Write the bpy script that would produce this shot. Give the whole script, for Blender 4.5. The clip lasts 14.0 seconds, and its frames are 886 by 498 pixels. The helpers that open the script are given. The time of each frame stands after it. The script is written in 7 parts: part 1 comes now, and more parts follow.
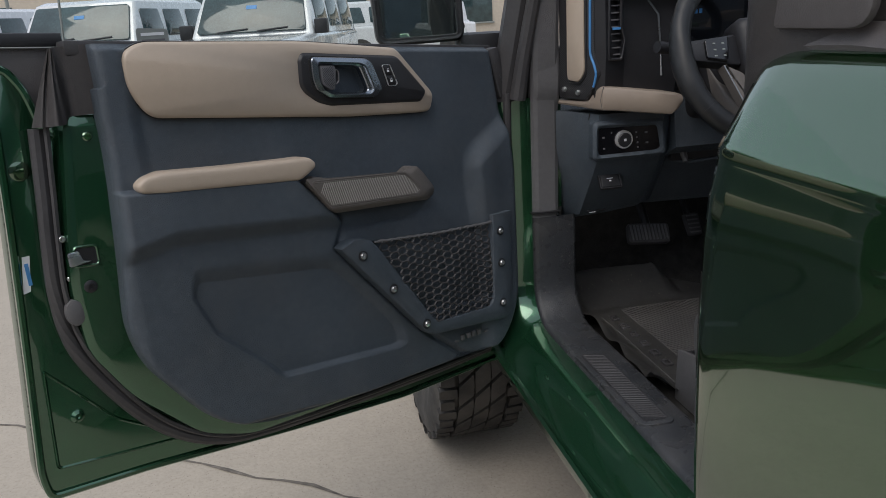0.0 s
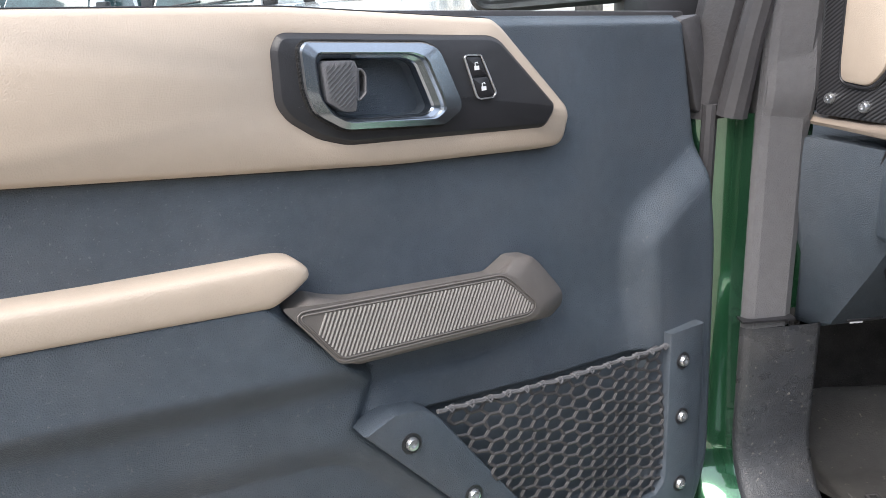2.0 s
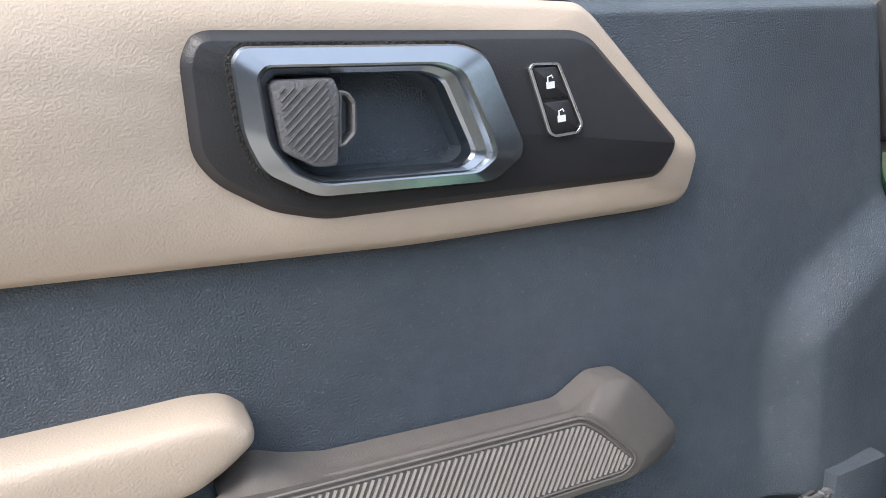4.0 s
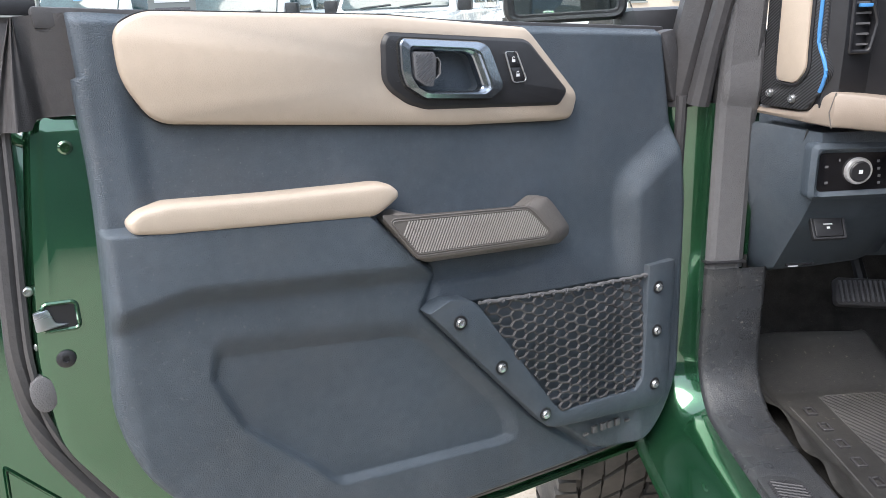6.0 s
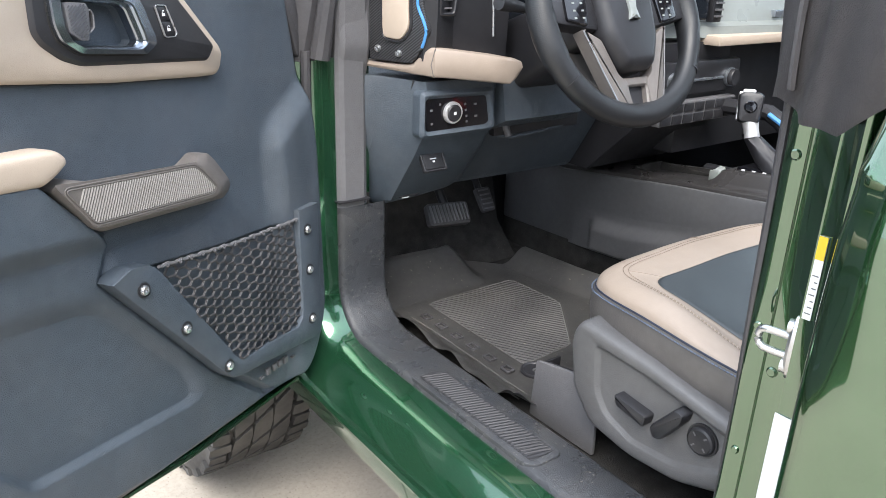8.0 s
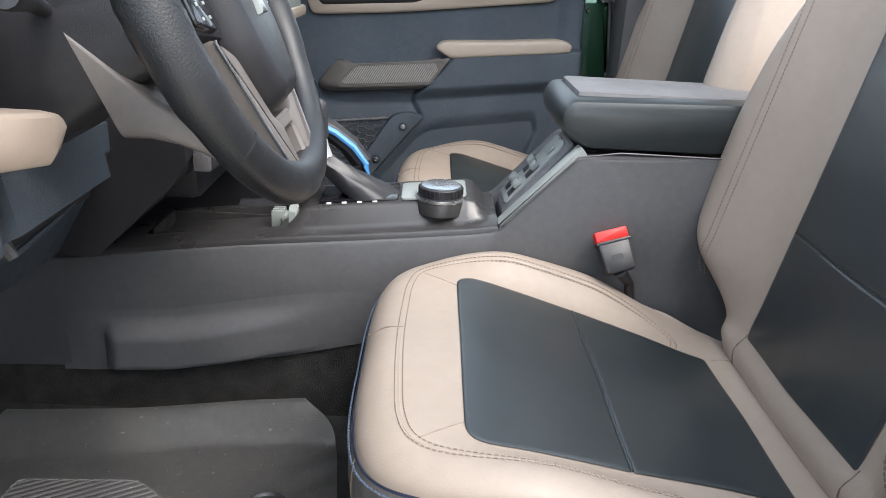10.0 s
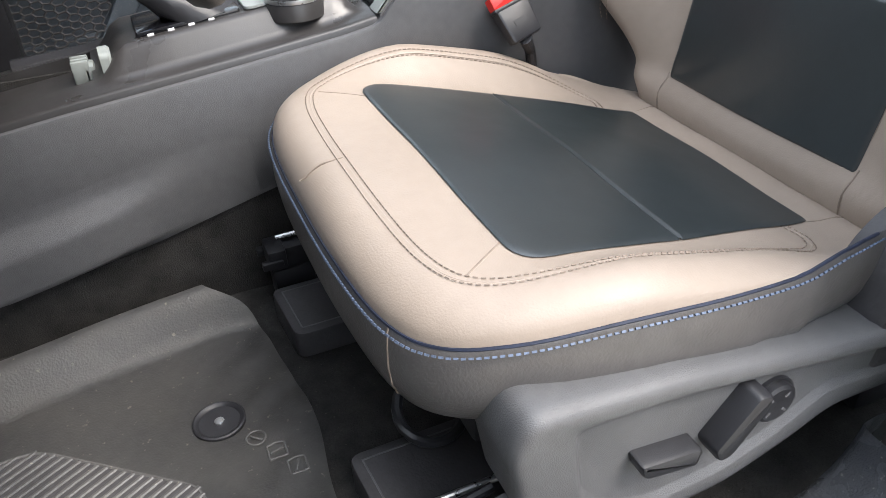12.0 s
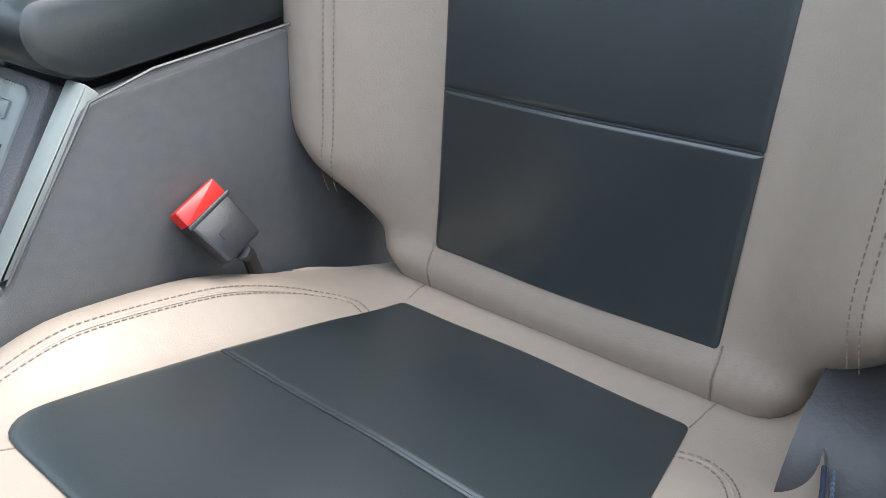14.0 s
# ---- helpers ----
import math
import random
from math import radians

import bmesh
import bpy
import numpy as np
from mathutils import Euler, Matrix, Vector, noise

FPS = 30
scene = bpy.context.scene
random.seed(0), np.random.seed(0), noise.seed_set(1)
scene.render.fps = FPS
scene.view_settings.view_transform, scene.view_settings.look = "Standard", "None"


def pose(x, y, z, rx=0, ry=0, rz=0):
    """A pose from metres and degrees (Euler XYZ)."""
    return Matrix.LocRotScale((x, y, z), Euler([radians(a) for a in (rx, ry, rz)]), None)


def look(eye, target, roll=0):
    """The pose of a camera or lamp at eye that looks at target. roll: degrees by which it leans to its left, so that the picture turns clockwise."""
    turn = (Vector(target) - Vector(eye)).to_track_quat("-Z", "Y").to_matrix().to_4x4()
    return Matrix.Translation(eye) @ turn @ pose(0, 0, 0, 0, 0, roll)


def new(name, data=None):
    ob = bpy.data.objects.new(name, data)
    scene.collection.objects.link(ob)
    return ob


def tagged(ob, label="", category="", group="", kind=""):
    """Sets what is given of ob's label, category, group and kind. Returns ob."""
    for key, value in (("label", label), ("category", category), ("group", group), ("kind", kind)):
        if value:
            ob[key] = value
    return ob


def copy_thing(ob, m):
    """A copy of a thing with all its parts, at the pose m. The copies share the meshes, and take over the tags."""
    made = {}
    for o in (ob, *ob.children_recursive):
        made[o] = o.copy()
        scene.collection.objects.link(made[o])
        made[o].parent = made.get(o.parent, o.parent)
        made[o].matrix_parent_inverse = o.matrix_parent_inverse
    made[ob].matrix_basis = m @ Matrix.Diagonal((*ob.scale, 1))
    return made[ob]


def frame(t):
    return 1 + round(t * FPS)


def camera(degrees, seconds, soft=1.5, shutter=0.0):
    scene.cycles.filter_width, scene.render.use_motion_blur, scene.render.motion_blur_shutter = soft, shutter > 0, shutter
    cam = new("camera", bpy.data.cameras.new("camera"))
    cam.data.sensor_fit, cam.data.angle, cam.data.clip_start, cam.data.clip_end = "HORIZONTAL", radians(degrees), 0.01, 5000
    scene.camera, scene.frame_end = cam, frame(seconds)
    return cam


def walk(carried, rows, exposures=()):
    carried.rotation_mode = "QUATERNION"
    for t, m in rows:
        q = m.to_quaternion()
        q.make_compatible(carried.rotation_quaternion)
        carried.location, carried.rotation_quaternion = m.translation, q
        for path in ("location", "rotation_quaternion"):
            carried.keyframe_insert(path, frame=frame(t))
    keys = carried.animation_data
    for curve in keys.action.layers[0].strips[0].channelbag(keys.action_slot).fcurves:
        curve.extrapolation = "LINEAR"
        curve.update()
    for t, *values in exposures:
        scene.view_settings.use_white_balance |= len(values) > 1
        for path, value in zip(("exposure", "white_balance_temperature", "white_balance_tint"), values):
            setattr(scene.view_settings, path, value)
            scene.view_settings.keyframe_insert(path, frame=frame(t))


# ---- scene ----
cam = camera(60.8, 14.0, soft=0.65)
PATH = [
    (0, (-0.380, -1.526, 1.400), (0.002, 0.347, 0.814), -3.3),
    (0.5, (-0.359, -1.329, 1.393), (-0.010, 0.547, 0.791), -3.2),
    (1, (-0.327, -1.107, 1.405), (-0.058, 0.772, 0.775), -3.4),
    (1.5, (-0.281, -0.905, 1.397), (-0.117, 0.981, 0.751), -3.6),
    (2, (-0.216, -0.699, 1.379), (-0.166, 1.189, 0.722), -3.9),
    (2.5, (-0.184, -0.559, 1.370), (-0.238, 1.324, 0.698), -4.2),
    (3, (-0.178, -0.423, 1.366), (-0.308, 1.451, 0.682), -4.5),
    (3.2, (-0.179, -0.386, 1.367), (-0.342, 1.483, 0.675), -4.6),
    (5.3, (-0.206, -0.499, 1.369), (-0.312, 1.385, 0.706), -3.1),
    (5.5, (-0.227, -0.686, 1.362), (-0.299, 1.210, 0.730), -2.8),
    (6, (-0.283, -1.046, 1.383), (-0.249, 0.855, 0.764), -2.5),
    (6.5, (-0.322, -1.195, 1.385), (-0.151, 0.692, 0.743), -2.2),
    (7, (-0.356, -1.250, 1.377), (0.053, 0.591, 0.709), -1.4),
    (7.5, (-0.398, -1.232, 1.392), (0.332, 0.491, 0.685), -0.3),
    (8, (-0.496, -1.050, 1.393), (0.633, 0.430, 0.662), 1.9),
    (8.5, (-0.525, -0.874, 1.397), (0.925, 0.283, 0.649), 3.4),
    (9, (-0.447, -0.652, 1.366), (1.261, 0.102, 0.649), 5.0),
    (9.2, (-0.395, -0.567, 1.361), (1.388, 0.004, 0.659), 5.7),
    (11.3, (0.034, -0.102, 1.322), (1.701, -0.737, 0.419), -0.9),
    (11.5, (0.034, -0.098, 1.288), (1.661, -0.736, 0.315), -1.4),
    (12, (0.031, -0.106, 1.259), (1.559, -0.725, 0.127), -2.8),
    (12.5, (0.065, -0.102, 1.246), (1.523, -0.78, 0.058), -2.9),
    (13, (0.195, -0.104, 1.258), (1.544, -0.945, 0.045), -3.4),
    (13.5, (0.303, -0.174, 1.261), (1.553, -1.23, 0.111), -4.3),
    (14, (0.358, -0.263, 1.278), (1.495, -1.535, 0.234), -4.9),
]
walk(cam, [(t, look(eye, target, roll)) for t, eye, target, roll in PATH],
     exposures=[(0.0, -0.24, 6550, 10), (0.1, 0.03, 6550, 10), (0.3, 0.72, 6600, 11), (0.5, 1.05, 6600, 11), (1.0, 1.38, 6600, 11), (1.5, 1.48, 6600, 11), (3.0, 1.45, 6600, 11), (5.5, 1.55, 6500, 10), (6.5, 1.4, 6500, 10), (7.5, 1.58, 6480, 9), (8.5, 1.82, 6480, 9), (9.2, 1.68, 6480, 9), (11.3, 1.95, 6700, 10), (12.5, 1.9, 6650, 10), (13.5, 1.66, 6300, 7), (14.0, 2.1, 6300, 6)])

# ---- world ----
SUN = Vector((-0.40, -0.42, 0.82)).normalized()          # towards the sun, behind thin cloud
sky_world = bpy.data.worlds.new("sky")
scene.world = sky_world
sky_world.use_nodes = True
sky_nodes = sky_world.node_tree
sky_tex = sky_nodes.nodes.new("ShaderNodeTexSky")
sky_tex.sky_type, sky_tex.sun_disc = "NISHITA", False
sky_tex.sun_elevation = math.asin(SUN.z)
sky_tex.sun_rotation = math.atan2(SUN.x, SUN.y)
sky_tex.air_density, sky_tex.dust_density, sky_tex.ozone_density = 1.0, 3.0, 1.0
sky_soft = sky_nodes.nodes.new("ShaderNodeMixRGB")
sky_soft.inputs["Fac"].default_value = 0.55
sky_soft.inputs["Color2"].default_value = (8.6, 9.5, 10.8, 1)
sky_nodes.links.new(sky_tex.outputs["Color"], sky_soft.inputs["Color1"])
sky_bg = sky_nodes.nodes["Background"]
sky_nodes.links.new(sky_soft.outputs["Color"], sky_bg.inputs["Color"])
sky_bg.inputs["Strength"].default_value = 0.12
sun_lamp = bpy.data.lights.new("sun", "SUN")
sun_lamp.energy, sun_lamp.angle, sun_lamp.color = 1.5, radians(40), (1.0, 0.96, 0.91)
sun_ob = new("sun", sun_lamp)
sun_ob.matrix_world = look(SUN * 20, (0, 0, 0))

# ---- materials ----


def material(name, base, rough=0.5, metal=0.0, coat=0.0, vary=0.12, vary_size=6.0, grain=0.0, grain_size=400.0,
             rough_vary=0.08, dirt=None, dirt_size=3.0, dirt_amount=0.0, spec=0.5, specks=None, speck_size=160.0, speck_amount=0.5, speck_from=0.66):
    """A surface with two scales of colour change, uneven gloss, fine relief and, if wanted, dirt."""
    m = bpy.data.materials.new(name)
    m.use_nodes = True
    nt = m.node_tree
    b = nt.nodes["Principled BSDF"]
    b.inputs["Metallic"].default_value = metal
    b.inputs["Coat Weight"].default_value = coat
    b.inputs["Coat Roughness"].default_value = 0.03
    b.inputs["Coat IOR"].default_value = 1.7
    b.inputs["Specular IOR Level"].default_value = spec
    co = nt.nodes.new("ShaderNodeTexCoord")

    def noise_at(size, detail=4.0):
        n = nt.nodes.new("ShaderNodeTexNoise")
        n.inputs["Scale"].default_value = size
        n.inputs["Detail"].default_value = detail
        nt.links.new(co.outputs["Object"], n.inputs["Vector"])
        return n.outputs["Fac"]

    def span(fac, lo, hi, a=0.3, z=0.7):
        r = nt.nodes.new("ShaderNodeMapRange")
        for k, v in (("From Min", a), ("From Max", z), ("To Min", lo), ("To Max", hi)):
            r.inputs[k].default_value = v
        nt.links.new(fac, r.inputs["Value"])
        return r.outputs["Result"]

    big, fine = noise_at(vary_size), noise_at(vary_size * 13, 6.0)
    both = nt.nodes.new("ShaderNodeMath")
    both.operation = "MULTIPLY"
    nt.links.new(span(big, 1 - vary, 1 + vary), both.inputs[0])
    nt.links.new(span(fine, 1 - vary * 0.6, 1 + vary * 0.6), both.inputs[1])
    col = nt.nodes.new("ShaderNodeMixRGB")
    col.blend_type, col.inputs["Fac"].default_value = "MULTIPLY", 1.0
    col.inputs["Color1"].default_value = (*base, 1)
    nt.links.new(both.outputs[0], col.inputs["Color2"])
    out = col.outputs["Color"]
    if dirt:
        mix = nt.nodes.new("ShaderNodeMixRGB")
        mix.inputs["Color2"].default_value = (*dirt, 1)
        nt.links.new(span(noise_at(dirt_size, 8.0), 0, dirt_amount, 0.45, 0.75), mix.inputs["Fac"])
        nt.links.new(out, mix.inputs["Color1"])
        out = mix.outputs["Color"]
    if specks:
        mix = nt.nodes.new("ShaderNodeMixRGB")
        mix.inputs["Color2"].default_value = (*specks, 1)
        nt.links.new(span(noise_at(speck_size, 3.0), 0, speck_amount, speck_from, speck_from + 0.08), mix.inputs["Fac"])
        nt.links.new(out, mix.inputs["Color1"])
        out = mix.outputs["Color"]
    nt.links.new(out, b.inputs["Base Color"])
    nt.links.new(span(noise_at(vary_size * 2.3), max(rough - rough_vary, 0.01), rough + rough_vary), b.inputs["Roughness"])
    if grain:
        bump = nt.nodes.new("ShaderNodeBump")
        bump.inputs["Strength"].default_value = grain
        bump.inputs["Distance"].default_value = 0.002
        nt.links.new(noise_at(grain_size, 2.0), bump.inputs["Height"])
        nt.links.new(bump.outputs["Normal"], b.inputs["Normal"])
    return m


def weave(name, light, dark, scale=520.0, rough=0.35, metal=0.2):
    """Fine diagonal ribbing, as on moulded inserts."""
    m = material(name, light, rough, metal)
    nt = m.node_tree
    b = nt.nodes["Principled BSDF"]
    co = nt.nodes.new("ShaderNodeTexCoord")
    w = nt.nodes.new("ShaderNodeTexWave")
    w.bands_direction = "DIAGONAL"
    w.inputs["Scale"].default_value = scale
    nt.links.new(co.outputs["Object"], w.inputs["Vector"])
    mix = nt.nodes.new("ShaderNodeMixRGB")
    mix.inputs["Color1"].default_value, mix.inputs["Color2"].default_value = (*dark, 1), (*light, 1)
    nt.links.new(w.outputs["Fac"], mix.inputs["Fac"])
    nt.links.new(mix.outputs["Color"], b.inputs["Base Color"])
    bump = nt.nodes.new("ShaderNodeBump")
    bump.inputs["Strength"].default_value, bump.inputs["Distance"].default_value = 0.5, 0.001
    nt.links.new(w.outputs["Fac"], bump.inputs["Height"])
    nt.links.new(bump.outputs["Normal"], b.inputs["Normal"])
    return m


def glass(name, tone=(0.9, 0.95, 0.93), rough=0.0):
    m = bpy.data.materials.new(name)
    m.use_nodes = True
    b = m.node_tree.nodes["Principled BSDF"]
    b.inputs["Base Color"].default_value = (*tone, 1)
    b.inputs["Roughness"].default_value = rough
    b.inputs["Transmission Weight"].default_value = 1.0
    b.inputs["IOR"].default_value = 1.02
    return m


GREEN = material("green_paint", (0.034, 0.108, 0.038), 0.15, 0.90, 1.0, vary=0.05, vary_size=3, rough_vary=0.04,
                 dirt=(0.30, 0.27, 0.22), dirt_size=5, dirt_amount=0.05)
GREEN.node_tree.nodes["Principled BSDF"].inputs["Coat IOR"].default_value = 2.15
JAMB = material("green_jamb_paint", (0.023, 0.108, 0.050), 0.18, 0.72, 1.0, vary=0.06, vary_size=4, rough_vary=0.05,
                dirt=(0.20, 0.19, 0.15), dirt_size=6, dirt_amount=0.06)
JAMB.node_tree.nodes["Principled BSDF"].inputs["Coat IOR"].default_value = 1.75
PANEL = material("charcoal_plastic", (0.062, 0.079, 0.099), 0.40, vary=0.16, vary_size=5, grain=0.8, grain_size=760,
                 dirt=(0.15, 0.15, 0.155), dirt_size=9, dirt_amount=0.18, specks=(0.24, 0.24, 0.25), speck_size=300, speck_amount=0.28, speck_from=0.63)
CONSOLE = material("grey_console_plastic", (0.086, 0.086, 0.090), 0.41, vary=0.12, vary_size=6, grain=0.3, grain_size=900,
                   dirt=(0.13, 0.125, 0.12), dirt_size=7, dirt_amount=0.12)
SHIELD = material("dark_seat_shield", (0.101, 0.101, 0.104), 0.38, vary=0.12, vary_size=6, grain=0.35, grain_size=800,
                  dirt=(0.13, 0.125, 0.12), dirt_size=7, dirt_amount=0.15)
SILL = material("dark_sill_plastic", (0.046, 0.049, 0.055), 0.29, vary=0.14, vary_size=9, grain=0.55, grain_size=520,
                dirt=(0.15, 0.14, 0.13), dirt_size=11, dirt_amount=0.26, specks=(0.28, 0.26, 0.23), speck_size=170, speck_amount=0.6, speck_from=0.66)
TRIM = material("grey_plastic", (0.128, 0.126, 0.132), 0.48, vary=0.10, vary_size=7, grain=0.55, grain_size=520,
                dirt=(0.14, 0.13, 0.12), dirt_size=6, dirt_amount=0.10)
BLACK = material("black_plastic", (0.020, 0.020, 0.023), 0.42, vary=0.15, grain=0.15, grain_size=900)
GLOSS = material("piano_black", (0.006, 0.006, 0.008), 0.16, vary=0.1, coat=0.4)
RUBBER = material("black_rubber", (0.050, 0.048, 0.051), 0.52, vary=0.15, vary_size=12, grain=0.25, grain_size=300,
                  dirt=(0.12, 0.11, 0.10), dirt_size=9, dirt_amount=0.15)
BEIGE = material("beige_vinyl", (0.475, 0.390, 0.313), 0.42, vary=0.04, vary_size=5, grain=0.25, grain_size=700)
SAND = material("beige_leather", (0.312, 0.254, 0.208), 0.48, vary=0.05, vary_size=5, grain=0.16, grain_size=520,
                dirt=(0.30, 0.24, 0.19), dirt_size=8, dirt_amount=0.2)
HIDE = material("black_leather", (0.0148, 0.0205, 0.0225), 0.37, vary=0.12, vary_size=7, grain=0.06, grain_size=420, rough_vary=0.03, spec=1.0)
SKIRT = material("charcoal_leather", (0.098, 0.092, 0.089), 0.37, vary=0.12, vary_size=6, grain=0.22, grain_size=380)
NAVY = material("navy_thread", (0.014, 0.020, 0.042), 0.6, vary=0.2, vary_size=60)
STITCH = material("blue_grey_thread", (0.09, 0.12, 0.18), 0.6, vary=0.2, vary_size=60)
THREAD = material("tan_thread", (0.22, 0.175, 0.14), 0.7, vary=0.2, vary_size=60)
DECK = material("satin_black_deck", (0.034, 0.032, 0.032), 0.34, vary=0.10, vary_size=8, grain=0.1, grain_size=900, spec=0.6)
BLUE = material("blue_accent", (0.07, 0.25, 0.55), 0.45, vary=0.08)
BRIGHT = material("bright_chrome", (0.72, 0.72, 0.73), 0.36, 0.6, vary=0.05, vary_size=30)
SURROUND = material("dark_satin_chrome", (0.27, 0.30, 0.34), 0.24, 0.95, vary=0.04, vary_size=10, rough_vary=0.03)
RIM = material("black_wheel_leather", (0.016, 0.017, 0.019), 0.42, vary=0.15, vary_size=9, grain=0.2, grain_size=500, spec=0.5)
STEEL = material("brushed_steel", (0.55, 0.56, 0.57), 0.3, 0.9, vary=0.08, vary_size=30)
SATIN = material("satin_silver", (0.42, 0.45, 0.49), 0.3, 0.85, vary=0.05, vary_size=10)
WARM = material("warm_grey_plastic", (0.140, 0.126, 0.117), 0.42, vary=0.08, vary_size=9, grain=0.2, grain_size=900)
INSERT = material("grey_ribbed_insert", (0.36, 0.34, 0.32), 0.35, 0.2, vary=0.08)
CARBON = weave("ribbed_black", (0.060, 0.060, 0.065), (0.010, 0.010, 0.012), 120, 0.45, 0.0)
MAT = material("floor_mat_rubber", (0.090, 0.088, 0.087), 0.36, vary=0.15, vary_size=6, grain=0.3, grain_size=350,
               specks=(0.30, 0.27, 0.23), speck_size=120, speck_amount=0.8, speck_from=0.67, dirt=(0.17, 0.16, 0.145), dirt_size=8, dirt_amount=0.45)
CARPET = material("black_carpet", (0.036, 0.035, 0.034), 0.95, vary=0.3, vary_size=30, grain=1.0, grain_size=500,
                  dirt=(0.06, 0.052, 0.045), dirt_size=20, dirt_amount=0.12, spec=0.1, specks=(0.16, 0.14, 0.12), speck_size=260, speck_amount=0.6, speck_from=0.68)
TYRE = material("tyre_rubber", (0.045, 0.043, 0.042), 0.75, vary=0.2, vary_size=9, grain=0.3, grain_size=200,
                dirt=(0.17, 0.155, 0.135), dirt_size=9, dirt_amount=0.40)
CONCRETE = material("concrete", (0.45, 0.395, 0.33), 0.85, vary=0.06, vary_size=1.3, grain=0.6, grain_size=70,
                    dirt=(0.20, 0.17, 0.14), dirt_size=75, dirt_amount=0.25, spec=0.2, specks=(0.16, 0.13, 0.11), speck_size=190, speck_amount=0.9, speck_from=0.63)
CRACK = material("dark_joint", (0.16, 0.14, 0.12), 0.95, vary=0.4, vary_size=30)
PAPER = material("white_label", (0.75, 0.76, 0.78), 0.5, vary=0.03)
YELLOW = material("yellow_label", (0.75, 0.52, 0.03), 0.5, vary=0.03)
RED = material("red_plastic", (0.60, 0.025, 0.02), 0.4, vary=0.05)
WHITE = material("white_paint", (0.66, 0.67, 0.68), 0.25, 0.0, 1.0, vary=0.03)
# teal base and mottling carry part of the sky reflection on the dark glass
DARKGLASS = material("reflection_tinted_glass", (0.035, 0.062, 0.066), 0.04, vary=0.35, vary_size=2.5, coat=0.3)
CLEAR = glass("clear_glass")
MIRROR = material("mirror_glass", (0.55, 0.60, 0.60), 0.015, 1.0, vary=0.01, rough_vary=0.005)
PALE = material("pale_grey_plastic", (0.235, 0.255, 0.245), 0.35, vary=0.06)
SCREEN = material("dark_screen", (0.008, 0.010, 0.014), 0.12, vary=0.1, coat=0.6)
LEAF = material("leaves", (0.06, 0.10, 0.035), 0.6, vary=0.4, vary_size=4)
BARK = material("bark", (0.13, 0.10, 0.08), 0.9, vary=0.3, vary_size=8, grain=0.8, grain_size=40)
STUCCO = material("stucco", (0.52, 0.46, 0.38), 0.9, vary=0.06, grain=0.4, grain_size=60)
GREYVIN = material("dark_soft_top", (0.088, 0.081, 0.082), 0.50, vary=0.12, vary_size=6, grain=0.35, grain_size=600,
                   dirt=(0.13, 0.12, 0.11), dirt_size=10, dirt_amount=0.12)

# ---- building helpers ----
BASE, DEPTH = {}, {}


def thing(name, at, label, category, group="", turn=None, kind=""):
    """An Empty at the base of a thing, which parents its parts."""
    ob = new(name)
    ob.empty_display_size = 0.05
    ob.matrix_world = turn if turn is not None else Matrix.Translation(at)
    BASE[ob] = Matrix() if turn is not None else Matrix.Translation(-Vector(at))
    DEPTH[ob] = 0
    return tagged(ob, label, category, group, kind)


def part(name, bm, mat, parent=None, label="", sharp=0.6):
    """Links a bmesh as one mesh object under a thing or a part."""
    bmesh.ops.recalc_face_normals(bm, faces=bm.faces[:])
    for f in bm.faces:
        f.smooth = True
    for e in bm.edges:
        if len(e.link_faces) == 2 and e.calc_face_angle() > sharp:
            e.smooth = False
    me = bpy.data.meshes.new(name)
    while parent is not None and DEPTH[parent] > 1:
        parent = parent.parent
    if parent is not None:
        bm.transform(BASE[parent])
    bm.to_mesh(me)
    bm.free()
    me.materials.append(mat)
    ob = new(name, me)
    if parent is not None:
        ob.parent = parent
        BASE[ob], DEPTH[ob] = BASE[parent], DEPTH[parent] + 1
    return tagged(ob, label)


def fillet(pts, r=0.01, n=4):
    """A closed outline with its corners rounded."""
    out = []
    k = len(pts)
    for i, p in enumerate(pts):
        p, a, b = Vector(p), Vector(pts[i - 1]), Vector(pts[(i + 1) % k])
        da, db = (a - p), (b - p)
        d = min(r, da.length * 0.45, db.length * 0.45)
        s, e = p + da.normalized() * d, p + db.normalized() * d
        for j in range(n + 1):
            t = j / n
            out.append(s * (1 - t) ** 2 + p * 2 * t * (1 - t) + e * t * t)
    return out


def inset(pts, d):
    """The outline moved inwards by d."""
    k = len(pts)
    area = sum(pts[i - 1][0] * pts[i][1] - pts[i][0] * pts[i - 1][1] for i in range(k))
    sign = 1 if area > 0 else -1
    out = []
    for i in range(k):
        a, p, b = Vector(pts[i - 1]), Vector(pts[i]), Vector(pts[(i + 1) % k])
        t = (b - a)
        if t.length < 1e-9:
            out.append(p)
            continue
        t.normalize()
        out.append(p + Vector((-t.y, t.x)) * d * sign)
    return out


def loft(bm, loops, close=True, caps=True):
    rows = [[bm.verts.new(p) for p in loop] for loop in loops]
    for a, b in zip(rows, rows[1:]):
        n = len(a)
        for i in range(n if close else n - 1):
            j = (i + 1) % n
            bm.faces.new((a[i], a[j], b[j], b[i]))
    if caps in (True, "first"):
        bm.faces.new(rows[0])
    if caps in (True, "last"):
        bm.faces.new(rows[-1])
    return rows


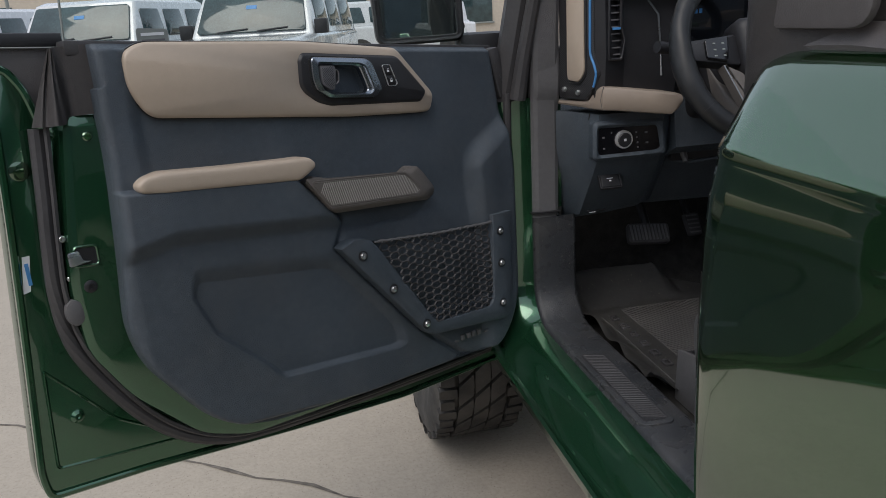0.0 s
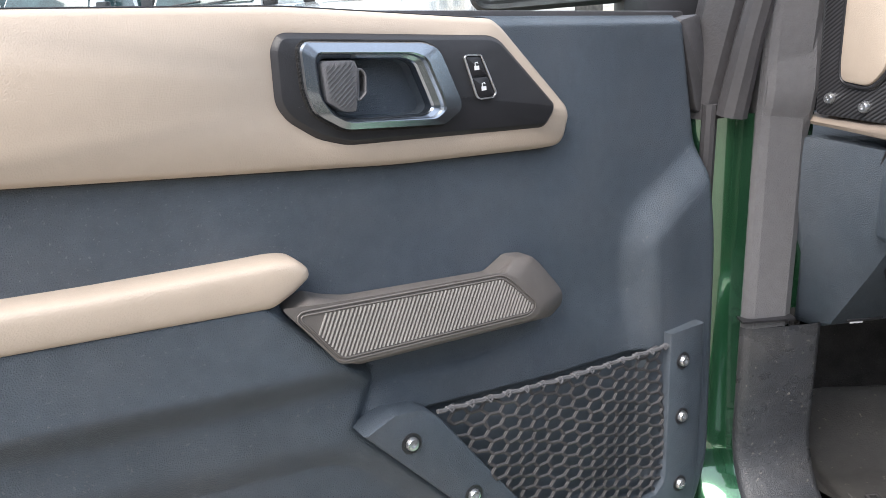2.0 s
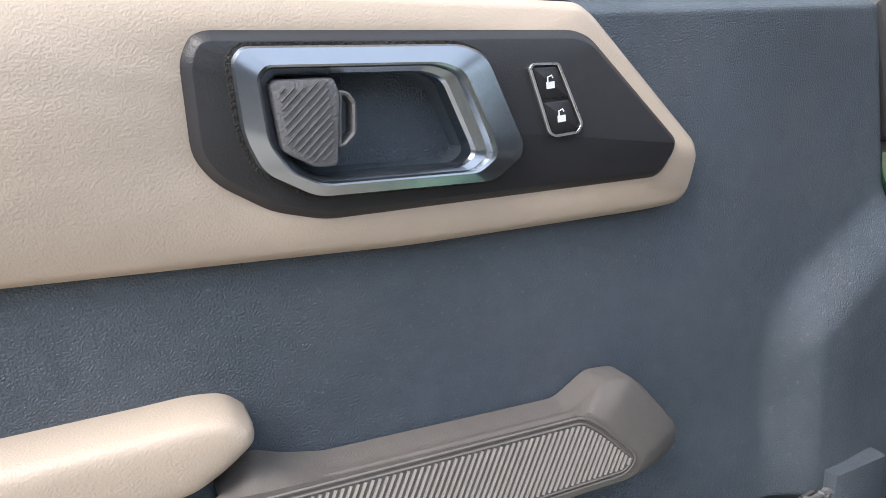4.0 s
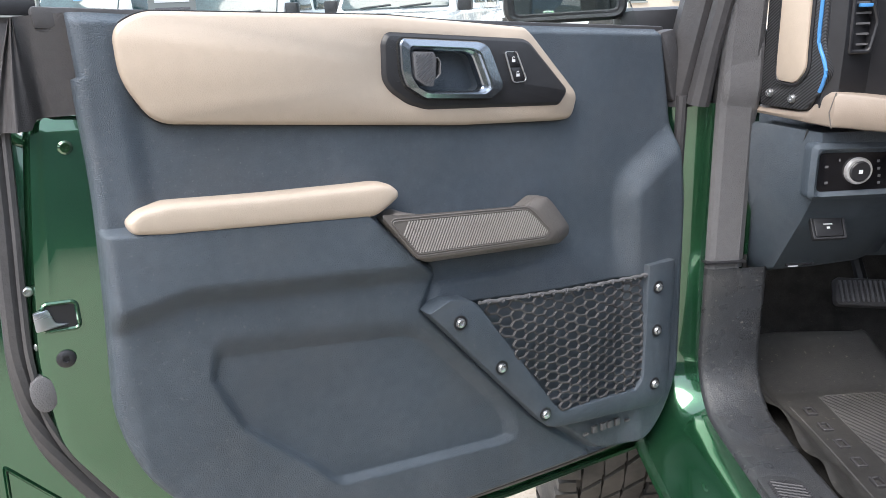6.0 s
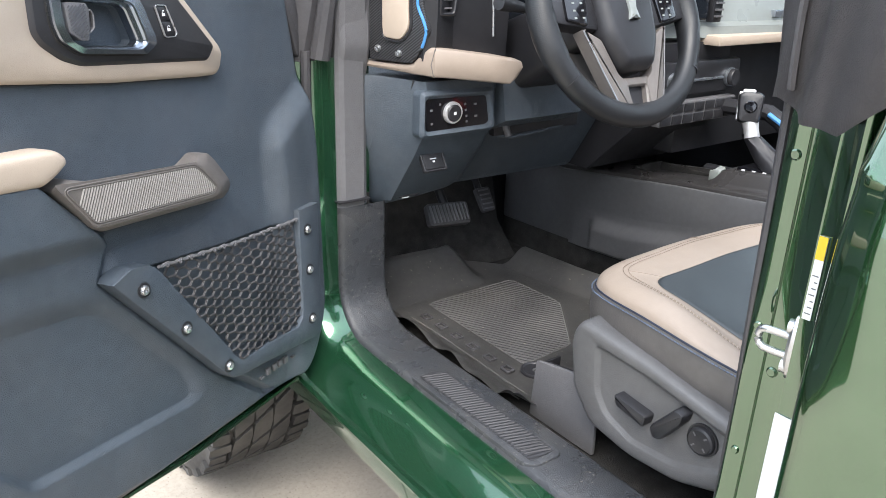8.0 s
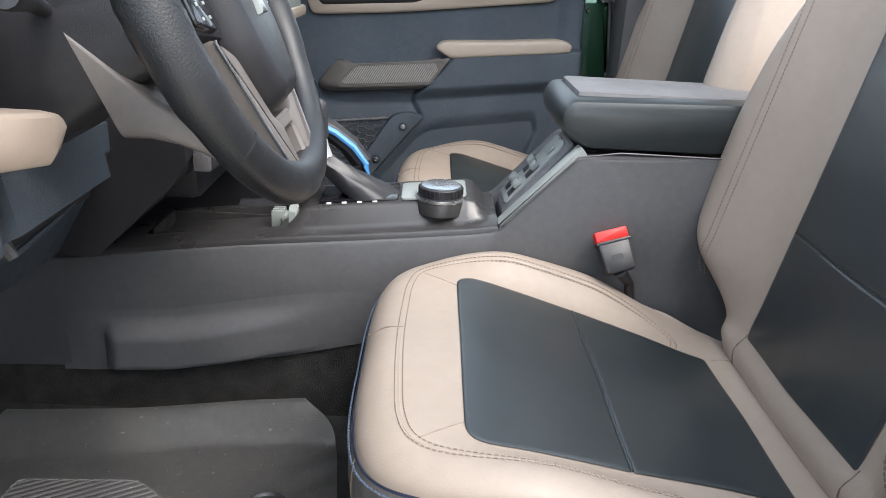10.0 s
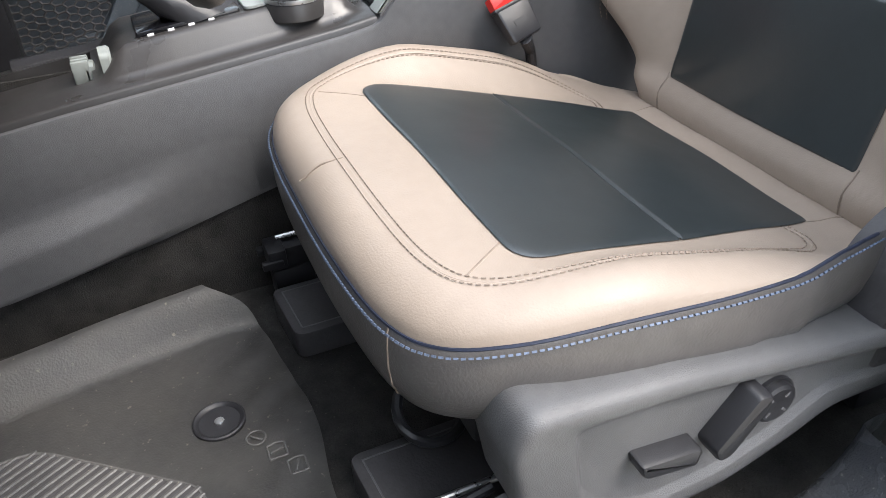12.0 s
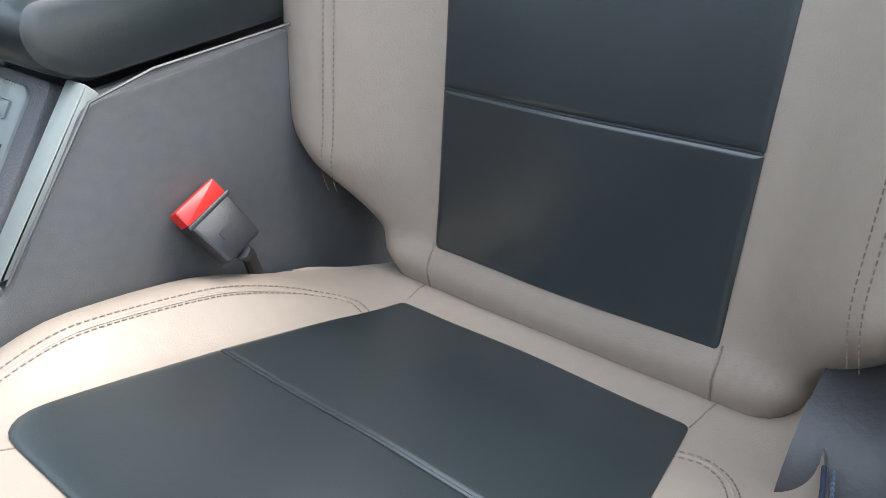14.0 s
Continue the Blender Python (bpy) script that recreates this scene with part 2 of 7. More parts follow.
def flat(pts, c0, c1, m=Matrix(), bevel=0.004, bm=None):
    """A plate: the outline (a, b), from depth c0 to c1, its front edge rounded. m maps (a, depth, b)."""
    bm = bm or bmesh.new()
    s = 1 if c1 > c0 else -1
    steps = [(0, c0), (0, c1 - s * bevel), (bevel * 0.3, c1 - s * bevel * 0.3), (bevel, c1)] if bevel else [(0, c0), (0, c1)]
    loops = []
    for ins, c in steps:
        loop = inset(pts, ins) if ins else [Vector(p) for p in pts]
        loops.append([m @ Vector((p[0], c, p[1])) for p in loop])
    loft(bm, loops)
    return bm


def ring(outer, inner, c0, c1, m=Matrix(), bevel=0.003, bm=None):
    """A plate with a hole: both outlines have the same count of points."""
    bm = bm or bmesh.new()
    s = 1 if c1 > c0 else -1
    prof = [(outer, 0, c0), (outer, 0, c1 - s * bevel), (outer, bevel, c1), (inner, -bevel, c1), (inner, 0, c1 - s * bevel), (inner, 0, c0)]
    loops = [[m @ Vector((p[0], c, p[1])) for p in (inset(o, i) if i else o)] for o, i, c in prof]
    loft(bm, loops + [loops[0]], caps=False)
    bmesh.ops.remove_doubles(bm, verts=bm.verts[:], dist=1e-6)
    return bm


def matched(outer, inner, centre):
    """Both outlines cut at the same bearings from a point inside them, corner for corner."""
    def bearing(p):
        return math.atan2(p[1] - centre[1], p[0] - centre[0])
    angles = sorted({round(bearing(p), 5) for p in (*outer, *inner)})
    def cut_at(pts, a):
        d = Vector((math.cos(a), math.sin(a)))
        for i in range(len(pts)):
            p, q = Vector(pts[i - 1]) - Vector(centre), Vector(pts[i]) - Vector(centre)
            e = q - p
            den = d.x * e.y - d.y * e.x
            if abs(den) < 1e-12:
                continue
            k, t = (p.x * e.y - p.y * e.x) / den, (p.x * d.y - p.y * d.x) / den
            if k > 0 and -1e-6 <= t <= 1 + 1e-6:
                return Vector(centre) + d * k
        return Vector(min(pts, key=lambda p: abs(bearing(p) - a)))
    return [cut_at(outer, a) for a in angles], [cut_at(inner, a) for a in angles]


def strip(pairs, c0, c1, m=Matrix(), bevel=0.004):
    """A band between two lines, given as pairs of (outer, inner) points, with rounded edges."""
    bm = bmesh.new()
    loops = []
    for o, i in pairs:
        o, i = Vector(o), Vector(i)
        q = (i - o).normalized() * bevel
        prof = [(o, c0), (o, c1 - bevel), (o + q * 0.3, c1 - bevel * 0.3), (o + q, c1), (i - q, c1), (i - q * 0.3, c1 - bevel * 0.3), (i, c1 - bevel), (i, c0)]
        loops.append([m @ Vector((p.x, c, p.y)) for p, c in prof])
    loft(bm, loops)
    return bm


def box(x0, x1, y0, y1, z0, z1, bevel=0.004, m=Matrix(), bm=None):
    """A block with rounded edges."""
    bm = bm or bmesh.new()
    made = bmesh.ops.create_cube(bm, size=1.0)["verts"]
    for v in made:
        v.co = Vector(((x0 + x1) / 2 + v.co.x * (x1 - x0), (y0 + y1) / 2 + v.co.y * (y1 - y0), (z0 + z1) / 2 + v.co.z * (z1 - z0)))
    if bevel:
        edges = list({e for v in made for e in v.link_edges})
        done = bmesh.ops.bevel(bm, geom=edges, offset=bevel, segments=2, affect="EDGES", profile=0.6)
        made = list({v for f in done["faces"] for v in f.verts} | {v for v in made if v.is_valid})
    bmesh.ops.transform(bm, matrix=m, verts=made)
    return bm


def tube(pts, r, n=8, closed=False, bm=None, squash=1.0):
    """A round bar along a line of points; r may be one radius or one for each point."""
    bm = bm or bmesh.new()
    pts = [Vector(p) for p in pts]
    k = len(pts)
    rs = r if isinstance(r, (list, tuple)) else [r] * k
    up = Vector((0.13, 0.21, 0.97)).normalized()
    rows = []
    for i, p in enumerate(pts):
        a = pts[i - 1] if (i or closed) else p
        b = pts[(i + 1) % k] if (i < k - 1 or closed) else p
        t = (b - a).normalized()
        side = t.cross(up)
        if side.length < 1e-4:
            side = t.cross(Vector((1, 0, 0)))
        side.normalize()
        top = side.cross(t)
        rows.append([bm.verts.new(p + (side * math.cos(q) + top * math.sin(q) * squash) * rs[i]) for q in [2 * math.pi * j / n for j in range(n)]])
    pairs = list(zip(rows, rows[1:])) + ([(rows[-1], rows[0])] if closed else [])
    for a, b in pairs:
        for j in range(n):
            bm.faces.new((a[j], a[(j + 1) % n], b[(j + 1) % n], b[j]))
    if not closed:
        bm.faces.new(rows[0])
        bm.faces.new(rows[-1])
    return bm


def lathe(profile, m=Matrix(), n=28, bm=None):
    """A turned shape: the profile (radius, height) spun round the local y axis (depth)."""
    bm = bm or bmesh.new()
    loops = [[m @ Vector((r * math.cos(2 * math.pi * j / n), h, r * math.sin(2 * math.pi * j / n))) for j in range(n)] for r, h in profile]
    loft(bm, loops)
    return bm


def sheet(fn, nu, nv, bm=None, close_u=False):
    """A surface from a function of (s, t) in 0..1."""
    bm = bm or bmesh.new()
    g = [[bm.verts.new(fn(i / nu, j / nv)) for j in range(nv + 1)] for i in range(nu + (0 if close_u else 1))]
    k = len(g)
    for i in range(nu):
        for j in range(nv):
            a, b = g[i], g[(i + 1) % k]
            bm.faces.new((a[j], b[j], b[j + 1], a[j + 1]))
    return bm


def step(a, b, x):
    """Smooth step from 0 at a to 1 at b."""
    t = min(max((x - a) / (b - a), 0.0), 1.0)
    return t * t * (3 - 2 * t)


def line_at(pts, x):
    """Straight lines through (x, y) points, x rising."""
    if x <= pts[0][0]:
        return pts[0][1]
    for (a, u), (b, v) in zip(pts, pts[1:]):
        if x <= b:
            return u + (v - u) * (x - a) / (b - a)
    return pts[-1][1]


def smooth_loop(pts, n=96):
    """A closed curve through points (Catmull-Rom), evenly stepped."""
    k = len(pts)
    out = []
    per = max(2, n // k)
    for i in range(k):
        p0, p1, p2, p3 = (Vector(pts[(i + q) % k]) for q in (-1, 0, 1, 2))
        for j in range(per):
            t = j / per
            out.append(0.5 * ((2 * p1) + (p2 - p0) * t + (2 * p0 - 5 * p1 + 4 * p2 - p3) * t * t + (3 * p1 - p0 - 3 * p2 + p3) * t ** 3))
    return out


def stitches(pts, length=0.0055, gap=0.003, r=0.0008, bm=None):
    """Short thread pieces along a line."""
    bm = bm or bmesh.new()
    pts = [Vector(p) for p in pts]
    run, nxt = 0.0, 0.0
    for a, b in zip(pts, pts[1:]):
        seg = (b - a).length
        if seg < 1e-9:
            continue
        while nxt < run + seg:
            s = (nxt - run) / seg
            p = a.lerp(b, s)
            q = p + (b - a).normalized() * length
            tube([p, q], r, 4, bm=bm)
            nxt += length + gap
        run += seg
    return bm


def side_plane(x):
    """(a, depth, b) to world on a plane of constant x; a runs along y, depth to -x, b up."""
    return Matrix(((0, -1, 0, x), (1, 0, 0, 0), (0, 0, 1, 0), (0, 0, 0, 1)))


def back_plane(y):
    """(a, depth, b) to world on a plane of constant y; depth runs to -y."""
    return Matrix(((1, 0, 0, 0), (0, -1, 0, y), (0, 0, 1, 0), (0, 0, 0, 1)))


def top_plane(z):
    """(a, depth, b) to world on a level plane; a along x, b along y, depth up."""
    return Matrix(((1, 0, 0, 0), (0, 0, 1, 0), (0, 1, 0, z), (0, 0, 0, 1)))


def at_point(p, ahead, up=(0, 0, 1)):
    """A local system at p whose depth axis (y) points ahead."""
    y = Vector(ahead).normalized()
    x = y.cross(Vector(up)).normalized()
    z = x.cross(y)
    return Matrix.Translation(p) @ Matrix((x, y, z)).transposed().to_4x4()


def screw(name, m, parent, r=0.0075, mat=None):
    """A domed screw with a socket in its head."""
    bm = lathe([(r, -0.004), (r, 0.0015), (r * 0.8, 0.004), (r * 0.42, 0.0045), (r * 0.38, 0.0015), (0.0004, 0.0015)], m, 14)
    return part(name, bm, mat or STEEL, parent, "steel socket screw")



# ---- ground and distance ----


def build_ground():
    g = bmesh.new()
    nx = 40
    spread = [math.copysign(abs(k / nx) ** 3 * 900, k) for k in range(-nx, nx + 1)]
    sheet(lambda s, t: Vector((spread[round(s * 2 * nx)], spread[round(t * 2 * nx)], 0)), 2 * nx, 2 * nx, g)
    ground = part("ground", g, CONCRETE)
    tagged(ground, "pale weathered concrete parking lot with dark specks", "ground", kind="structure")
    # a rough expansion joint near the wheel
    b = bmesh.new()
    pts = [(-3.2 + 0.09 * k, 0.826 - 0.68 * (-2.454 + 0.09 * k) + 0.012 * math.sin(k * 1.7) + 0.006 * math.sin(k * 4.1), 0.0) for k in range(40)]
    tube(pts, [0.009 + 0.004 * math.sin(k * 2.3) for k in range(40)], 6, bm=b, squash=0.25)
    tagged(part("pavement_joint", b, CRACK), "dark crumbling joint in the concrete", "joint", kind="structure")


build_ground()

# ---- the car: one thing, with its body, doors, mirror and wheel as parts ----
CAR = thing("car", (0, 0, 0), "glossy green off-road car with its front door swung wide", "car")

SWING, LEAN = radians(28.9), 0.056
DOOR_ALONG = Vector((math.cos(SWING), math.sin(SWING), 0))
DOOR_OUT = Vector((math.sin(SWING), -math.cos(SWING), LEAN)).normalized()
DOOR_UP = (-DOOR_ALONG).cross(DOOR_OUT)
DOOR_M = Matrix((-DOOR_ALONG, DOOR_OUT, DOOR_UP)).transposed().to_4x4()
DOOR_M.translation = Vector((0.1364, 0.1668, 0.0016))
# local (u, w, v): u from the hinge to the latch, w into the cabin, v height
PANEL_EDGE = [(0.8660, 1.3926), (-0.0237, 1.3285), (-0.0505, 1.1347), (-0.0612, 1.0456), (-0.0469, 0.7139), (-0.0158, 0.6471), (0.0371, 0.6030),
              (0.4418, 0.6203), (0.6584, 0.6397), (0.7388, 0.6630), (0.7981, 0.7106), (0.8809, 0.8330), (0.8998, 0.9101), (0.8883, 1.0254), (0.8750, 1.1914), (0.8752, 1.3205)]


PANEL_EDGE = PANEL_EDGE[:2] + [tuple(p) for p in fillet(PANEL_EDGE, 0.05, 5)[12:]]

PANEL_LOW = min(v for _, v in PANEL_EDGE) + 0.0006


def edge_span(outline, v):
    """The least and greatest u of an outline at the height v."""
    hits = []
    k = len(outline)
    for i in range(k):
        (a, p), (b, q) = outline[i], outline[(i + 1) % k]
        if (p <= v < q) or (q <= v < p):
            hits.append(a + (b - a) * (v - p) / (q - p))
    return (min(hits), max(hits)) if len(hits) > 1 else None


def panel_relief(u, v):
    """How far the trim panel stands out into the cabin."""
    shelf_v = line_at([(0.4269, 1.0917), (0.5331, 1.1160), (0.8943, 1.1508)], u)
    # lower left mass under the armrest, bounded by the slanting edge by the pocket
    slant = line_at([(0.600, 0.140), (0.686, 0.238), (0.727, 0.280), (0.956, 0.468), (1.007, 0.442), (1.114, 0.538)], v)
    inside = step(slant - 0.006, slant + 0.016, u) * (1 - step(shelf_v - 0.004, shelf_v + 0.010, v)) * (1 - step(0.870, 0.895, u) * 0.6)
    crease = line_at([(0.4617, 1.0415), (0.7949, 1.0795), (0.9164, 1.0580)], u)
    under = step(crease - 0.046, crease - 0.006, v)
    w = inside * (0.011 + 0.022 * under)
    # hollow in the lower half, with a lip that catches the light below it
    left = line_at([(0.725, 0.627), (0.765, 0.657), (0.858, 0.749), (0.934, 0.779), (0.982, 0.773)], v)
    low = line_at([(0.3227, 0.7060), (0.6471, 0.7420), (0.7985, 0.7800)], u)
    high = line_at([(0.3785, 0.9303), (0.5060, 0.9444), (0.7949, 0.9877)], u)
    hollow = step(low - 0.016, low + 0.002, v) * (1 - step(high - 0.05, high + 0.015, v)) * (1 - step(left - 0.016, left + 0.008, u)) * step(0.31, 0.36, u)
    w -= 0.018 * hollow * step(slant + 0.01, slant + 0.07, u)
    # the front lower part, behind the map pocket
    pocket = (1 - step(slant - 0.02, slant + 0.004, u)) * (1 - step(0.93, 1.05, v + 0.03 * step(0.28, 0.11, u)))
    w = max(w, 0.012 * pocket)
    w -= 0.034 * pocket * step(0.050, 0.063, u) * step(slant + 0.004, slant - 0.016, u) * step(0.730, 0.744, v + 0.06 * (0.06 - u)) * step(-0.001, -0.016, v - line_at([(0.044, 0.9225), (0.2155, 0.9343), (0.392, 0.954)], u))
    # finger scoop below the pull handle, with a ledge at its foot
    w -= 0.026 * step(0.972, 1.006, v - 0.05 * (u - 0.26)) * (1 - step(1.04, 1.09, v)) * step(0.200, 0.290, u) * (1 - step(0.425, 0.455, u))
    # upright facet by the hinge
    hinge_side = step(0.100, 0.050, u) * (1 - step(0.060 - 0.55 * u, 0.125 - 0.55 * u, v - 1.03))
    w += hinge_side * (0.026 - 0.004 * step(0.036, -0.02, u) - w)
    # recess behind the door handle
    w -= 0.045 * step(0.352, 0.360, u) * (1 - step(0.470, 0.478, u)) * step(1.254, 1.262, v) * (1 - step(1.326, 1.334, v))
    # raised rim of the rear edge
    w = max(w, 0.013 * step(0.806, 0.838, u) * step(1.02, 1.10, v))
    return w


def build_door():
    shell = fillet([(0.9275, 1.2888), (-0.0517, 1.2379), (-0.0831, 1.0850), (-0.0596, 0.6354), (-0.0137, 0.5779), (0.3874, 0.5902), (0.6966, 0.6073), (0.7962, 0.6505), (0.9084, 0.7740), (0.9664, 0.8807), (0.9722, 1.0005), (0.9510, 1.1454)], 0.03, 5)
    door = part("front_door", flat(shell, -0.105, -0.033, bevel=0.020), JAMB, CAR, "open green door, charcoal inner panel with beige trim")
    door.matrix_local = DOOR_M
    # trim panel: a relief inside its outline, with a rolled edge
    b = bmesh.new()
    nv, nu = 330, 250
    rows = []
    for j in range(nv + 1):
        t = j / nv
        row = []
        # rows follow the sloping top edge
        for i in range(nu + 1):
            s = i / nu
            v = PANEL_LOW + t * (1.3275 + 0.0640 * s - PANEL_LOW)
            span = edge_span(PANEL_EDGE, min(max(v, PANEL_LOW), 1.322)) or (0.1, 0.7)
            lo, hi = span
            if v > 1.322:
                hi = 0.868
            u = lo + (hi - lo) * s
            edge = min((u - lo), (hi - u), (v - line_at([(0.04, 0.603), (0.44, 0.620), (0.74, 0.663)], u)) * 1.6 + 0.003, 0.02)
            roll = 0.012 * (1 - math.sqrt(max(0.0, 1 - (1 - min(edge / 0.014, 1.0)) ** 2)))
            top = step(0.985, 1.0, t)
            row.append(b.verts.new((u, panel_relief(u, v) - roll - 0.014 * top, v)))
        rows.append(row)
    for r0, r1 in zip(rows, rows[1:]):
        for i in range(nu):
            b.faces.new((r0[i], r0[i + 1], r1[i + 1], r1[i]))
    border = rows[0][:] + [r[-1] for r in rows[1:]] + rows[-1][-2::-1] + [r[0] for r in rows[-2:0:-1]]
    back = [b.verts.new((v.co.x, -0.034, v.co.z)) for v in border]
    for i in range(len(border)):
        j = (i + 1) % len(border)
        b.faces.new((border[i], border[j], back[j], back[i]))
    panel = part("inner_panel", b, PANEL, door, "charcoal grained plastic panel with scuffs", sharp=0.9)

    # beige belt trim
    belt = fillet([(0.8284, 1.3718), (0.7951, 1.3889), (0.4914, 1.3713), (0.270, 1.3445), (0.2586, 1.3358), (0.1775, 1.2445), (0.1750, 1.2340), (0.1860, 1.2040), (0.2208, 1.2043), (0.3942, 1.2170), (0.7990, 1.2640), (0.8290, 1.3180)], 0.022, 6)
    hub = Vector((0.415, 1.293))
    ring_in = fillet([(0.4672, 1.3204), (0.4627, 1.3245), (0.3836, 1.3168), (0.3713, 1.3114), (0.3600, 1.2800), (0.3559, 1.2679), (0.3634, 1.2622), (0.4440, 1.2700), (0.4552, 1.2740), (0.4664, 1.2901)], 0.005, 4)
    part("belt_trim", ring(*matched(belt, inset(ring_in, -0.004), hub), -0.01, 0.016, bevel=0.006), BEIGE, door, "beige vinyl belt trim", sharp=0.9)
    # black ring standing in for the shadow line and gap round the belt trim
    part("trim_shadow_line", ring(inset(belt, -0.0020), inset(belt, 0.0010), -0.004, 0.0035, bevel=0.0005), BLACK, door)
    bez = fillet([(0.5060, 1.3370), (0.4991, 1.3476), (0.4916, 1.3499), (0.2770, 1.3291), (0.2649, 1.3235), (0.1986, 1.2505), (0.2006, 1.2420), (0.2139, 1.2270), (0.4452, 1.2440), (0.4736, 1.2540), (0.4996, 1.2736), (0.5090, 1.2893)], 0.008, 4)
    b = bmesh.new()
    loops = []
    bez_out, bez_in = matched(bez, inset(ring_in, -0.003), hub)
    for o, ins, c in ((bez_out, 0.0, 0.0), (bez_out, 0.0, 0.0155), (bez_out, 0.0008, 0.0168), (bez_out, 0.0050, 0.0212), (bez_out, 0.0058, 0.0216), (bez_in, 0.0, 0.0216), (bez_in, 0.0, 0.0)):
        loops.append([Vector((p[0], c, p[1])) for p in (inset(o, ins) if ins else o)])
    loft(b, loops + [loops[0]], caps=False)
    bmesh.ops.remove_doubles(b, verts=b.verts[:], dist=1e-6)
    part("handle_bezel", b, BLACK, door, "black plastic handle bezel")
    ring_out = fillet([(0.4835, 1.3346), (0.4775, 1.3405), (0.3581, 1.3290), (0.3428, 1.3216), (0.3225, 1.2690), (0.3244, 1.2610), (0.3442, 1.2495), (0.4514, 1.2600), (0.4780, 1.2780), (0.4840, 1.2974)], 0.007, 4)
    gap = inset(ring_out, -0.0022)
    part("bezel_gap", ring(gap, inset(ring_out, 0.001), 0.0205, 0.0222, bevel=0.0004), CARPET, door)
    b = bmesh.new()
    loops = []
    for blend, c in ((0.0, 0.012), (0.0, 0.0275), (0.07, 0.0300), (0.62, 0.0335), (0.70, 0.0325), (0.76, 0.0290), (0.94, 0.0265), (1.0, 0.0245), (1.0, 0.012)):
        loops.append([Vector((p[0] + (q[0] - p[0]) * blend, c, p[1] + (q[1] - p[1]) * blend)) for p, q in zip(ring_out, ring_in)])
    loft(b, loops + [loops[0]], caps=False)
    bmesh.ops.remove_doubles(b, verts=b.verts[:], dist=1e-6)
    part("handle_surround", b, SURROUND, door, "satin silver surround", sharp=0.35)
    b = bmesh.new()
    loops = []
    for shrink, c in ((-0.04, 0.0220), (-0.02, 0.012), (0.02, 0.002), (0.08, -0.004), (0.20, -0.0055), (0.6, -0.006)):
        loops.append([Vector((p[0] + (hub.x - p[0]) * shrink, c, p[1] + (hub.y - p[1]) * shrink)) for p in ring_in])
    loft(b, loops, caps="last")
    cup = part("handle_cup", b, PANEL, door, "dark finger cup")
    # raised black dot standing in for the dark of a screw hole
    part("screw_hole_dot", lathe([(0.004, -0.004), (0.004, 0.0008), (0.003, 0.0016), (0.0003, 0.0016)], Matrix.Translation((0.392, -0.0050, 1.272)), 14), BLACK, cup)
    face = fillet([(0.4673, 1.3205), (0.4641, 1.3227), (0.4343, 1.3204), (0.4319, 1.3129), (0.4383, 1.2752), (0.4504, 1.2763), (0.4661, 1.2871)], 0.003, 3)
    lev = part("release_lever", flat(face, 0.006, 0.0318, bevel=0.002), TRIM, door, "grey ribbed release lever")
    for k in range(15):
        a, z = Vector((0.4655 - 0.0000 * k, 1.3185 - 0.0042 * k)), Vector((0.4360, 1.3420 - 0.0042 * k))
        cut = []
        for q in range(13):
            p = a.lerp(z, q / 12)
            right = 0.4358 + 0.0028 * (1.3129 - p.y) / 0.0377
            left = 0.4652 if p.y > 1.2885 else 0.4652 - (1.2885 - p.y) * 1.45
            if right + 0.0008 < p.x < left and 1.2780 < p.y < 1.3195:
                cut.append((p.x, 0.0319, p.y))
        if len(cut) > 1:
            part("rib", tube([cut[0], cut[-1]], 0.0009, 4), BLACK, lev)
    tab = fillet([(0.4322, 1.3139), (0.4267, 1.3122), (0.4233, 1.3062), (0.4253, 1.2896), (0.4328, 1.2839), (0.4366, 1.2845)], 0.002, 3)
    part("lever_tab", ring(tab, inset(tab, 0.0022), 0.018, 0.0300, bevel=0.0010), TRIM, lev)
    # lock switches
    sw = fillet([(0.3142, 1.3108), (0.3114, 1.3132), (0.2938, 1.3115), (0.2785, 1.2727), (0.2821, 1.2680), (0.2992, 1.2680), (0.3030, 1.2709)], 0.002, 3)
    sw_in = inset(sw, 0.0010)
    rim = part("switch_rim", ring(sw, sw_in, 0.018, 0.0245, bevel=0.0012), STEEL, door, "chrome switch rim")
    for lo, hi, word in ((0.52, 1.0, "lock"), (0.0, 0.48, "unlock")):
        a0, a1 = Vector((0.3006, 1.2703)), Vector((0.3122, 1.3108))
        c0, c1 = Vector((0.2808, 1.2702)), Vector((0.2946, 1.3096))
        q = [a0.lerp(a1, lo), a0.lerp(a1, hi), c0.lerp(c1, hi), c0.lerp(c1, lo)]
        key = part("lock_button", flat(fillet([tuple(p) for p in q], 0.002, 3), 0.018, 0.0238, bevel=0.001), BLACK, door)
        mid = (q[0] + q[1] + q[2] + q[3]) / 4
        b = flat([(mid.x + 0.0028, mid.y - 0.0034), (mid.x + 0.0028, mid.y + 0.0006), (mid.x - 0.0028, mid.y + 0.0006), (mid.x - 0.0028, mid.y - 0.0034)], 0.0236, 0.0242, bevel=0)
        tube([(mid.x + 0.0018, 0.0240, mid.y + 0.0006), (mid.x + 0.0018, 0.0240, mid.y + 0.0034), (mid.x - 0.0010, 0.0240, mid.y + 0.0042), (mid.x - 0.0018, 0.0240, mid.y + 0.0026)], 0.0005, 4, bm=b)
        part("padlock_mark", b, PAPER, key)

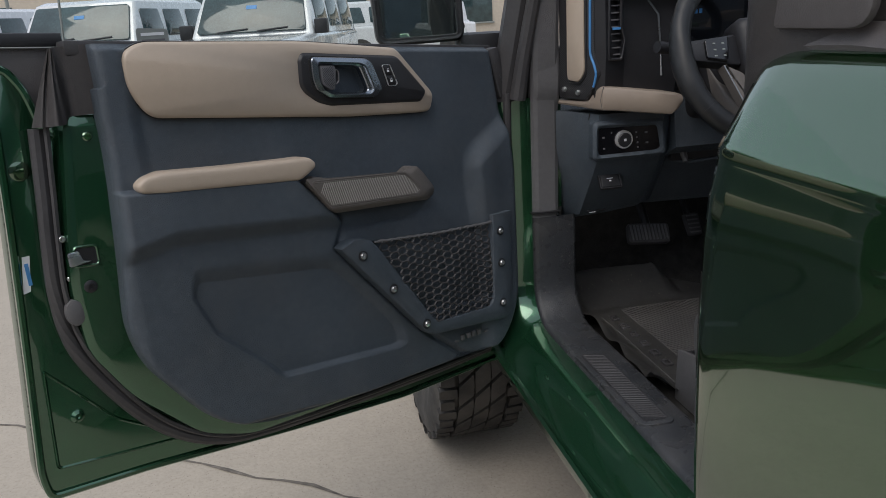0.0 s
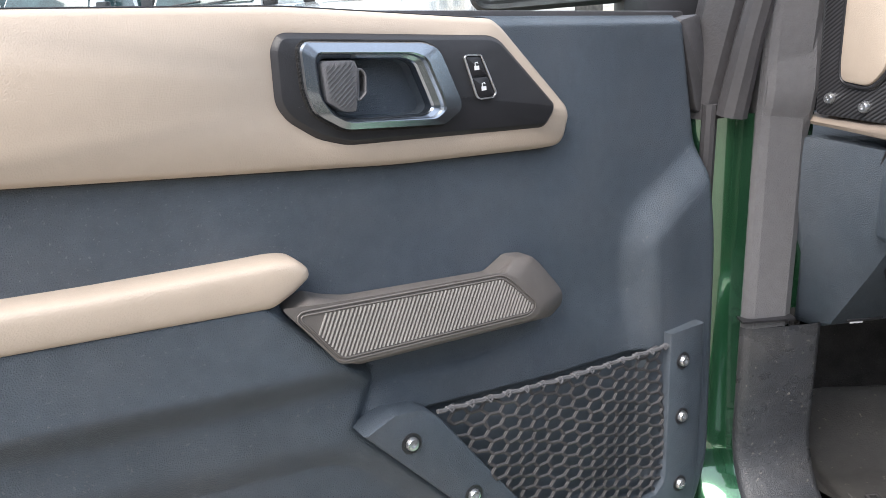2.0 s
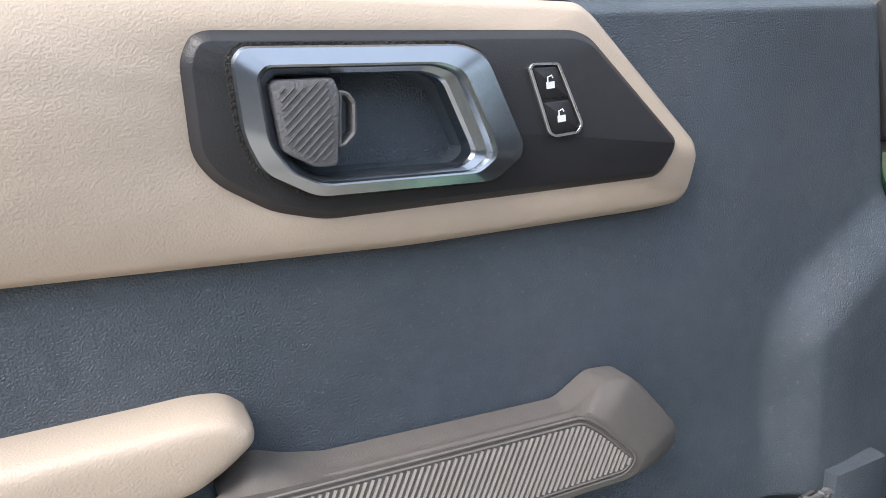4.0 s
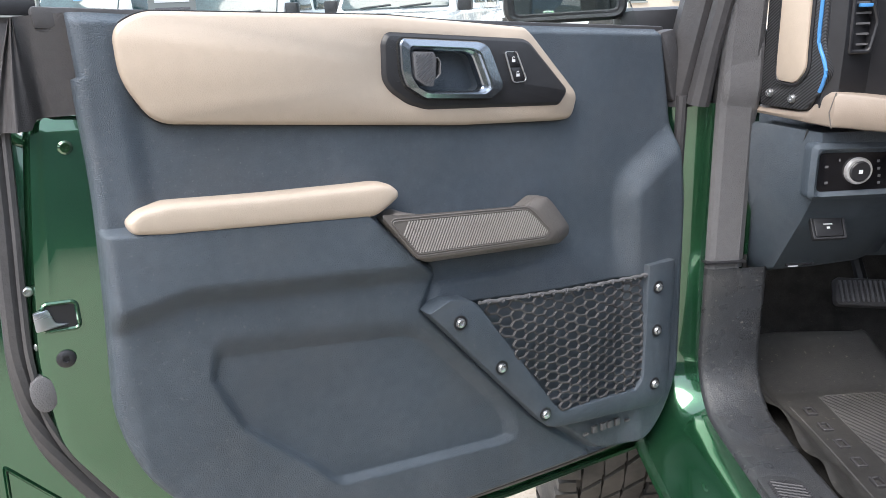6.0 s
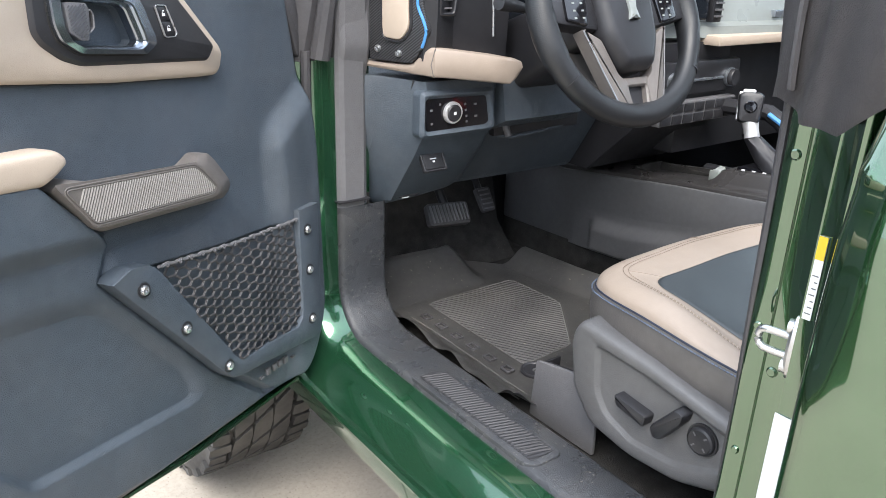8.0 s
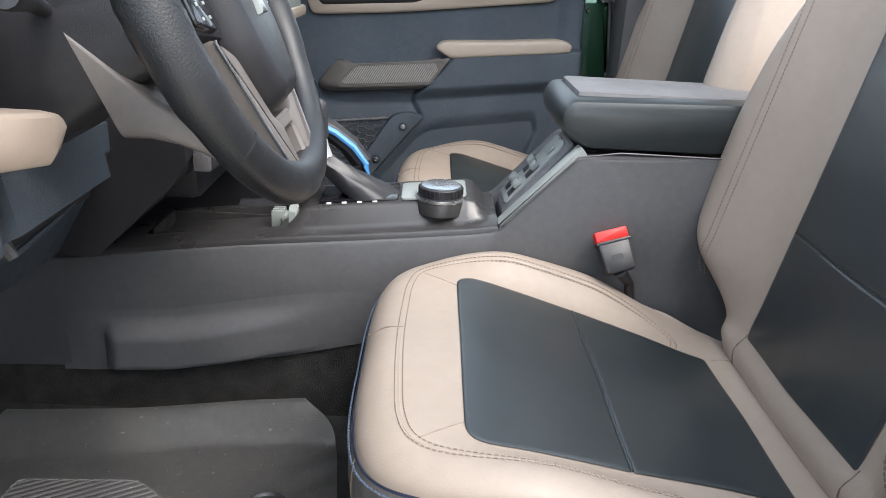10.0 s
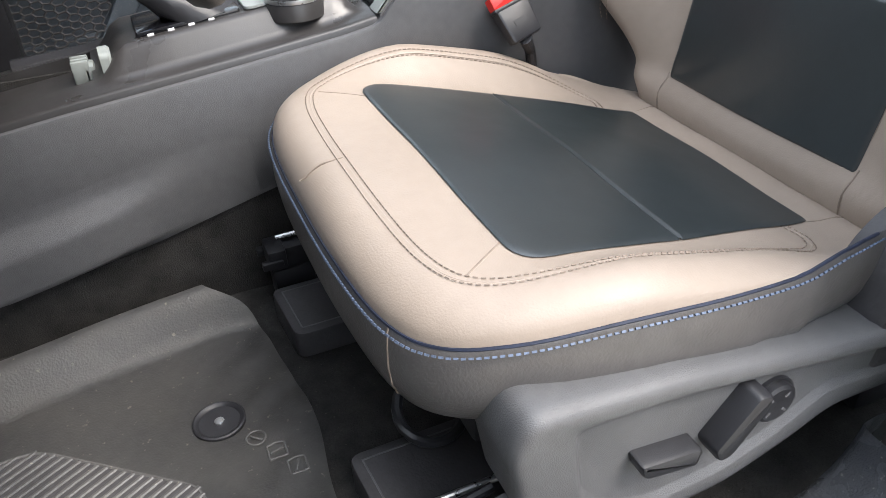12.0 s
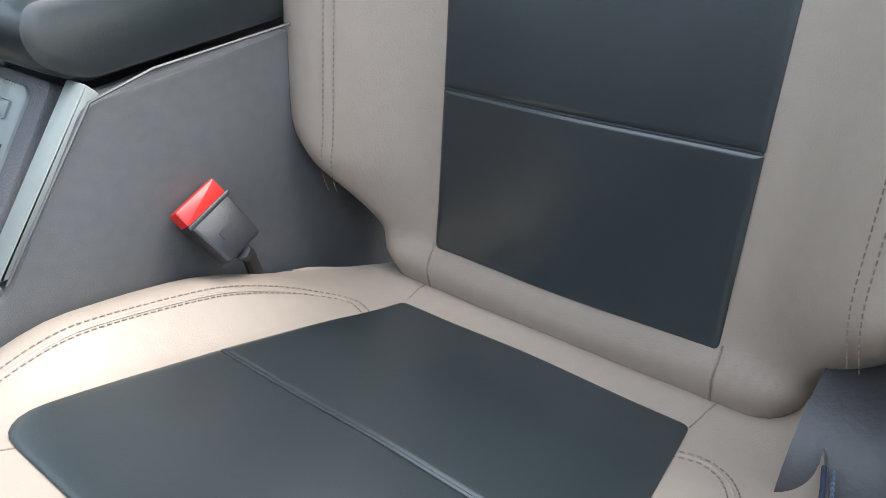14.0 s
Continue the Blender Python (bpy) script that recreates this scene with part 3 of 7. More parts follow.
    # armrest pad
    pad = fillet([(0.8520, 1.1590), (0.8375, 1.1705), (0.8050, 1.1750), (0.6880, 1.1655), (0.5600, 1.1580), (0.5330, 1.1570), (0.5150, 1.1530), (0.5045, 1.1420), (0.5050, 1.1340), (0.5206, 1.1235), (0.5440, 1.1120), (0.6950, 1.1270), (0.8100, 1.1375), (0.8470, 1.1440)], 0.008, 4)
    b = bmesh.new()
    loops = []
    def spine(p):
        u = min(max(p[0], 0.530), 0.830)
        return Vector((u, line_at([(0.53, 1.1390), (0.70, 1.1468), (0.83, 1.1590)], u)))
    for pull_in, c in ((0.0, 0.0), (0.0, 0.020), (0.025, 0.0265), (0.07, 0.0310), (0.14, 0.0340), (0.25, 0.0362), (0.42, 0.0374), (0.70, 0.0380), (0.95, 0.0381)):
        loops.append([Vector((q.x, c, q.y)) for q in (Vector((p[0], p[1])).lerp(spine(p), pull_in) for p in pad)])
    loft(b, loops, caps="last")
    part("armrest_pad", b, BEIGE, door, "beige padded armrest", sharp=1.2)

    # pull handle: a sloping body round a ribbed insert
    pull = fillet([(0.5330, 1.1050), (0.5080, 1.1150), (0.4890, 1.1060), (0.4650, 1.0985), (0.3000, 1.0815), (0.2880, 1.0870), (0.2720, 1.0955), (0.2480, 1.0915), (0.2360, 1.0790), (0.2140, 1.0500), (0.2060, 1.0380), (0.2080, 1.0250), (0.2270, 1.0135), (0.4680, 1.0320), (0.4880, 1.0430)], 0.006, 4)
    ins = fillet([(0.5270, 1.1055), (0.3060, 1.0850), (0.2935, 1.0745), (0.2665, 1.0445), (0.2740, 1.0385), (0.4915, 1.0545)], 0.006, 4)
    top_edge = fillet([(0.5420, 1.1175), (0.5150, 1.1130), (0.4900, 1.1100), (0.4700, 1.1075), (0.3180, 1.0925), (0.3090, 1.0918), (0.3010, 1.0890), (0.2880, 1.0790), (0.2790, 1.0680), (0.2630, 1.0485), (0.2590, 1.0410), (0.2620, 1.0330), (0.2720, 1.0300), (0.4800, 1.0465), (0.4950, 1.0490)], 0.005, 4)
    b = bmesh.new()
    loops = []
    for blend, c in ((0.0, 0.003), (0.0, 0.022), (0.06, 0.027), (0.90, 0.0465), (1.0, 0.0475)):
        loops.append([Vector((p[0] + (q[0] - p[0]) * blend, c, p[1] + (q[1] - p[1]) * blend)) for p, q in zip(pull, top_edge)])
    loft(b, loops)
    grip = part("pull_handle", b, WARM, door, "warm grey plastic pull handle", sharp=0.7)
    part("insert_rim", ring(inset(ins, -0.0050), inset(ins, -0.0032), 0.040, 0.0485, bevel=0.0005), WARM, grip)
    part("insert_rim", ring(inset(ins, -0.0014), ins, 0.040, 0.0490, bevel=0.0005), WARM, grip)
    part("ribbed_insert", flat(ins, 0.040, 0.0479, bevel=0), WARM, grip, "diagonally ribbed grey insert")
    for k in range(58):
        c = 0.274 + k * 0.0046
        pts = []
        for q in range(241):
            p = Vector((c, 1.036)).lerp(Vector((c - 0.040, 1.112)), q / 240)
            low = line_at([(0.2665, 1.0445), (0.2740, 1.0388), (0.4915, 1.0548), (0.5270, 1.1053)], p.x)
            high = line_at([(0.2665, 1.0445), (0.2935, 1.0743), (0.3060, 1.0848), (0.5270, 1.1053)], p.x)
            if low + 0.0006 < p.y < high - 0.0006 and 0.2675 < p.x < 0.5265:
                pts.append((p.x, 0.0481, p.y))
        if len(pts) > 1:
            part("rib", tube([pts[0], pts[-1]], 0.0012, 5), INSERT, grip)

    # map pocket: frame, net, screws
    band = [((-0.0168, 0.9386), (0.0462, 0.9406)), ((-0.0155, 0.9160), (0.0475, 0.9181)), ((0.0002, 0.7133), (0.0598, 0.7413)), ((0.0062, 0.6885), (0.0644, 0.7294)), ((0.0250, 0.6744), (0.0781, 0.7185)),
            ((0.2542, 0.7040), (0.2341, 0.7310)), ((0.2723, 0.7116), (0.2448, 0.7345)), ((0.2868, 0.7270), (0.2553, 0.7450)), ((0.4628, 0.9420), (0.3882, 0.9465)), ((0.4771, 0.9593), (0.3980, 0.9578)), ((0.4447, 0.9713), (0.4106, 0.9662))]
    pocket = part("pocket_frame", strip(band, 0.004, 0.038, bevel=0.004), PANEL, door, "charcoal map pocket frame")
    for u, v in ((0.4270, 0.9337), (0.3586, 0.8428), (0.2779, 0.7374), (0.0255, 0.8978), (0.0290, 0.8185), (0.0338, 0.7178)):
        m = Matrix.Translation((u, 0.0385, v))
        part("screw_seat", lathe([(0.0115, -0.004), (0.0115, 0.0006), (0.0085, 0.0006), (0.0085, -0.004)], m, 18), BLACK, pocket)
        screw("screw", m @ Matrix.Translation((0, 0.001, 0)), pocket)
    # net of flat-topped hexagonal meshes
    def pocket_low(u):
        return line_at([(0.050, 0.715), (0.2379, 0.732), (0.2529, 0.740), (0.3892, 0.950)], u)

    def pocket_high(u):
        return line_at([(0.044, 0.9225), (0.2155, 0.9343), (0.392, 0.954)], u)

    def sag(u, v):
        return 0.028 + 0.003 * math.sin(u * 41 + v * 23) + 0.006 * step(0.08, 0.16, u) * step(0.95, 0.85, v)

    def knot(u, v):
        return (u + 0.0010 * math.sin(v * 190 + u * 60), sag(u, v), v + 0.07 * (u - 0.2) + 0.0009 * math.sin(u * 210 + v * 90))

    def strand(a, z):
        (ua, _, va), (uz, _, vz) = knot(*a), knot(*z)
        if pocket_low(ua) - 0.006 < va < pocket_high(ua) and pocket_low(uz) - 0.006 < vz < pocket_high(uz) and 0.046 < min(ua, uz) and max(ua, uz) < 0.392:
            tube([knot(*a), knot(*z)], 0.0022, 5, bm=b)

    b = bmesh.new()
    side, pitch = 0.0140, 0.0078
    for r in range(-3, 32):
        for c in range(0, 10):
            u = 0.046 + c * 0.042 + (0.021 if r % 2 else 0)
            v = 0.722 + r * pitch
            strand((u - side / 2, v), (u + side / 2, v))
            for sx in (-1, 1):
                for sz in (-1, 1):
                    strand((u + sx * side / 2, v), (u + sx * side, v + sz * pitch))
    part("net", b, RUBBER, pocket, "black elastic hexagonal mesh net")
    hem = [(0.046 + 0.0082 * k, 0.033 - 0.001 * math.sin(k * 1.3), pocket_high(0.046 + 0.0082 * k) + 0.001 + 0.0010 * math.sin(k * 2.1)) for k in range(43)]
    part("net_hem", tube(hem, 0.0026, 6), TRIM, pocket, "black elastic hem")
    b = bmesh.new()
    for p in hem[1::3]:
        tube([(p[0] + 0.0045 * math.cos(q), p[1] + 0.0030 * math.sin(q), p[2] - 0.001 + 0.0036 * math.sin(q * 2 + 1)) for q in [k * math.pi / 4 for k in range(8)]], 0.0015, 5, closed=True, bm=b)
    part("net_lacing", b, TRIM, pocket)

    # moulded mark below the pocket: plain bars
    for k, (du, h) in enumerate(((0.0, 0.004), (0.018, 0.013), (0.036, 0.013), (0.050, 0.013), (0.066, 0.013), (0.088, 0.004))):
        u, v = 0.179 - du * 1.1, 0.656 - 0.05 * du
        part("moulded_bar", box(u - 0.005, u + 0.005, 0.017, 0.0225, v, v + h, 0.001), TRIM, panel)

    # skin flange behind the seal
    skin = fillet([(1.0100, 1.3780), (0.9780, 1.3690), (0.9570, 1.3340), (0.9500, 1.3080), (0.9400, 1.2600), (0.9000, 1.2500), (-0.1002, 1.2563), (-0.1192, 1.0876), (-0.0891, 0.5775), (-0.0571, 0.5076), (0.2801, 0.5211), (0.5918, 0.5610), (0.8915, 0.6058), (1.0680, 0.6244), (1.0750, 0.6755), (1.0540, 0.8806), (1.0320, 1.1101)], 0.02, 5)
    part("door_skin", flat(skin, -0.135, -0.082, bevel=0.006), JAMB, door, "glossy green outer skin with a folded flange")
    part("hem_flange", ring(skin, inset(skin, 0.012), -0.10, -0.076, bevel=0.003), JAMB, door)
    # recessed triangle in the lower rear corner
    tri = fillet([(1.0310, 0.8662), (0.9245, 0.7294), (0.7921, 0.6381), (1.0446, 0.6744)], 0.012, 4)
    part("corner_pressing", ring(tri, inset(tri, 0.006), -0.09, -0.0795, bevel=0.0025), JAMB, door)
    # rubber seal round the shell
    path = [(0.9605, 1.2668), (0.9715, 1.1570), (0.9822, 1.0600), (0.9878, 0.9830), (0.9815, 0.9063), (0.9566, 0.8388), (0.8966, 0.7368), (0.8332, 0.6677), (0.7542, 0.6211), (0.6538, 0.5996), (0.4379, 0.5820), (0.1721, 0.5674), (-0.0146, 0.5650)]
    curve = []
    for i in range(len(path) - 1):
        p0, p1, p2, p3 = (Vector(path[min(max(i + q, 0), len(path) - 1)]) for q in (-1, 0, 1, 2))
        for j in range(6):
            t = j / 6
            curve.append(0.5 * ((2 * p1) + (p2 - p0) * t + (2 * p0 - 5 * p1 + 4 * p2 - p3) * t * t + (3 * p1 - p0 - 3 * p2 + p3) * t ** 3))
    part("rubber_seal", tube([(p.x, -0.060, p.y) for p in curve], 0.0125, 10), RUBBER, door, "black rubber weatherstrip")
    inner = [(p.x - 0.013, -0.047, p.y + 0.006) for p in curve]
    part("seal_lip", tube(inner, 0.005, 6), RUBBER, door)
    # latch opening, bolts, plugs and label
    latch = fillet([(0.9479, 1.0655), (0.9170, 1.0628), (0.9174, 1.0347), (0.9522, 1.0375)], 0.004, 4)
    part("latch_rim", ring(inset(latch, -0.005), latch, -0.036, -0.030, bevel=0.002), JAMB, door)
    hook = part("latch", flat(latch, -0.05, -0.0318, bevel=0), BLACK, door, "dark latch slot with pale catch")
    part("catch", flat(fillet([(0.9619, 1.0600), (0.9450, 1.0625), (0.9402, 1.0440), (0.9253, 1.0397), (0.9621, 1.0368)], 0.003, 3), -0.036, -0.029, bevel=0.001), SATIN, hook)
    for u, v, r, mat in ((0.937, 0.997, 0.011, BLACK), (0.893, 1.246, 0.008, GREEN), (0.962, 1.015, 0.006, STEEL), (0.962, 1.084, 0.006, STEEL)):
        m = Matrix.Translation((u, -0.033 - 0.02 * step(0.95, 0.97, u), v))
        part("bolt", lathe([(r, -0.004), (r, 0.002), (r * 0.7, 0.004), (r * 0.35, 0.004), (r * 0.3, 0.002), (0.0003, 0.002)], m, 16), mat, door)
    part("bolt", lathe([(0.012, -0.004), (0.012, 0.003), (0.006, 0.008), (0.003, 0.008), (0.0003, 0.006)], Matrix.Translation((0.993, -0.081, 0.761)), 16), JAMB, door)
    part("plug", lathe([(0.019, -0.012), (0.018, 0.002), (0.012, 0.004), (0.0003, 0.004)], Matrix.Translation((0.968, -0.038, 0.957)) @ Matrix.Diagonal((0.8, 1, 1.25, 1)), 20), TRIM, door, "grey rubber plug")
    part("plug", lathe([(0.017, -0.008), (0.016, 0.002), (0.010, 0.004), (0.0003, 0.004)], Matrix.Translation((0.994, -0.081, 1.202)), 20), GREEN, door)
    lab = part("label", flat([(1.0302, 0.9996), (1.0184, 1.0021), (1.0082, 1.0616), (1.0200, 1.0619)], -0.0825, -0.0805, bevel=0), PAPER, door, "white printed sticker")
    for k in range(4):
        part("printed_bar", box(1.0135 + 0.0015 * k, 1.0150 + 0.0015 * k, -0.0806, -0.0800, 1.012, 1.050, 0), BLUE, lab)
    # rubber boot at the top of the latch edge: flat by the panel, gathered into a fold at its far side
    def boot(p, q):
        fan = step(0.42, 1.0, p)
        u = 0.856 + 0.062 * min(p / 0.55, 1.0) + (0.004 + 0.046 * q) * max(0.0, (p - 0.55) / 0.45)
        low = 1.281 - 0.012 * step(0.52, 0.60, p)
        top = 1.393 - 0.004 * p
        fold = 0.024 * math.sin(math.pi * fan) * (0.35 + 0.65 * q) + 0.006 * math.sin(p * 34 + q * 2) * fan - 0.005 * math.sin(math.pi * step(0.36, 0.56, p)) * q
        return Vector((u, -0.026 - 0.020 * p + fold, top + (low - top) * q))
    b = sheet(boot, 60, 30)
    bmesh.ops.solidify(b, geom=b.faces[:], thickness=0.004)
    part("rubber_corner", b, GREYVIN, door, "creased black rubber corner boot")
    back_piece = fillet([(0.880, 1.395), (1.035, 1.404), (1.030, 1.358), (0.930, 1.262), (0.880, 1.262)], 0.006, 3)
    part("corner_backing", flat(back_piece, -0.106, -0.094, bevel=0.002), GREYVIN, door, "grey rubber backing")
    part("outer_belt_seal", flat([(0.885, 1.393), (1.040, 1.402), (1.040, 1.424), (0.885, 1.416)], -0.112, -0.086, bevel=0.004), BLACK, door, "black outer belt seal")
    part("belt_lip", tube([(0.893, -0.086, 1.3925), (1.035, -0.086, 1.4005)], 0.0014, 6), PALE, door)
    # window glass, belt seal and sticker
    part("belt_seal", box(-0.055, 0.900, -0.075, -0.030, -0.012, 0.012, 0.004, Matrix(((1, 0, 0, 0), (0, 1, 0, 0), (0.072, 0, 1, 1.324), (0, 0, 0, 1)))), RUBBER, door, "black rubber belt seal")
    pane = [(0.8918, 1.3838), (-0.0334, 1.3085), (0.0793, 1.5647), (0.2274, 1.8109), (0.8365, 1.8149), (0.8821, 1.5049)]
    gl = part("window_glass", flat(pane, -0.060, -0.056, bevel=0), CLEAR, door, "clear raised window glass")
    gl.visible_shadow = False
    part("glass_edge", tube([(0.8918, -0.058, 1.3838), (0.8821, -0.058, 1.5049), (0.8600, -0.058, 1.66)], 0.0022, 6), PALE, gl)
    st = part("sticker", flat(fillet([(0.7729, 1.3866), (0.7170, 1.3825), (0.7164, 1.4110), (0.7724, 1.4150)], 0.006, 4), -0.0560, -0.0552, bevel=0), PALE, gl, "pale sticker on the glass")
    for k in range(2):
        part("printed_bar", box(0.724, 0.765, -0.0551, -0.0548, 1.392 + 0.009 * k, 1.395 + 0.011 * k, 0), PAPER if k else TRIM, st)
    # sail panel at the hinge end
    sail = fillet([(-0.0216, 1.3222), (-0.0566, 1.3274), (-0.0841, 1.2050), (-0.0518, 1.2054)], 0.006, 3)
    part("sail_panel", flat(sail, -0.06, -0.006, bevel=0.004), RUBBER, door, "black corner cover")
    for v in (0.68, 1.12):
        b = lathe([(0.012, -0.03), (0.012, 0.03)], Matrix.Translation((-0.10, -0.05, v)) @ Matrix.Rotation(radians(90), 4, "X"), 14)
        box(-0.105, -0.07, -0.068, -0.035, v - 0.02, v + 0.02, 0.004, bm=b)
        part("hinge", b, GREEN, door, "green painted hinge")
    return door


driver_door = build_door()

# ---- the body round the door opening ----


def opening_line(n_off=0.0):
    """The door opening in the (y, z) plane, from the top of the front pillar, along the sill, up the rear pillar; n_off moves it outwards."""
    f, s, r, a = 0.250 + n_off, 0.622 - n_off, -0.655 - n_off, 0.11 + n_off
    pts = [(f - 0.035, 1.60), (f - 0.02, 1.42), (f, 1.20), (f, 1.05), (f, 0.90), (f, s + a)]
    for k in range(1, 8):
        q = k / 8 * math.pi / 2
        pts.append((f - a + a * math.cos(q), s + a - a * math.sin(q)))
    pts += [(f - a - 0.06 - 0.09 * k, s) for k in range(0, 8)]
    b = 0.10 + n_off
    x0 = r + b
    pts = [p for p in pts if p[0] > x0 + 0.02 or p[1] > s + 0.01]
    for k in range(0, 9):
        q = k / 8 * math.pi / 2
        pts.append((x0 - b * math.sin(q), s + b - b * math.cos(q)))
    pts += [(r, 0.90), (r + 0.004, 1.05), (r + 0.008, 1.25), (r + 0.01, 1.45), (r + 0.01, 1.60)]
    return pts


def sweep(profile, lo=0, hi=None):
    """A profile of (x, outward) carried along the door opening."""
    b = bmesh.new()
    rows = []
    lines = {n: opening_line(n) for _, n in profile}
    count = len(lines[profile[0][1]])
    for i in range(lo, count if hi is None else hi):
        rows.append([Vector((x, *lines[n][i])) for x, n in profile])
    grid = [[b.verts.new(p) for p in r] for r in rows]
    for r0, r1 in zip(grid, grid[1:]):
        for j in range(len(profile) - 1):
            b.faces.new((r0[j], r0[j + 1], r1[j + 1], r1[j]))
    return b


REAR_SKIN = [(0.40, 0.11), (0.55, 0.080), (0.70, 0.062), (0.82, 0.054), (0.95, 0.049), (1.06, 0.048), (1.15, 0.050), (1.20, 0.054), (1.228, 0.060), (1.240, 0.062), (1.252, 0.0625), (1.262, 0.068),
             (1.284, 0.081), (1.308, 0.094), (1.330, 0.108), (1.348, 0.126), (1.358, 0.146), (1.362, 0.165)]


def build_body():
    body = CAR
    n = len(opening_line())
    green = [(0.30, 0.10), (0.13, 0.10), (0.105, 0.085), (0.092, 0.060), (0.085, 0.052), (0.090, 0.046), (0.103, 0.050), (0.112, 0.042), (0.124, 0.033), (0.145, 0.021), (0.170, 0.010), (0.195, 0.003), (0.221, -0.001), (0.225, 0.006), (0.30, 0.006)]
    part("door_aperture", sweep(green, 2, n - 9), JAMB, body, "glossy green sill and pillars", sharp=0.8)
    # grey and black inner trim along the front pillar and the sill
    cut = 5
    trim = [(0.218, 0.010), (0.219, -0.003), (0.224, -0.009), (0.234, -0.012), (0.278, -0.010), (0.288, -0.003), (0.292, 0.02), (0.292, 0.06)]
    part("pillar_trim", sweep(trim, 0, cut), TRIM, body, "grey plastic pillar trim", sharp=0.3)
    kick = sweep([(x + (0.046 if x > 0.27 else 0), o) for x, o in trim], cut - 1, n - 6)
    part("sill_trim", kick, SILL, body, "scuffed dark sill trim", sharp=0.8)
    part("pillar_seal", sweep([(0.240, 0.006), (0.239, 0.001), (0.242, -0.003), (0.247, -0.003), (0.250, 0.006)], n - 15), RUBBER, body, "black edge seal")
    b = bmesh.new()
    loops = []
    for z, d in ((1.145, 0.002), (1.175, 0.012), (1.205, 0.023), (1.230, 0.027), (1.262, 0.022), (1.31, 0.010), (1.36, 0.002)):
        y = 0.258 - 0.02 * step(1.20, 1.42, z)
        loops.append([Vector((0.224, y, z)), Vector((0.226, y - d * 0.8, z)), Vector((0.234, y - d, z)), Vector((0.284, y - d, z)), Vector((0.291, y - d * 0.8, z)), Vector((0.293, y + 0.02, z)), Vector((0.224, y + 0.02, z))])
    loft(b, loops)
    part("trim_flare", b, TRIM, body, sharp=0.3)
    part("trim_joint", box(0.214, 0.288, 0.230, 0.2625, 0.9125, 0.9155, 0), BLACK, body)
    # ribbed tread plate on the sill
    plate = fillet([(0.222, -0.018), (0.270, -0.018), (0.298, -0.044), (0.298, -0.344), (0.288, -0.357), (0.236, -0.357), (0.222, -0.340)], 0.01, 4)
    tread = part("tread_plate", flat(plate, -0.004, 0.004, top_plane(0.6335), bevel=0.003), SILL, body, "black ribbed tread plate")
    field = fillet([(0.233, -0.032), (0.268, -0.032), (0.287, -0.050), (0.287, -0.344), (0.235, -0.344)], 0.006, 3)
    part("ribbed_field", flat(field, 0, 0.0012, top_plane(0.6372), bevel=0), CARBON, tread)
    for k in range(36):
        y = -0.046 - k * 0.0082
        part("rib", tube([(0.238, y + 0.010, 0.6385), (0.283, y - 0.006, 0.6385)], 0.0016, 4), RUBBER, tread)
    # rear pillar face between the opening and the rear door
    line = [(0.245, -0.655), (0.236, -0.658), (0.2345, -0.662), (0.2354, -0.680), (0.239, -0.683), (0.230, -0.687), (0.2312, -0.715), (0.226, -0.724), (0.205, -0.7295), (0.190, -0.731), (0.182, -0.735), (0.1825, -0.748), (0.177, -0.756), (0.181, -0.768), (0.205, -0.79)]
    b = bmesh.new()
    rows = []
    for z in [0.50 + 0.05 * k for k in range(19)]:
        bow = 0.012 * step(0.85, 0.55, z)
        rows.append([b.verts.new((x - bow, y + 0.02 * step(0.80, 0.6, z), z)) for x, y in line])
    for r0, r1 in zip(rows, rows[1:]):
        for j in range(len(line) - 1):
            b.faces.new((r0[j], r0[j + 1], r1[j + 1], r1[j]))
    part("rear_pillar", b, GREEN, body, "glossy green door pillar", sharp=0.9)
    for x, y, z, r in ((0.2350, -0.671, 1.215, 0.006), (0.2348, -0.668, 1.022, 0.005), (0.2305, -0.696, 0.978, 0.006), (0.2350, -0.671, 0.86, 0.005)):
        m = at_point((x, y, z), (-1, -0.05, 0))
        part("pillar_plug", lathe([(r, -0.006), (r, 0.001), (r * 0.7, 0.0025), (0.0003, 0.0025)], m, 16), GREEN, body)
    m = at_point((0.194, -0.7308, 1.035), (-0.25, 0.97, 0))
    st = part("striker", lathe([(0.016, -0.003), (0.016, 0.003), (0.013, 0.006), (0.0003, 0.006)], m @ Matrix.Diagonal((0.7, 1, 2.2, 1)), 22), STEEL, body, "bright steel door striker")
    part("striker_loop", tube([m @ Vector(p) for p in ((0.0, 0.0, 0.011), (0.002, 0.022, 0.011), (0.003, 0.030, 0.0105), (0.005, 0.0345, 0.008), (0.006, 0.0365, 0.004), (0.006, 0.0368, 0.0), (0.006, 0.0365, -0.004), (0.005, 0.0345, -0.008), (0.003, 0.030, -0.0105), (0.002, 0.022, -0.011), (0.0, 0.0, -0.011))], 0.0042, 12), STEEL, st)
    for dz in (0.022, -0.022):
        part("bolt", lathe([(0.008, 0.0), (0.008, 0.009), (0.004, 0.010), (0.003, 0.007), (0.0003, 0.007)], m @ Matrix.Translation((0, 0, dz)), 12), STEEL, st)
    tag = part("pillar_label", flat([(-0.0042, 0.06), (0.0042, 0.06), (0.0042, 0.145), (-0.0042, 0.145)], 0.0, 0.0012, at_point((0.1818, -0.7415, 1.015), (-1, -0.03, 0)), bevel=0), PAPER, body, "white and yellow warning label")
    part("label_head", flat([(-0.0042, 0.122), (0.0042, 0.122), (0.0042, 0.145), (-0.0042, 0.145)], 0.0008, 0.0018, at_point((0.1818, -0.7415, 1.015), (-1, -0.03, 0)), bevel=0), YELLOW, tag)
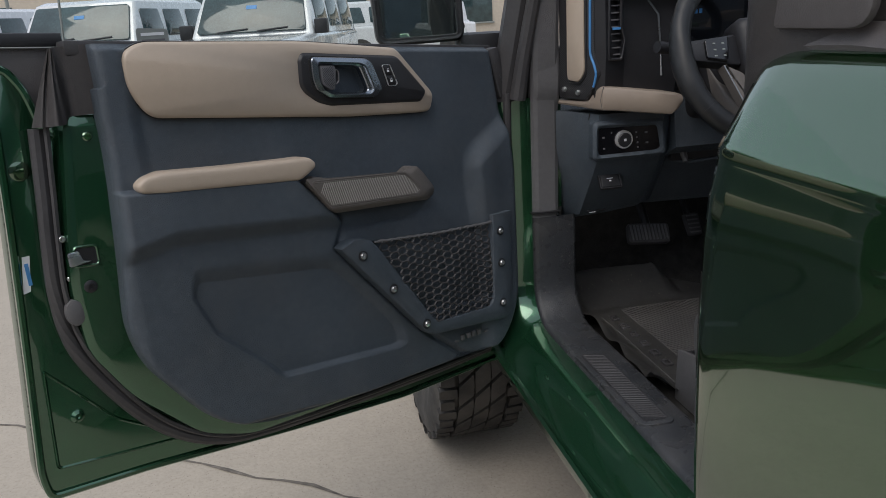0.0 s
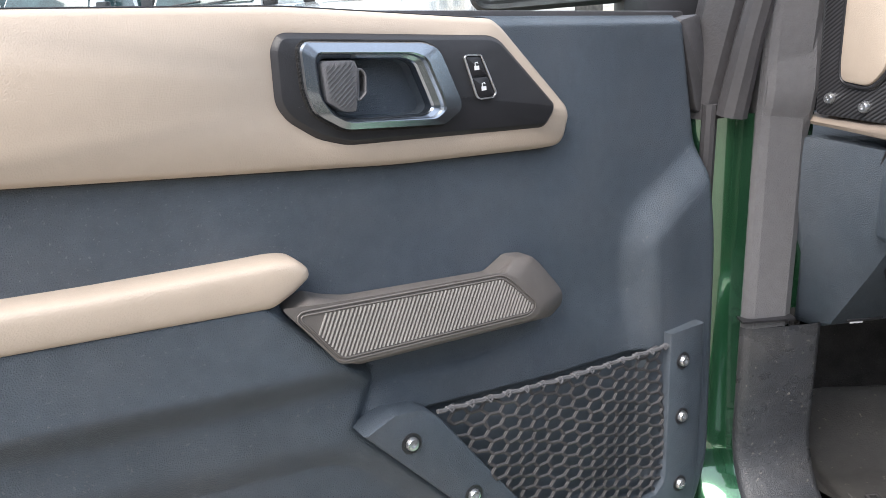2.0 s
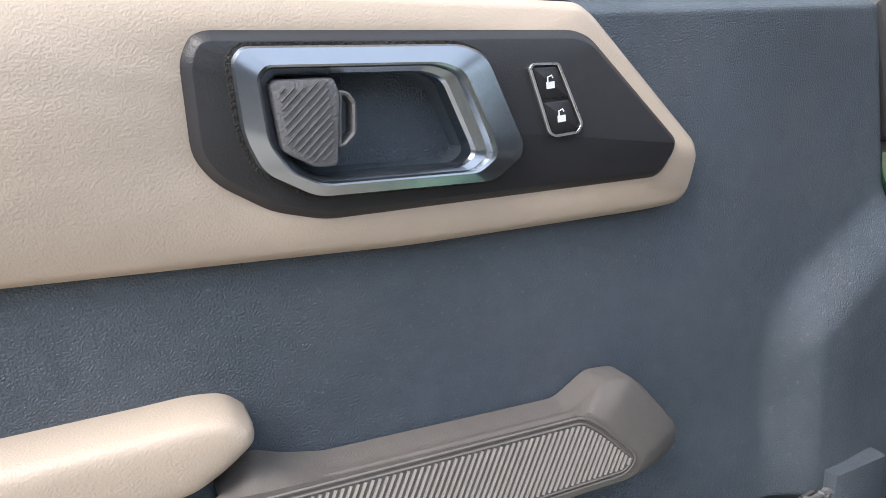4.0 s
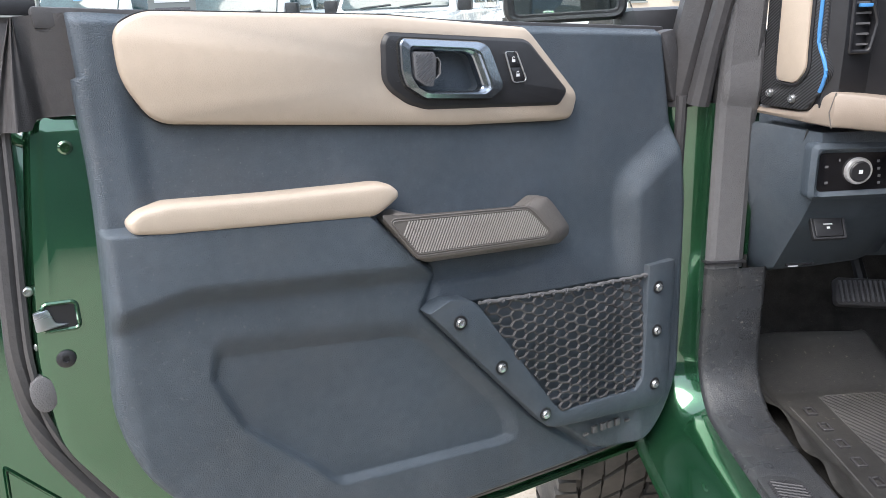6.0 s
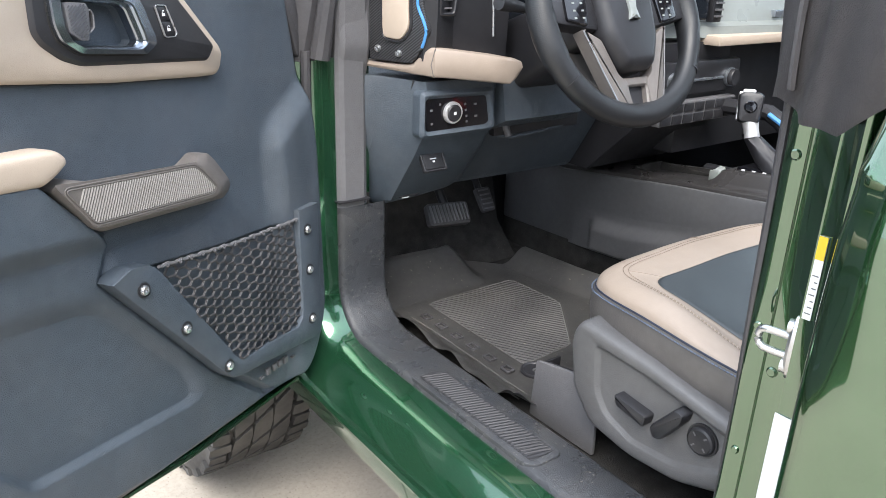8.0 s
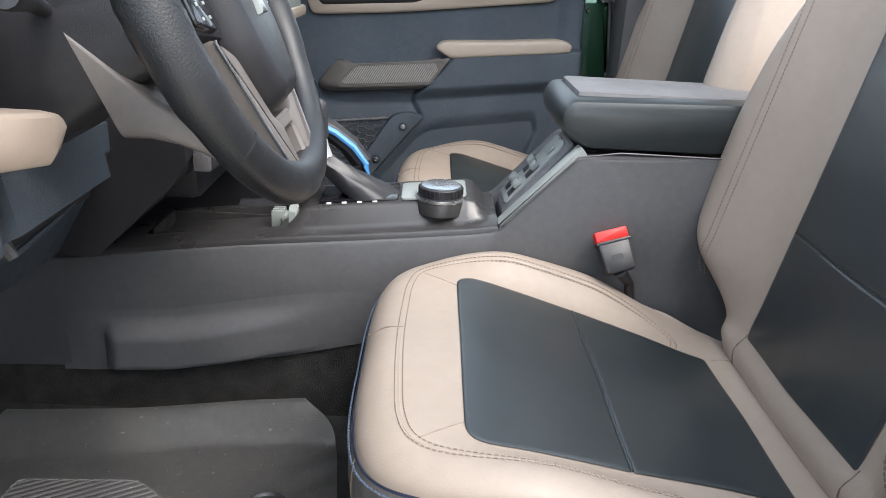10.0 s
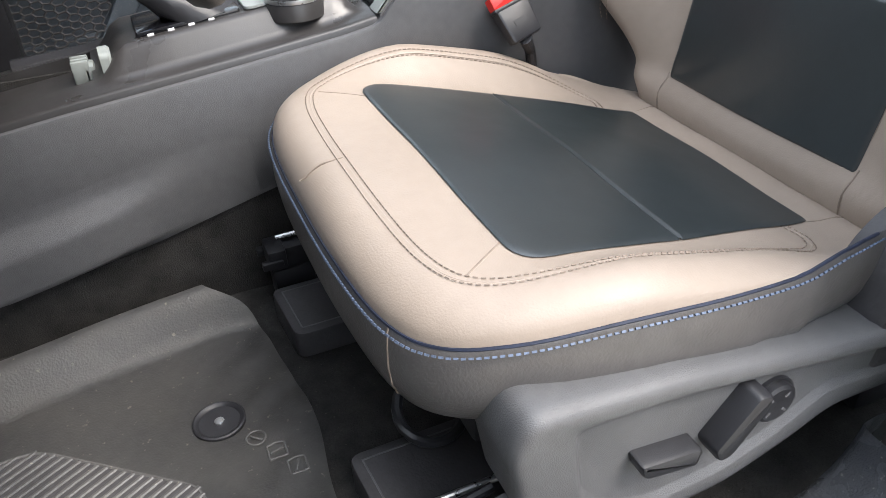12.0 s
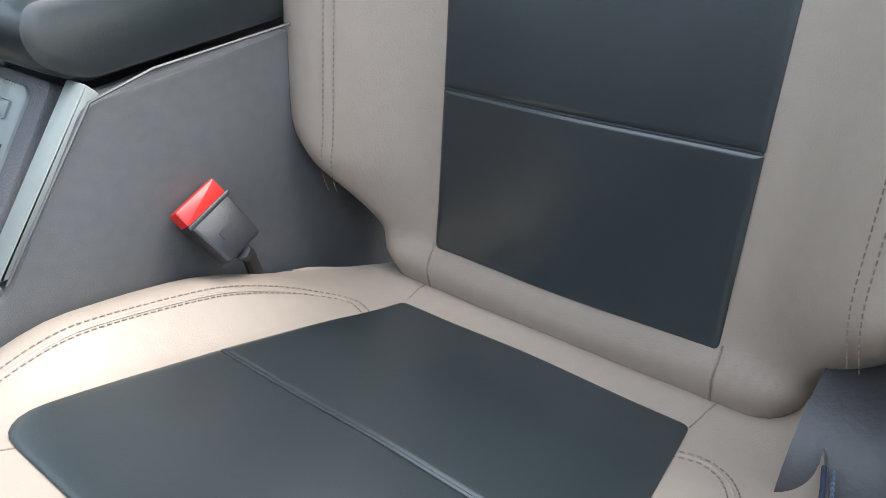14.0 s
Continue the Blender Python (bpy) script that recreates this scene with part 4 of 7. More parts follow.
    for k in range(7):
        part("printed_bar", flat([(-0.003, 0.066 + 0.0065 * k), (0.003 - 0.0015 * (k % 3), 0.066 + 0.0065 * k), (0.003 - 0.0015 * (k % 3), 0.0671 + 0.0065 * k), (-0.003, 0.0671 + 0.0065 * k)], 0.0008, 0.0016, at_point((0.1818, -0.7415, 1.015), (-1, -0.03, 0)), bevel=0), TRIM, tag)
    part("pillar_label", flat([(-0.009, -0.19), (0.009, -0.19), (0.009, -0.05), (-0.009, -0.05)], 0.0, 0.0012, at_point((0.1818, -0.7415, 1.015), (-1, -0.03, 0)), bevel=0), PAPER, body, "white printed label")
    # hinge pillar outside the seal, behind the open door
    b = box(0.10, 0.30, 0.285, 0.34, 0.50, 1.19, 0.006)
    part("hinge_pillar", b, JAMB, body)
    for z in (0.66, 1.12):
        part("body_hinge", box(0.085, 0.15, 0.245, 0.30, z - 0.028, z + 0.028, 0.006), JAMB, body, "green painted hinge")
    b = tube([(0.110, 0.262, 1.235), (0.112, 0.262, 1.10), (0.118, 0.262, 1.03)], 0.004, 8)
    part("door_cable", b, RUBBER, body)
    b = tube([(0.16, 0.262, 1.02), (0.13, 0.255, 1.00), (0.115, 0.255, 0.93), (0.13, 0.258, 0.87), (0.155, 0.262, 0.85)], 0.013, 10)
    part("wiring_boot", b, RUBBER, body, "black rubber wiring boot")
    # upper front pillar in black with its seal
    b = bmesh.new()
    loops = []
    for y, z, x in ((0.262, 1.195, 0.165), (0.255, 1.30, 0.185), (0.240, 1.42, 0.205), (0.20, 1.62, 0.235), (0.13, 1.80, 0.28)):
        loops.append([Vector((x - 0.030, y + 0.06, z)), Vector((x - 0.035, y + 0.02, z)), Vector((x - 0.01, y - 0.008, z)), Vector((x + 0.03, y - 0.004, z)), Vector((x + 0.055, y + 0.01, z)), Vector((x + 0.055, y + 0.07, z))])
    loft(b, loops)
    part("windscreen_pillar", b, RUBBER, body, "black windscreen pillar with rubber seal")
    b = tube([(0.185, 0.243, 1.20), (0.200, 0.236, 1.30), (0.222, 0.222, 1.42), (0.25, 0.185, 1.62)], [0.020, 0.017, 0.017, 0.017], 10)
    part("pillar_gasket", b, RUBBER, body, "folded black rubber gasket")
    # floor, far side, firewall and tail, to close the cabin
    part("tailgate", box(0.08, 1.92, -2.76, -2.70, 0.55, 1.33, 0.02), GREEN, body)
    part("rear_bumper", box(0.06, 1.94, -2.86, -2.74, 0.48, 0.66, 0.03), BLACK, body)
    part("firewall", box(0.25, 1.80, 0.62, 0.66, 0.45, 1.30, 0.01), BLACK, body)
    part("floor_pan", box(0.27, 1.80, -2.70, 0.64, 0.540, 0.570, 0.005), CARPET, body, "black carpeted floor")
    part("far_sill", box(1.70, 1.95, -1.95, 0.64, 0.48, 0.64, 0.02), GREEN, body)
    part("far_rear_side", box(1.86, 1.95, -1.86, -0.88, 0.55, 1.30, 0.02), GREEN, body)
    arch = [(-1.83, 0.50), (-1.83, 1.33), (-2.75, 1.33), (-2.75, 0.58), (-2.58, 0.58), (-2.53, 0.76), (-2.36, 0.90), (-2.18, 0.92), (-2.00, 0.88), (-1.88, 0.74), (-1.85, 0.50)]
    for x in (0.20, 1.95):
        part("rear_quarter", flat(fillet(arch, 0.02, 3), 0.0, 0.15 if x < 1 else 0.09, side_plane(x), bevel=0.01), GREEN, body)
    part("cargo_side", box(0.20, 0.26, -2.70, -0.86, 0.57, 1.28, 0.01), GREYVIN, body)
    part("cargo_side", box(1.80, 1.86, -2.70, -0.90, 0.57, 1.28, 0.01), GREYVIN, body)
    part("far_pillar", box(1.76, 1.90, -0.86, -0.76, 0.55, 1.84, 0.02), GREYVIN, body)
    # kick panel in black: the cabin shade is put into its colour
    part("far_kick_panel", box(1.74, 1.82, 0.10, 0.66, 0.50, 1.45, 0.01), BLACK, body)
    part("far_windscreen_pillar", box(1.76, 1.86, 0.10, 0.18, 1.25, 1.84, 0.02), BLACK, body)
    # unseen half roof, added to keep sky light off the passenger side
    part("shade_roof", box(1.24, 1.88, -1.95, 0.12, 1.84, 1.88, 0.01), GREYVIN, body, "unseen dark roof panel added to shade the passenger side")
    part("door_seal", tube([(0.160, 0.255, 0.86), (0.160, 0.255, 1.05), (0.162, 0.254, 1.215)], 0.010, 10), RUBBER, body, "black rubber door seal")
    part("sill_underside", box(0.14, 0.30, -1.9, 0.45, 0.44, 0.53, 0.02), JAMB, body)
    # front wing and bonnet
    b = bmesh.new()
    loops = []
    for y, top, out in ((0.665, 1.20, 0.02), (1.0, 1.21, 0.0), (1.40, 1.19, 0.01), (1.72, 1.14, 0.06)):
        loops.append([Vector((1.0, y, top + 0.03)), Vector((0.25, y, top + 0.02)), Vector((0.14 + out, y, top)), Vector((0.09 + out, y, top - 0.08)), Vector((0.07 + out, y, 0.88)), Vector((0.34, y, 0.88)), Vector((0.36, y, 0.80)), Vector((1.0, y, 0.80))])
    loft(b, loops)
    far = b.copy()
    for v in far.verts:
        v.co.x = 2.0 - v.co.x
    part("front_wing", b, GREEN, body)
    part("front_wing", far, GREEN, body)
    part("grille", box(0.16, 1.84, 1.70, 1.78, 0.80, 1.13, 0.03), BLACK, body)
    part("front_bumper", box(0.08, 1.92, 1.70, 1.90, 0.50, 0.78, 0.04), BLACK, body)
    for x in (0.36, 1.64):
        part("headlight", lathe([(0.10, -0.02), (0.10, 0.02), (0.08, 0.04), (0.0005, 0.045)], Matrix.Translation((x, 1.78, 0.97)), 24), PALE, body)
    part("windscreen_frame", box(0.30, 1.80, 0.10, 0.16, 1.80, 1.86, 0.02), BLACK, body)
    return body


car_body = build_body()


def build_rear_door():
    b = bmesh.new()
    rows = []
    ys = [-0.805, -0.801, -0.805, -0.818, -0.833] + [-0.853 - 0.06 * k for k in range(17)]
    for i, y in enumerate(ys):
        tuck = (0.030, 0.018, 0.010, 0.005, 0.002)[i] if i < 5 else 0.0
        swell = -0.010 * step(-0.83, -1.25, y)
        rows.append([b.verts.new((x + tuck + swell, y, z)) for z, x in REAR_SKIN])
    for r0, r1 in zip(rows, rows[1:]):
        for j in range(len(REAR_SKIN) - 1):
            b.faces.new((r0[j], r0[j + 1], r1[j + 1], r1[j]))
    rd = part("rear_door", b, GREEN, CAR, "shut rear door with mirror-glossy green skin", sharp=1.2)
    part("door_core", box(0.115, 0.16, -1.80, -0.845, 0.5, 1.33, 0.01), GREEN, rd)
    b = bmesh.new()
    loops = []
    for k in range(24):
        y = -0.835 - 0.042 * k
        dz = 0.004 * math.sin(k * 0.9)
        loops.append([Vector((0.135, y, 1.338)), Vector((0.128, y, 1.352 + dz)), Vector((0.140, y, 1.372 + dz)), Vector((0.175, y, 1.376 + dz)), Vector((0.21, y, 1.36)), Vector((0.21, y, 1.335))])
    loft(b, loops)
    part("belt_cover", b, GREYVIN, rd, "black rubber belt seal")
    part("rear_glass", box(0.165, 0.170, -1.78, -0.86, 1.36, 1.80, 0), DARKGLASS, rd, "dark tinted rear window")
    return rd


build_rear_door()


def build_pillar_cover():
    """Black soft-top skirt wrapped over the upper rear pillar."""
    path = [(0.310, -0.690), (0.290, -0.645), (0.258, -0.624), (0.228, -0.636), (0.205, -0.672), (0.178, -0.700), (0.150, -0.726), (0.128, -0.765), (0.122, -0.815), (0.135, -0.88), (0.15, -0.98)]
    def cover(s, t):
        k = s * (len(path) - 1)
        i = min(int(k), len(path) - 2)
        p0, p1, p2, p3 = (Vector(path[min(max(i + q, 0), len(path) - 1)]) for q in (-1, 0, 1, 2))
        f = k - i
        p = 0.5 * ((2 * p1) + (p2 - p0) * f + (2 * p0 - 5 * p1 + 4 * p2 - p3) * f * f + (3 * p1 - p0 - 3 * p2 + p3) * f ** 3)
        low = line_at([(0, 1.290), (0.22, 1.282), (0.30, 1.268), (0.36, 1.272), (0.5, 1.258), (0.68, 1.262), (0.8, 1.31), (1.0, 1.37)], s)
        z = low + (1.84 - low) * t
        fold = 0.009 * math.sin(s * 15 + z * 11) * (0.4 + t) + 0.004 * math.sin(s * 37 - z * 19)
        d = Vector((0.35 - p.x, -0.72 - p.y)).normalized()
        return Vector((p.x - d.x * fold, p.y - d.y * fold, z))
    b = sheet(cover, 90, 50)
    bmesh.ops.solidify(b, geom=b.faces[:], thickness=0.005)
    c = part("pillar_cover", b, GREYVIN, CAR, "creased black soft-top skirt over the pillar", sharp=1.0)
    part("piping", tube([cover(0.42, 0.03 + 0.03 * k) + Vector((-0.004, 0.003, 0)) for k in range(20)], 0.004, 6), RUBBER, c)
    part("flap", flat(fillet([(-0.95, 1.37), (-0.80, 1.37), (-0.775, 1.42), (-0.775, 1.52), (-0.95, 1.52)], 0.03, 5), 0.0, 0.008, side_plane(0.128), bevel=0.003), GREYVIN, c)


build_pillar_cover()


def build_mirror():
    turn = Matrix.Translation((-0.022, 0.345, 1.435)) @ Matrix.Rotation(radians(177), 4, "Z")
    out = fillet([(-0.108, -0.092), (0.108, -0.096), (0.118, 0.09), (-0.100, 0.10)], 0.03, 6)
    b = bmesh.new()
    loops = []
    for ins, c in ((0.03, -0.09), (0.008, -0.075), (0.0, -0.04), (0.0, 0.0), (0.006, 0.006), (0.012, 0.004), (0.014, -0.006)):
        loops.append([turn @ Vector((p[0], c, p[1])) for p in (inset(out, ins) if ins else out)])
    loft(b, loops)
    m = part("wing_mirror", b, BLACK, CAR, "black wing mirror housing")
    part("mirror_glass", flat(inset(out, 0.018), -0.008, -0.004, turn, bevel=0), MIRROR, m)
    part("mirror_rim", ring(inset(out, 0.010), inset(out, 0.018), -0.006, 0.004, turn, bevel=0.002), BLACK, m)
    part("mirror_foot", box(0.07, 0.20, 0.34, 0.40, 1.22, 1.36, 0.02), BLACK, m)


build_mirror()


def build_wheel(name, cy, x0, x1, label):
    """A wheel with an all-terrain tyre, axle along x."""
    cz, R = 0.412, 0.405
    spin = Matrix.Translation((0, cy, cz)) @ Matrix.Rotation(radians(-90), 4, "Z")
    mid, half = (x0 + x1) / 2, (x1 - x0) / 2
    w = part(name, lathe([(0.218, mid - half * 0.7), (0.205, mid - half * 0.74), (0.16, mid - half * 0.55), (0.06, mid - half * 0.45), (0.0005, mid - half * 0.45)], spin, 36), BLACK, CAR, label)
    prof = [(0.215, -half * 0.75), (0.24, -half * 0.95), (0.31, -half * 1.06), (0.36, -half * 1.02), (0.385, -half * 0.95), (R - 0.020, -half * 0.82), (R - 0.017, -half * 0.4), (R - 0.016, 0),
            (R - 0.017, half * 0.4), (R - 0.020, half * 0.82), (0.385, half * 0.95), (0.36, half * 1.02), (0.31, half * 1.06), (0.24, half * 0.95), (0.215, half * 0.75)]
    tyre = part("tyre", lathe([(r, h + mid) for r, h in prof], spin, 72), TYRE, w, "dusty black tyre")
    b = bmesh.new()
    n = 54
    def at(ang, h, r):
        return spin @ Vector((r * math.cos(ang), mid + h, r * math.sin(ang)))
    def block(cells, top):
        lo = [b.verts.new(at(a, h, R - 0.024)) for a, h in cells]
        c = (sum(a for a, _ in cells) / len(cells), sum(h for _, h in cells) / len(cells))
        hi = [b.verts.new(at(a + (c[0] - a) * 0.06, h + (c[1] - h) * 0.06, R + top - 0.05 * max(0, abs(h) - half * 0.72))) for a, h in cells]
        b.faces.new(hi)
        for i in range(len(cells)):
            j = (i + 1) % len(cells)
            b.faces.new((lo[i], lo[j], hi[j], hi[i]))
    stepa = 2 * math.pi / n
    for k in range(n):
        a = k * stepa
        for side in (-1, 1):
            q = a + (0.5 * stepa if side < 0 else 0.0)
            reach = 1.0 if k % 2 else 0.96
            notch = 0.56 if k % 2 else 0.62
            block([(q + 0.10 * stepa, side * half * notch), (q + 0.86 * stepa, side * half * (notch + 0.02)), (q + 0.90 * stepa, side * half * 0.80), (q + 0.84 * stepa, side * half * reach), (q + 0.16 * stepa, side * half * reach), (q + 0.06 * stepa, side * half * 0.78)], 0.0)
        if k % 2 == 0:
            for c0, c1 in ((-0.54, -0.20), (-0.17, 0.17), (0.20, 0.54)):
                lead = [(k + 2.6 * c0) * stepa, (k + 2.6 * c1) * stepa]
                block([(lead[0] + 0.10 * stepa, half * c0), (lead[0] + 1.0 * stepa, half * (c0 - 0.02)), (lead[0] + 1.86 * stepa, half * c0), (lead[1] + 1.86 * stepa, half * c1), (lead[1] + 1.0 * stepa, half * (c1 + 0.02)), (lead[1] + 0.10 * stepa, half * c1)], -0.001)
    part("tread", b, TYRE, tyre)


build_wheel("front_wheel", 0.86, -0.012, 0.262, "dark front wheel")
build_wheel("front_wheel", 0.86, 1.738, 2.012, "dark front wheel")
build_wheel("rear_wheel", -2.19, -0.012, 0.262, "dark rear wheel")
build_wheel("rear_wheel", -2.19, 1.738, 2.012, "dark rear wheel")
part("arch_liner", box(0.10, 0.30, 0.40, 0.415, 0.50, 0.88, 0.01), RUBBER, CAR)

# ---- the seats ----
XC = 0.682


def ease_at(pts, x):
    """A smooth curve through (x, y) points, x rising."""
    if x <= pts[0][0]:
        return pts[0][1]
    if x >= pts[-1][0]:
        return pts[-1][1]
    k = next(i for i in range(len(pts) - 1) if x <= pts[i + 1][0])
    (a, u), (b, v) = pts[k], pts[k + 1]
    def slope(i):
        lo, hi = max(i - 1, 0), min(i + 1, len(pts) - 1)
        return (pts[hi][1] - pts[lo][1]) / (pts[hi][0] - pts[lo][0])
    t, w = (x - a) / (b - a), b - a
    return (2 * t ** 3 - 3 * t * t + 1) * u + (t ** 3 - 2 * t * t + t) * w * slope(k) + (3 * t * t - 2 * t ** 3) * v + (t ** 3 - t * t) * w * slope(k + 1)


def open_curve(pts, per=6):
    """A smooth open line through points."""
    out = []
    for i in range(len(pts) - 1):
        p0, p1, p2, p3 = (Vector(pts[min(max(i + q, 0), len(pts) - 1)]) for q in (-1, 0, 1, 2))
        for j in range(per):
            t = j / per
            out.append(0.5 * ((2 * p1) + (p2 - p0) * t + (2 * p0 - 5 * p1 + 4 * p2 - p3) * t * t + (3 * p1 - p0 - 3 * p2 + p3) * t ** 3))
    return out + [Vector(pts[-1])]


EDGE_LINE = ((-0.88, 0.795), (-0.76, 0.822), (-0.70, 0.846), (-0.62, 0.854), (-0.50, 0.866), (-0.40, 0.873), (-0.31, 0.869), (-0.264, 0.862), (-0.226, 0.858))
SEAT_LINE = ((-0.88, 0.802), (-0.80, 0.800), (-0.736, 0.799), (-0.63, 0.829), (-0.53, 0.856), (-0.44, 0.880), (-0.353, 0.898), (-0.30, 0.901), (-0.27, 0.898), (-0.225, 0.890))


def cushion_height(x, y):
    d = abs(x - XC)
    return ease_at(SEAT_LINE, y) - 0.011 * step(-0.768, -0.800, y) + (0.038 if x > XC else 0.025) * step(0.200, 0.268, d) * step(-0.29, -0.45, y) * step(-0.75, -0.56, y) + 0.003 * step(0.12, 0.0, d)


def corner_round(pts, radii, per_side=14):
    """An outline of straight sides with a rounding of its own at each corner, finely stepped."""
    out = []
    k = len(pts)
    ends = []
    for i in range(k):
        p, a, b = Vector(pts[i]), Vector(pts[i - 1]), Vector(pts[(i + 1) % k])
        r = radii[i]
        ends.append((p + (a - p).normalized() * r, p, p + (b - p).normalized() * r))
    for i in range(k):
        s, p, e = ends[i]
        for j in range(6):
            t = j / 6
            out.append(s * (1 - t) ** 2 + p * 2 * t * (1 - t) + e * t * t)
        nxt = ends[(i + 1) % k][0]
        for j in range(per_side):
            out.append(e.lerp(nxt, j / per_side))
    return out


def patch(corners, radii, height, lift):
    """A sewn panel laid over a surface: its outline in plan, padded, with edges drawn in."""
    line = corner_round(corners, radii)
    mid = sum(line, Vector((0, 0))) / len(line)
    bm = bmesh.new()
    loops = []
    for r in (1.0, 0.997, 0.991, 0.98, 0.965, 0.95, 0.92, 0.88, 0.82, 0.74, 0.64, 0.54, 0.44, 0.34, 0.24, 0.14, 0.05):
        up = 0.0014 + 0.55 * lift * (1 - (1 - min((1 - r) / 0.05, 1.0)) ** 2.4)
        loops.append([Vector((q.x, q.y, height(q.x, q.y) + up)) for q in (mid + (p - mid) * r for p in line)])
    loft(bm, loops, caps="last")
    return bm


def build_seat(label):
    seat = thing("bucket_seat", (XC, -0.55, 0.57), label, "seat", "front seats")
    half = [(0.0, -0.226), (0.125, -0.228), (0.205, -0.239), (0.250, -0.264), (0.280, -0.312), (0.296, -0.385), (0.303, -0.49), (0.298, -0.59), (0.280, -0.69), (0.252, -0.775), (0.200, -0.850), (0.100, -0.866), (0.0, -0.868)]
    loop = smooth_loop([(XC + 0.010 + d, y) for d, y in half] + [(XC + 0.006 - d, y) for d, y in half[-2:0:-1]], 132)
    mid = Vector((XC, -0.50))
    b = bmesh.new()
    loops = []
    for r in (0.04, 0.1, 0.16, 0.22, 0.28, 0.34, 0.4, 0.46, 0.52, 0.58, 0.64, 0.69, 0.74, 0.78, 0.82, 0.85, 0.88, 0.905, 0.93, 0.95, 0.965, 0.978, 0.989, 0.996, 1.0):
        row = []
        for p in loop:
            q = mid + (p - mid) * r
            z = cushion_height(q.x, q.y)
            rim_z = ease_at(EDGE_LINE, p.y)
            if p.x > XC:
                rim_z += (0.007 * step(-0.27, -0.38, p.y) * step(-0.60, -0.50, p.y) - 0.026 * step(-0.54, -0.70, p.y)) * step(XC, XC + 0.10, p.x)
            else:
                rim_z += (0.006 + 0.009 * step(-0.575, -0.635, p.y)) * step(XC, XC - 0.14, p.x)
            z += (rim_z - cushion_height(p.x, p.y)) * (1 - math.sqrt(max(0.0, 1 - max(0.0, (r - 0.85) / 0.15) ** 2.2)))
            row.append(Vector((q.x, q.y, z)))
        loops.append(row)
    loft(b, loops, caps="first")
    part("cushion_cover", b, SAND, seat, "beige leather seat cushion cover", sharp=1.2)
    edge = loops[-1]
    # dark skirt below the piping, a little fuller in the middle, with soft puckers
    b = bmesh.new()
    rows = [edge]
    for ins, dz in ((-0.006, -0.005), (-0.011, -0.020), (-0.013, -0.042), (-0.008, -0.062), (0.004, -0.078), (0.024, -0.090), (0.10, -0.100)):
        row = []
        for i, p in enumerate(edge):
            pucker = 0.0022 * math.sin(i * 1.9) * math.sin(i * 0.41 + 1.0) * step(0.0, -0.03, dz) * step(-0.40, -0.60, p.y)
            out = (Vector((p.x, p.y)) - mid)
            row.append(Vector((p.x - out.x * (ins * 1.6) + out.x * pucker * 4, p.y - out.y * (ins * 1.6), p.z + dz)))
        rows.append(row)
    loft(b, rows, caps="last")
    part("cushion_skirt", b, SKIRT, seat, "charcoal leather cushion side", sharp=1.2)
    turn_at = min(range(len(edge)), key=lambda i: edge[i].y)
    front_edge = [p for p in edge[turn_at:] + edge[:turn_at] if p.y > -0.69]
    part("piping", tube([p + Vector((0, 0, -0.001)) for p in front_edge], 0.0019, 6), NAVY, seat, "navy piping")
    low = [Vector((p.x + (p.x - mid.x) * 0.020, p.y + (p.y - mid.y) * 0.020, p.z - 0.0045)) for p in front_edge]
    part("edge_stitching", stitches(low, 0.0038, 0.0022, 0.0013), STITCH, seat, "blue stitching")
    for sx in (-1, 1):
        k = min(range(len(edge)), key=lambda i: (edge[i] - Vector((XC + sx * 0.200, -0.238, edge[i].z))).length)
        part("skirt_seam", tube([rows[j][k] for j in range(len(rows) - 1)], 0.0011, 5), THREAD, seat)
    # twin seams round the bolsters, turning in to the insert at the back
    bend = [(0.170, -0.690), (0.196, -0.697), (0.220, -0.682), (0.236, -0.640), (0.246, -0.54), (0.247, -0.43), (0.240, -0.345), (0.218, -0.300), (0.172, -0.282), (0.09, -0.276), (0.0, -0.274)]
    way = open_curve([(XC + 0.003 - d, y) for d, y in bend] + [(XC + 0.006 + d, y) for d, y in bend[-2::-1]], 8)
    sides = [(way[min(i + 1, len(way) - 1)] - way[max(i - 1, 0)]).normalized() for i in range(len(way))]
    for off in (-0.0045, 0.0045):
        line = []
        for p, t in zip(way, sides):
            q = p + Vector((-t.y, t.x)) * off
            line.append(Vector((q.x, q.y, cushion_height(q.x, q.y) + 0.0008)))
        part("seam", stitches(line, 0.0042, 0.0026, 0.0007), THREAD, seat)
    part("seam_fold", tube([(q.x, q.y, cushion_height(q.x, q.y) - 0.0012) for q in way], 0.0026, 6, squash=0.6), SAND, seat, "rolled seam")
    # short cross seams
    for x0, y0, x1, y1 in ((0.030, -0.276, 0.040, -0.230), (-0.212, -0.302, -0.176, -0.352), (0.212, -0.302, 0.176, -0.352), (-0.164, -0.735, -0.172, -0.795), (0.164, -0.735, 0.172, -0.795)):
        pts = [(XC + x0 + (x1 - x0) * k / 8, y0 + (y1 - y0) * k / 8) for k in range(9)]
        part("seam", tube([(x, y, cushion_height(x, y) - 0.0004 - 0.012 * step(-0.256, -0.228, y)) for x, y in pts], 0.0011, 5), THREAD, seat)
    # black insert in two panels
    part("front_insert", patch(((XC - 0.214, -0.350), (XC + 0.214, -0.350), (XC + 0.196, -0.5295), (XC - 0.196, -0.5295)), (0.036, 0.036, 0.002, 0.002), cushion_height, 0.0035), HIDE, seat, "black leather insert")
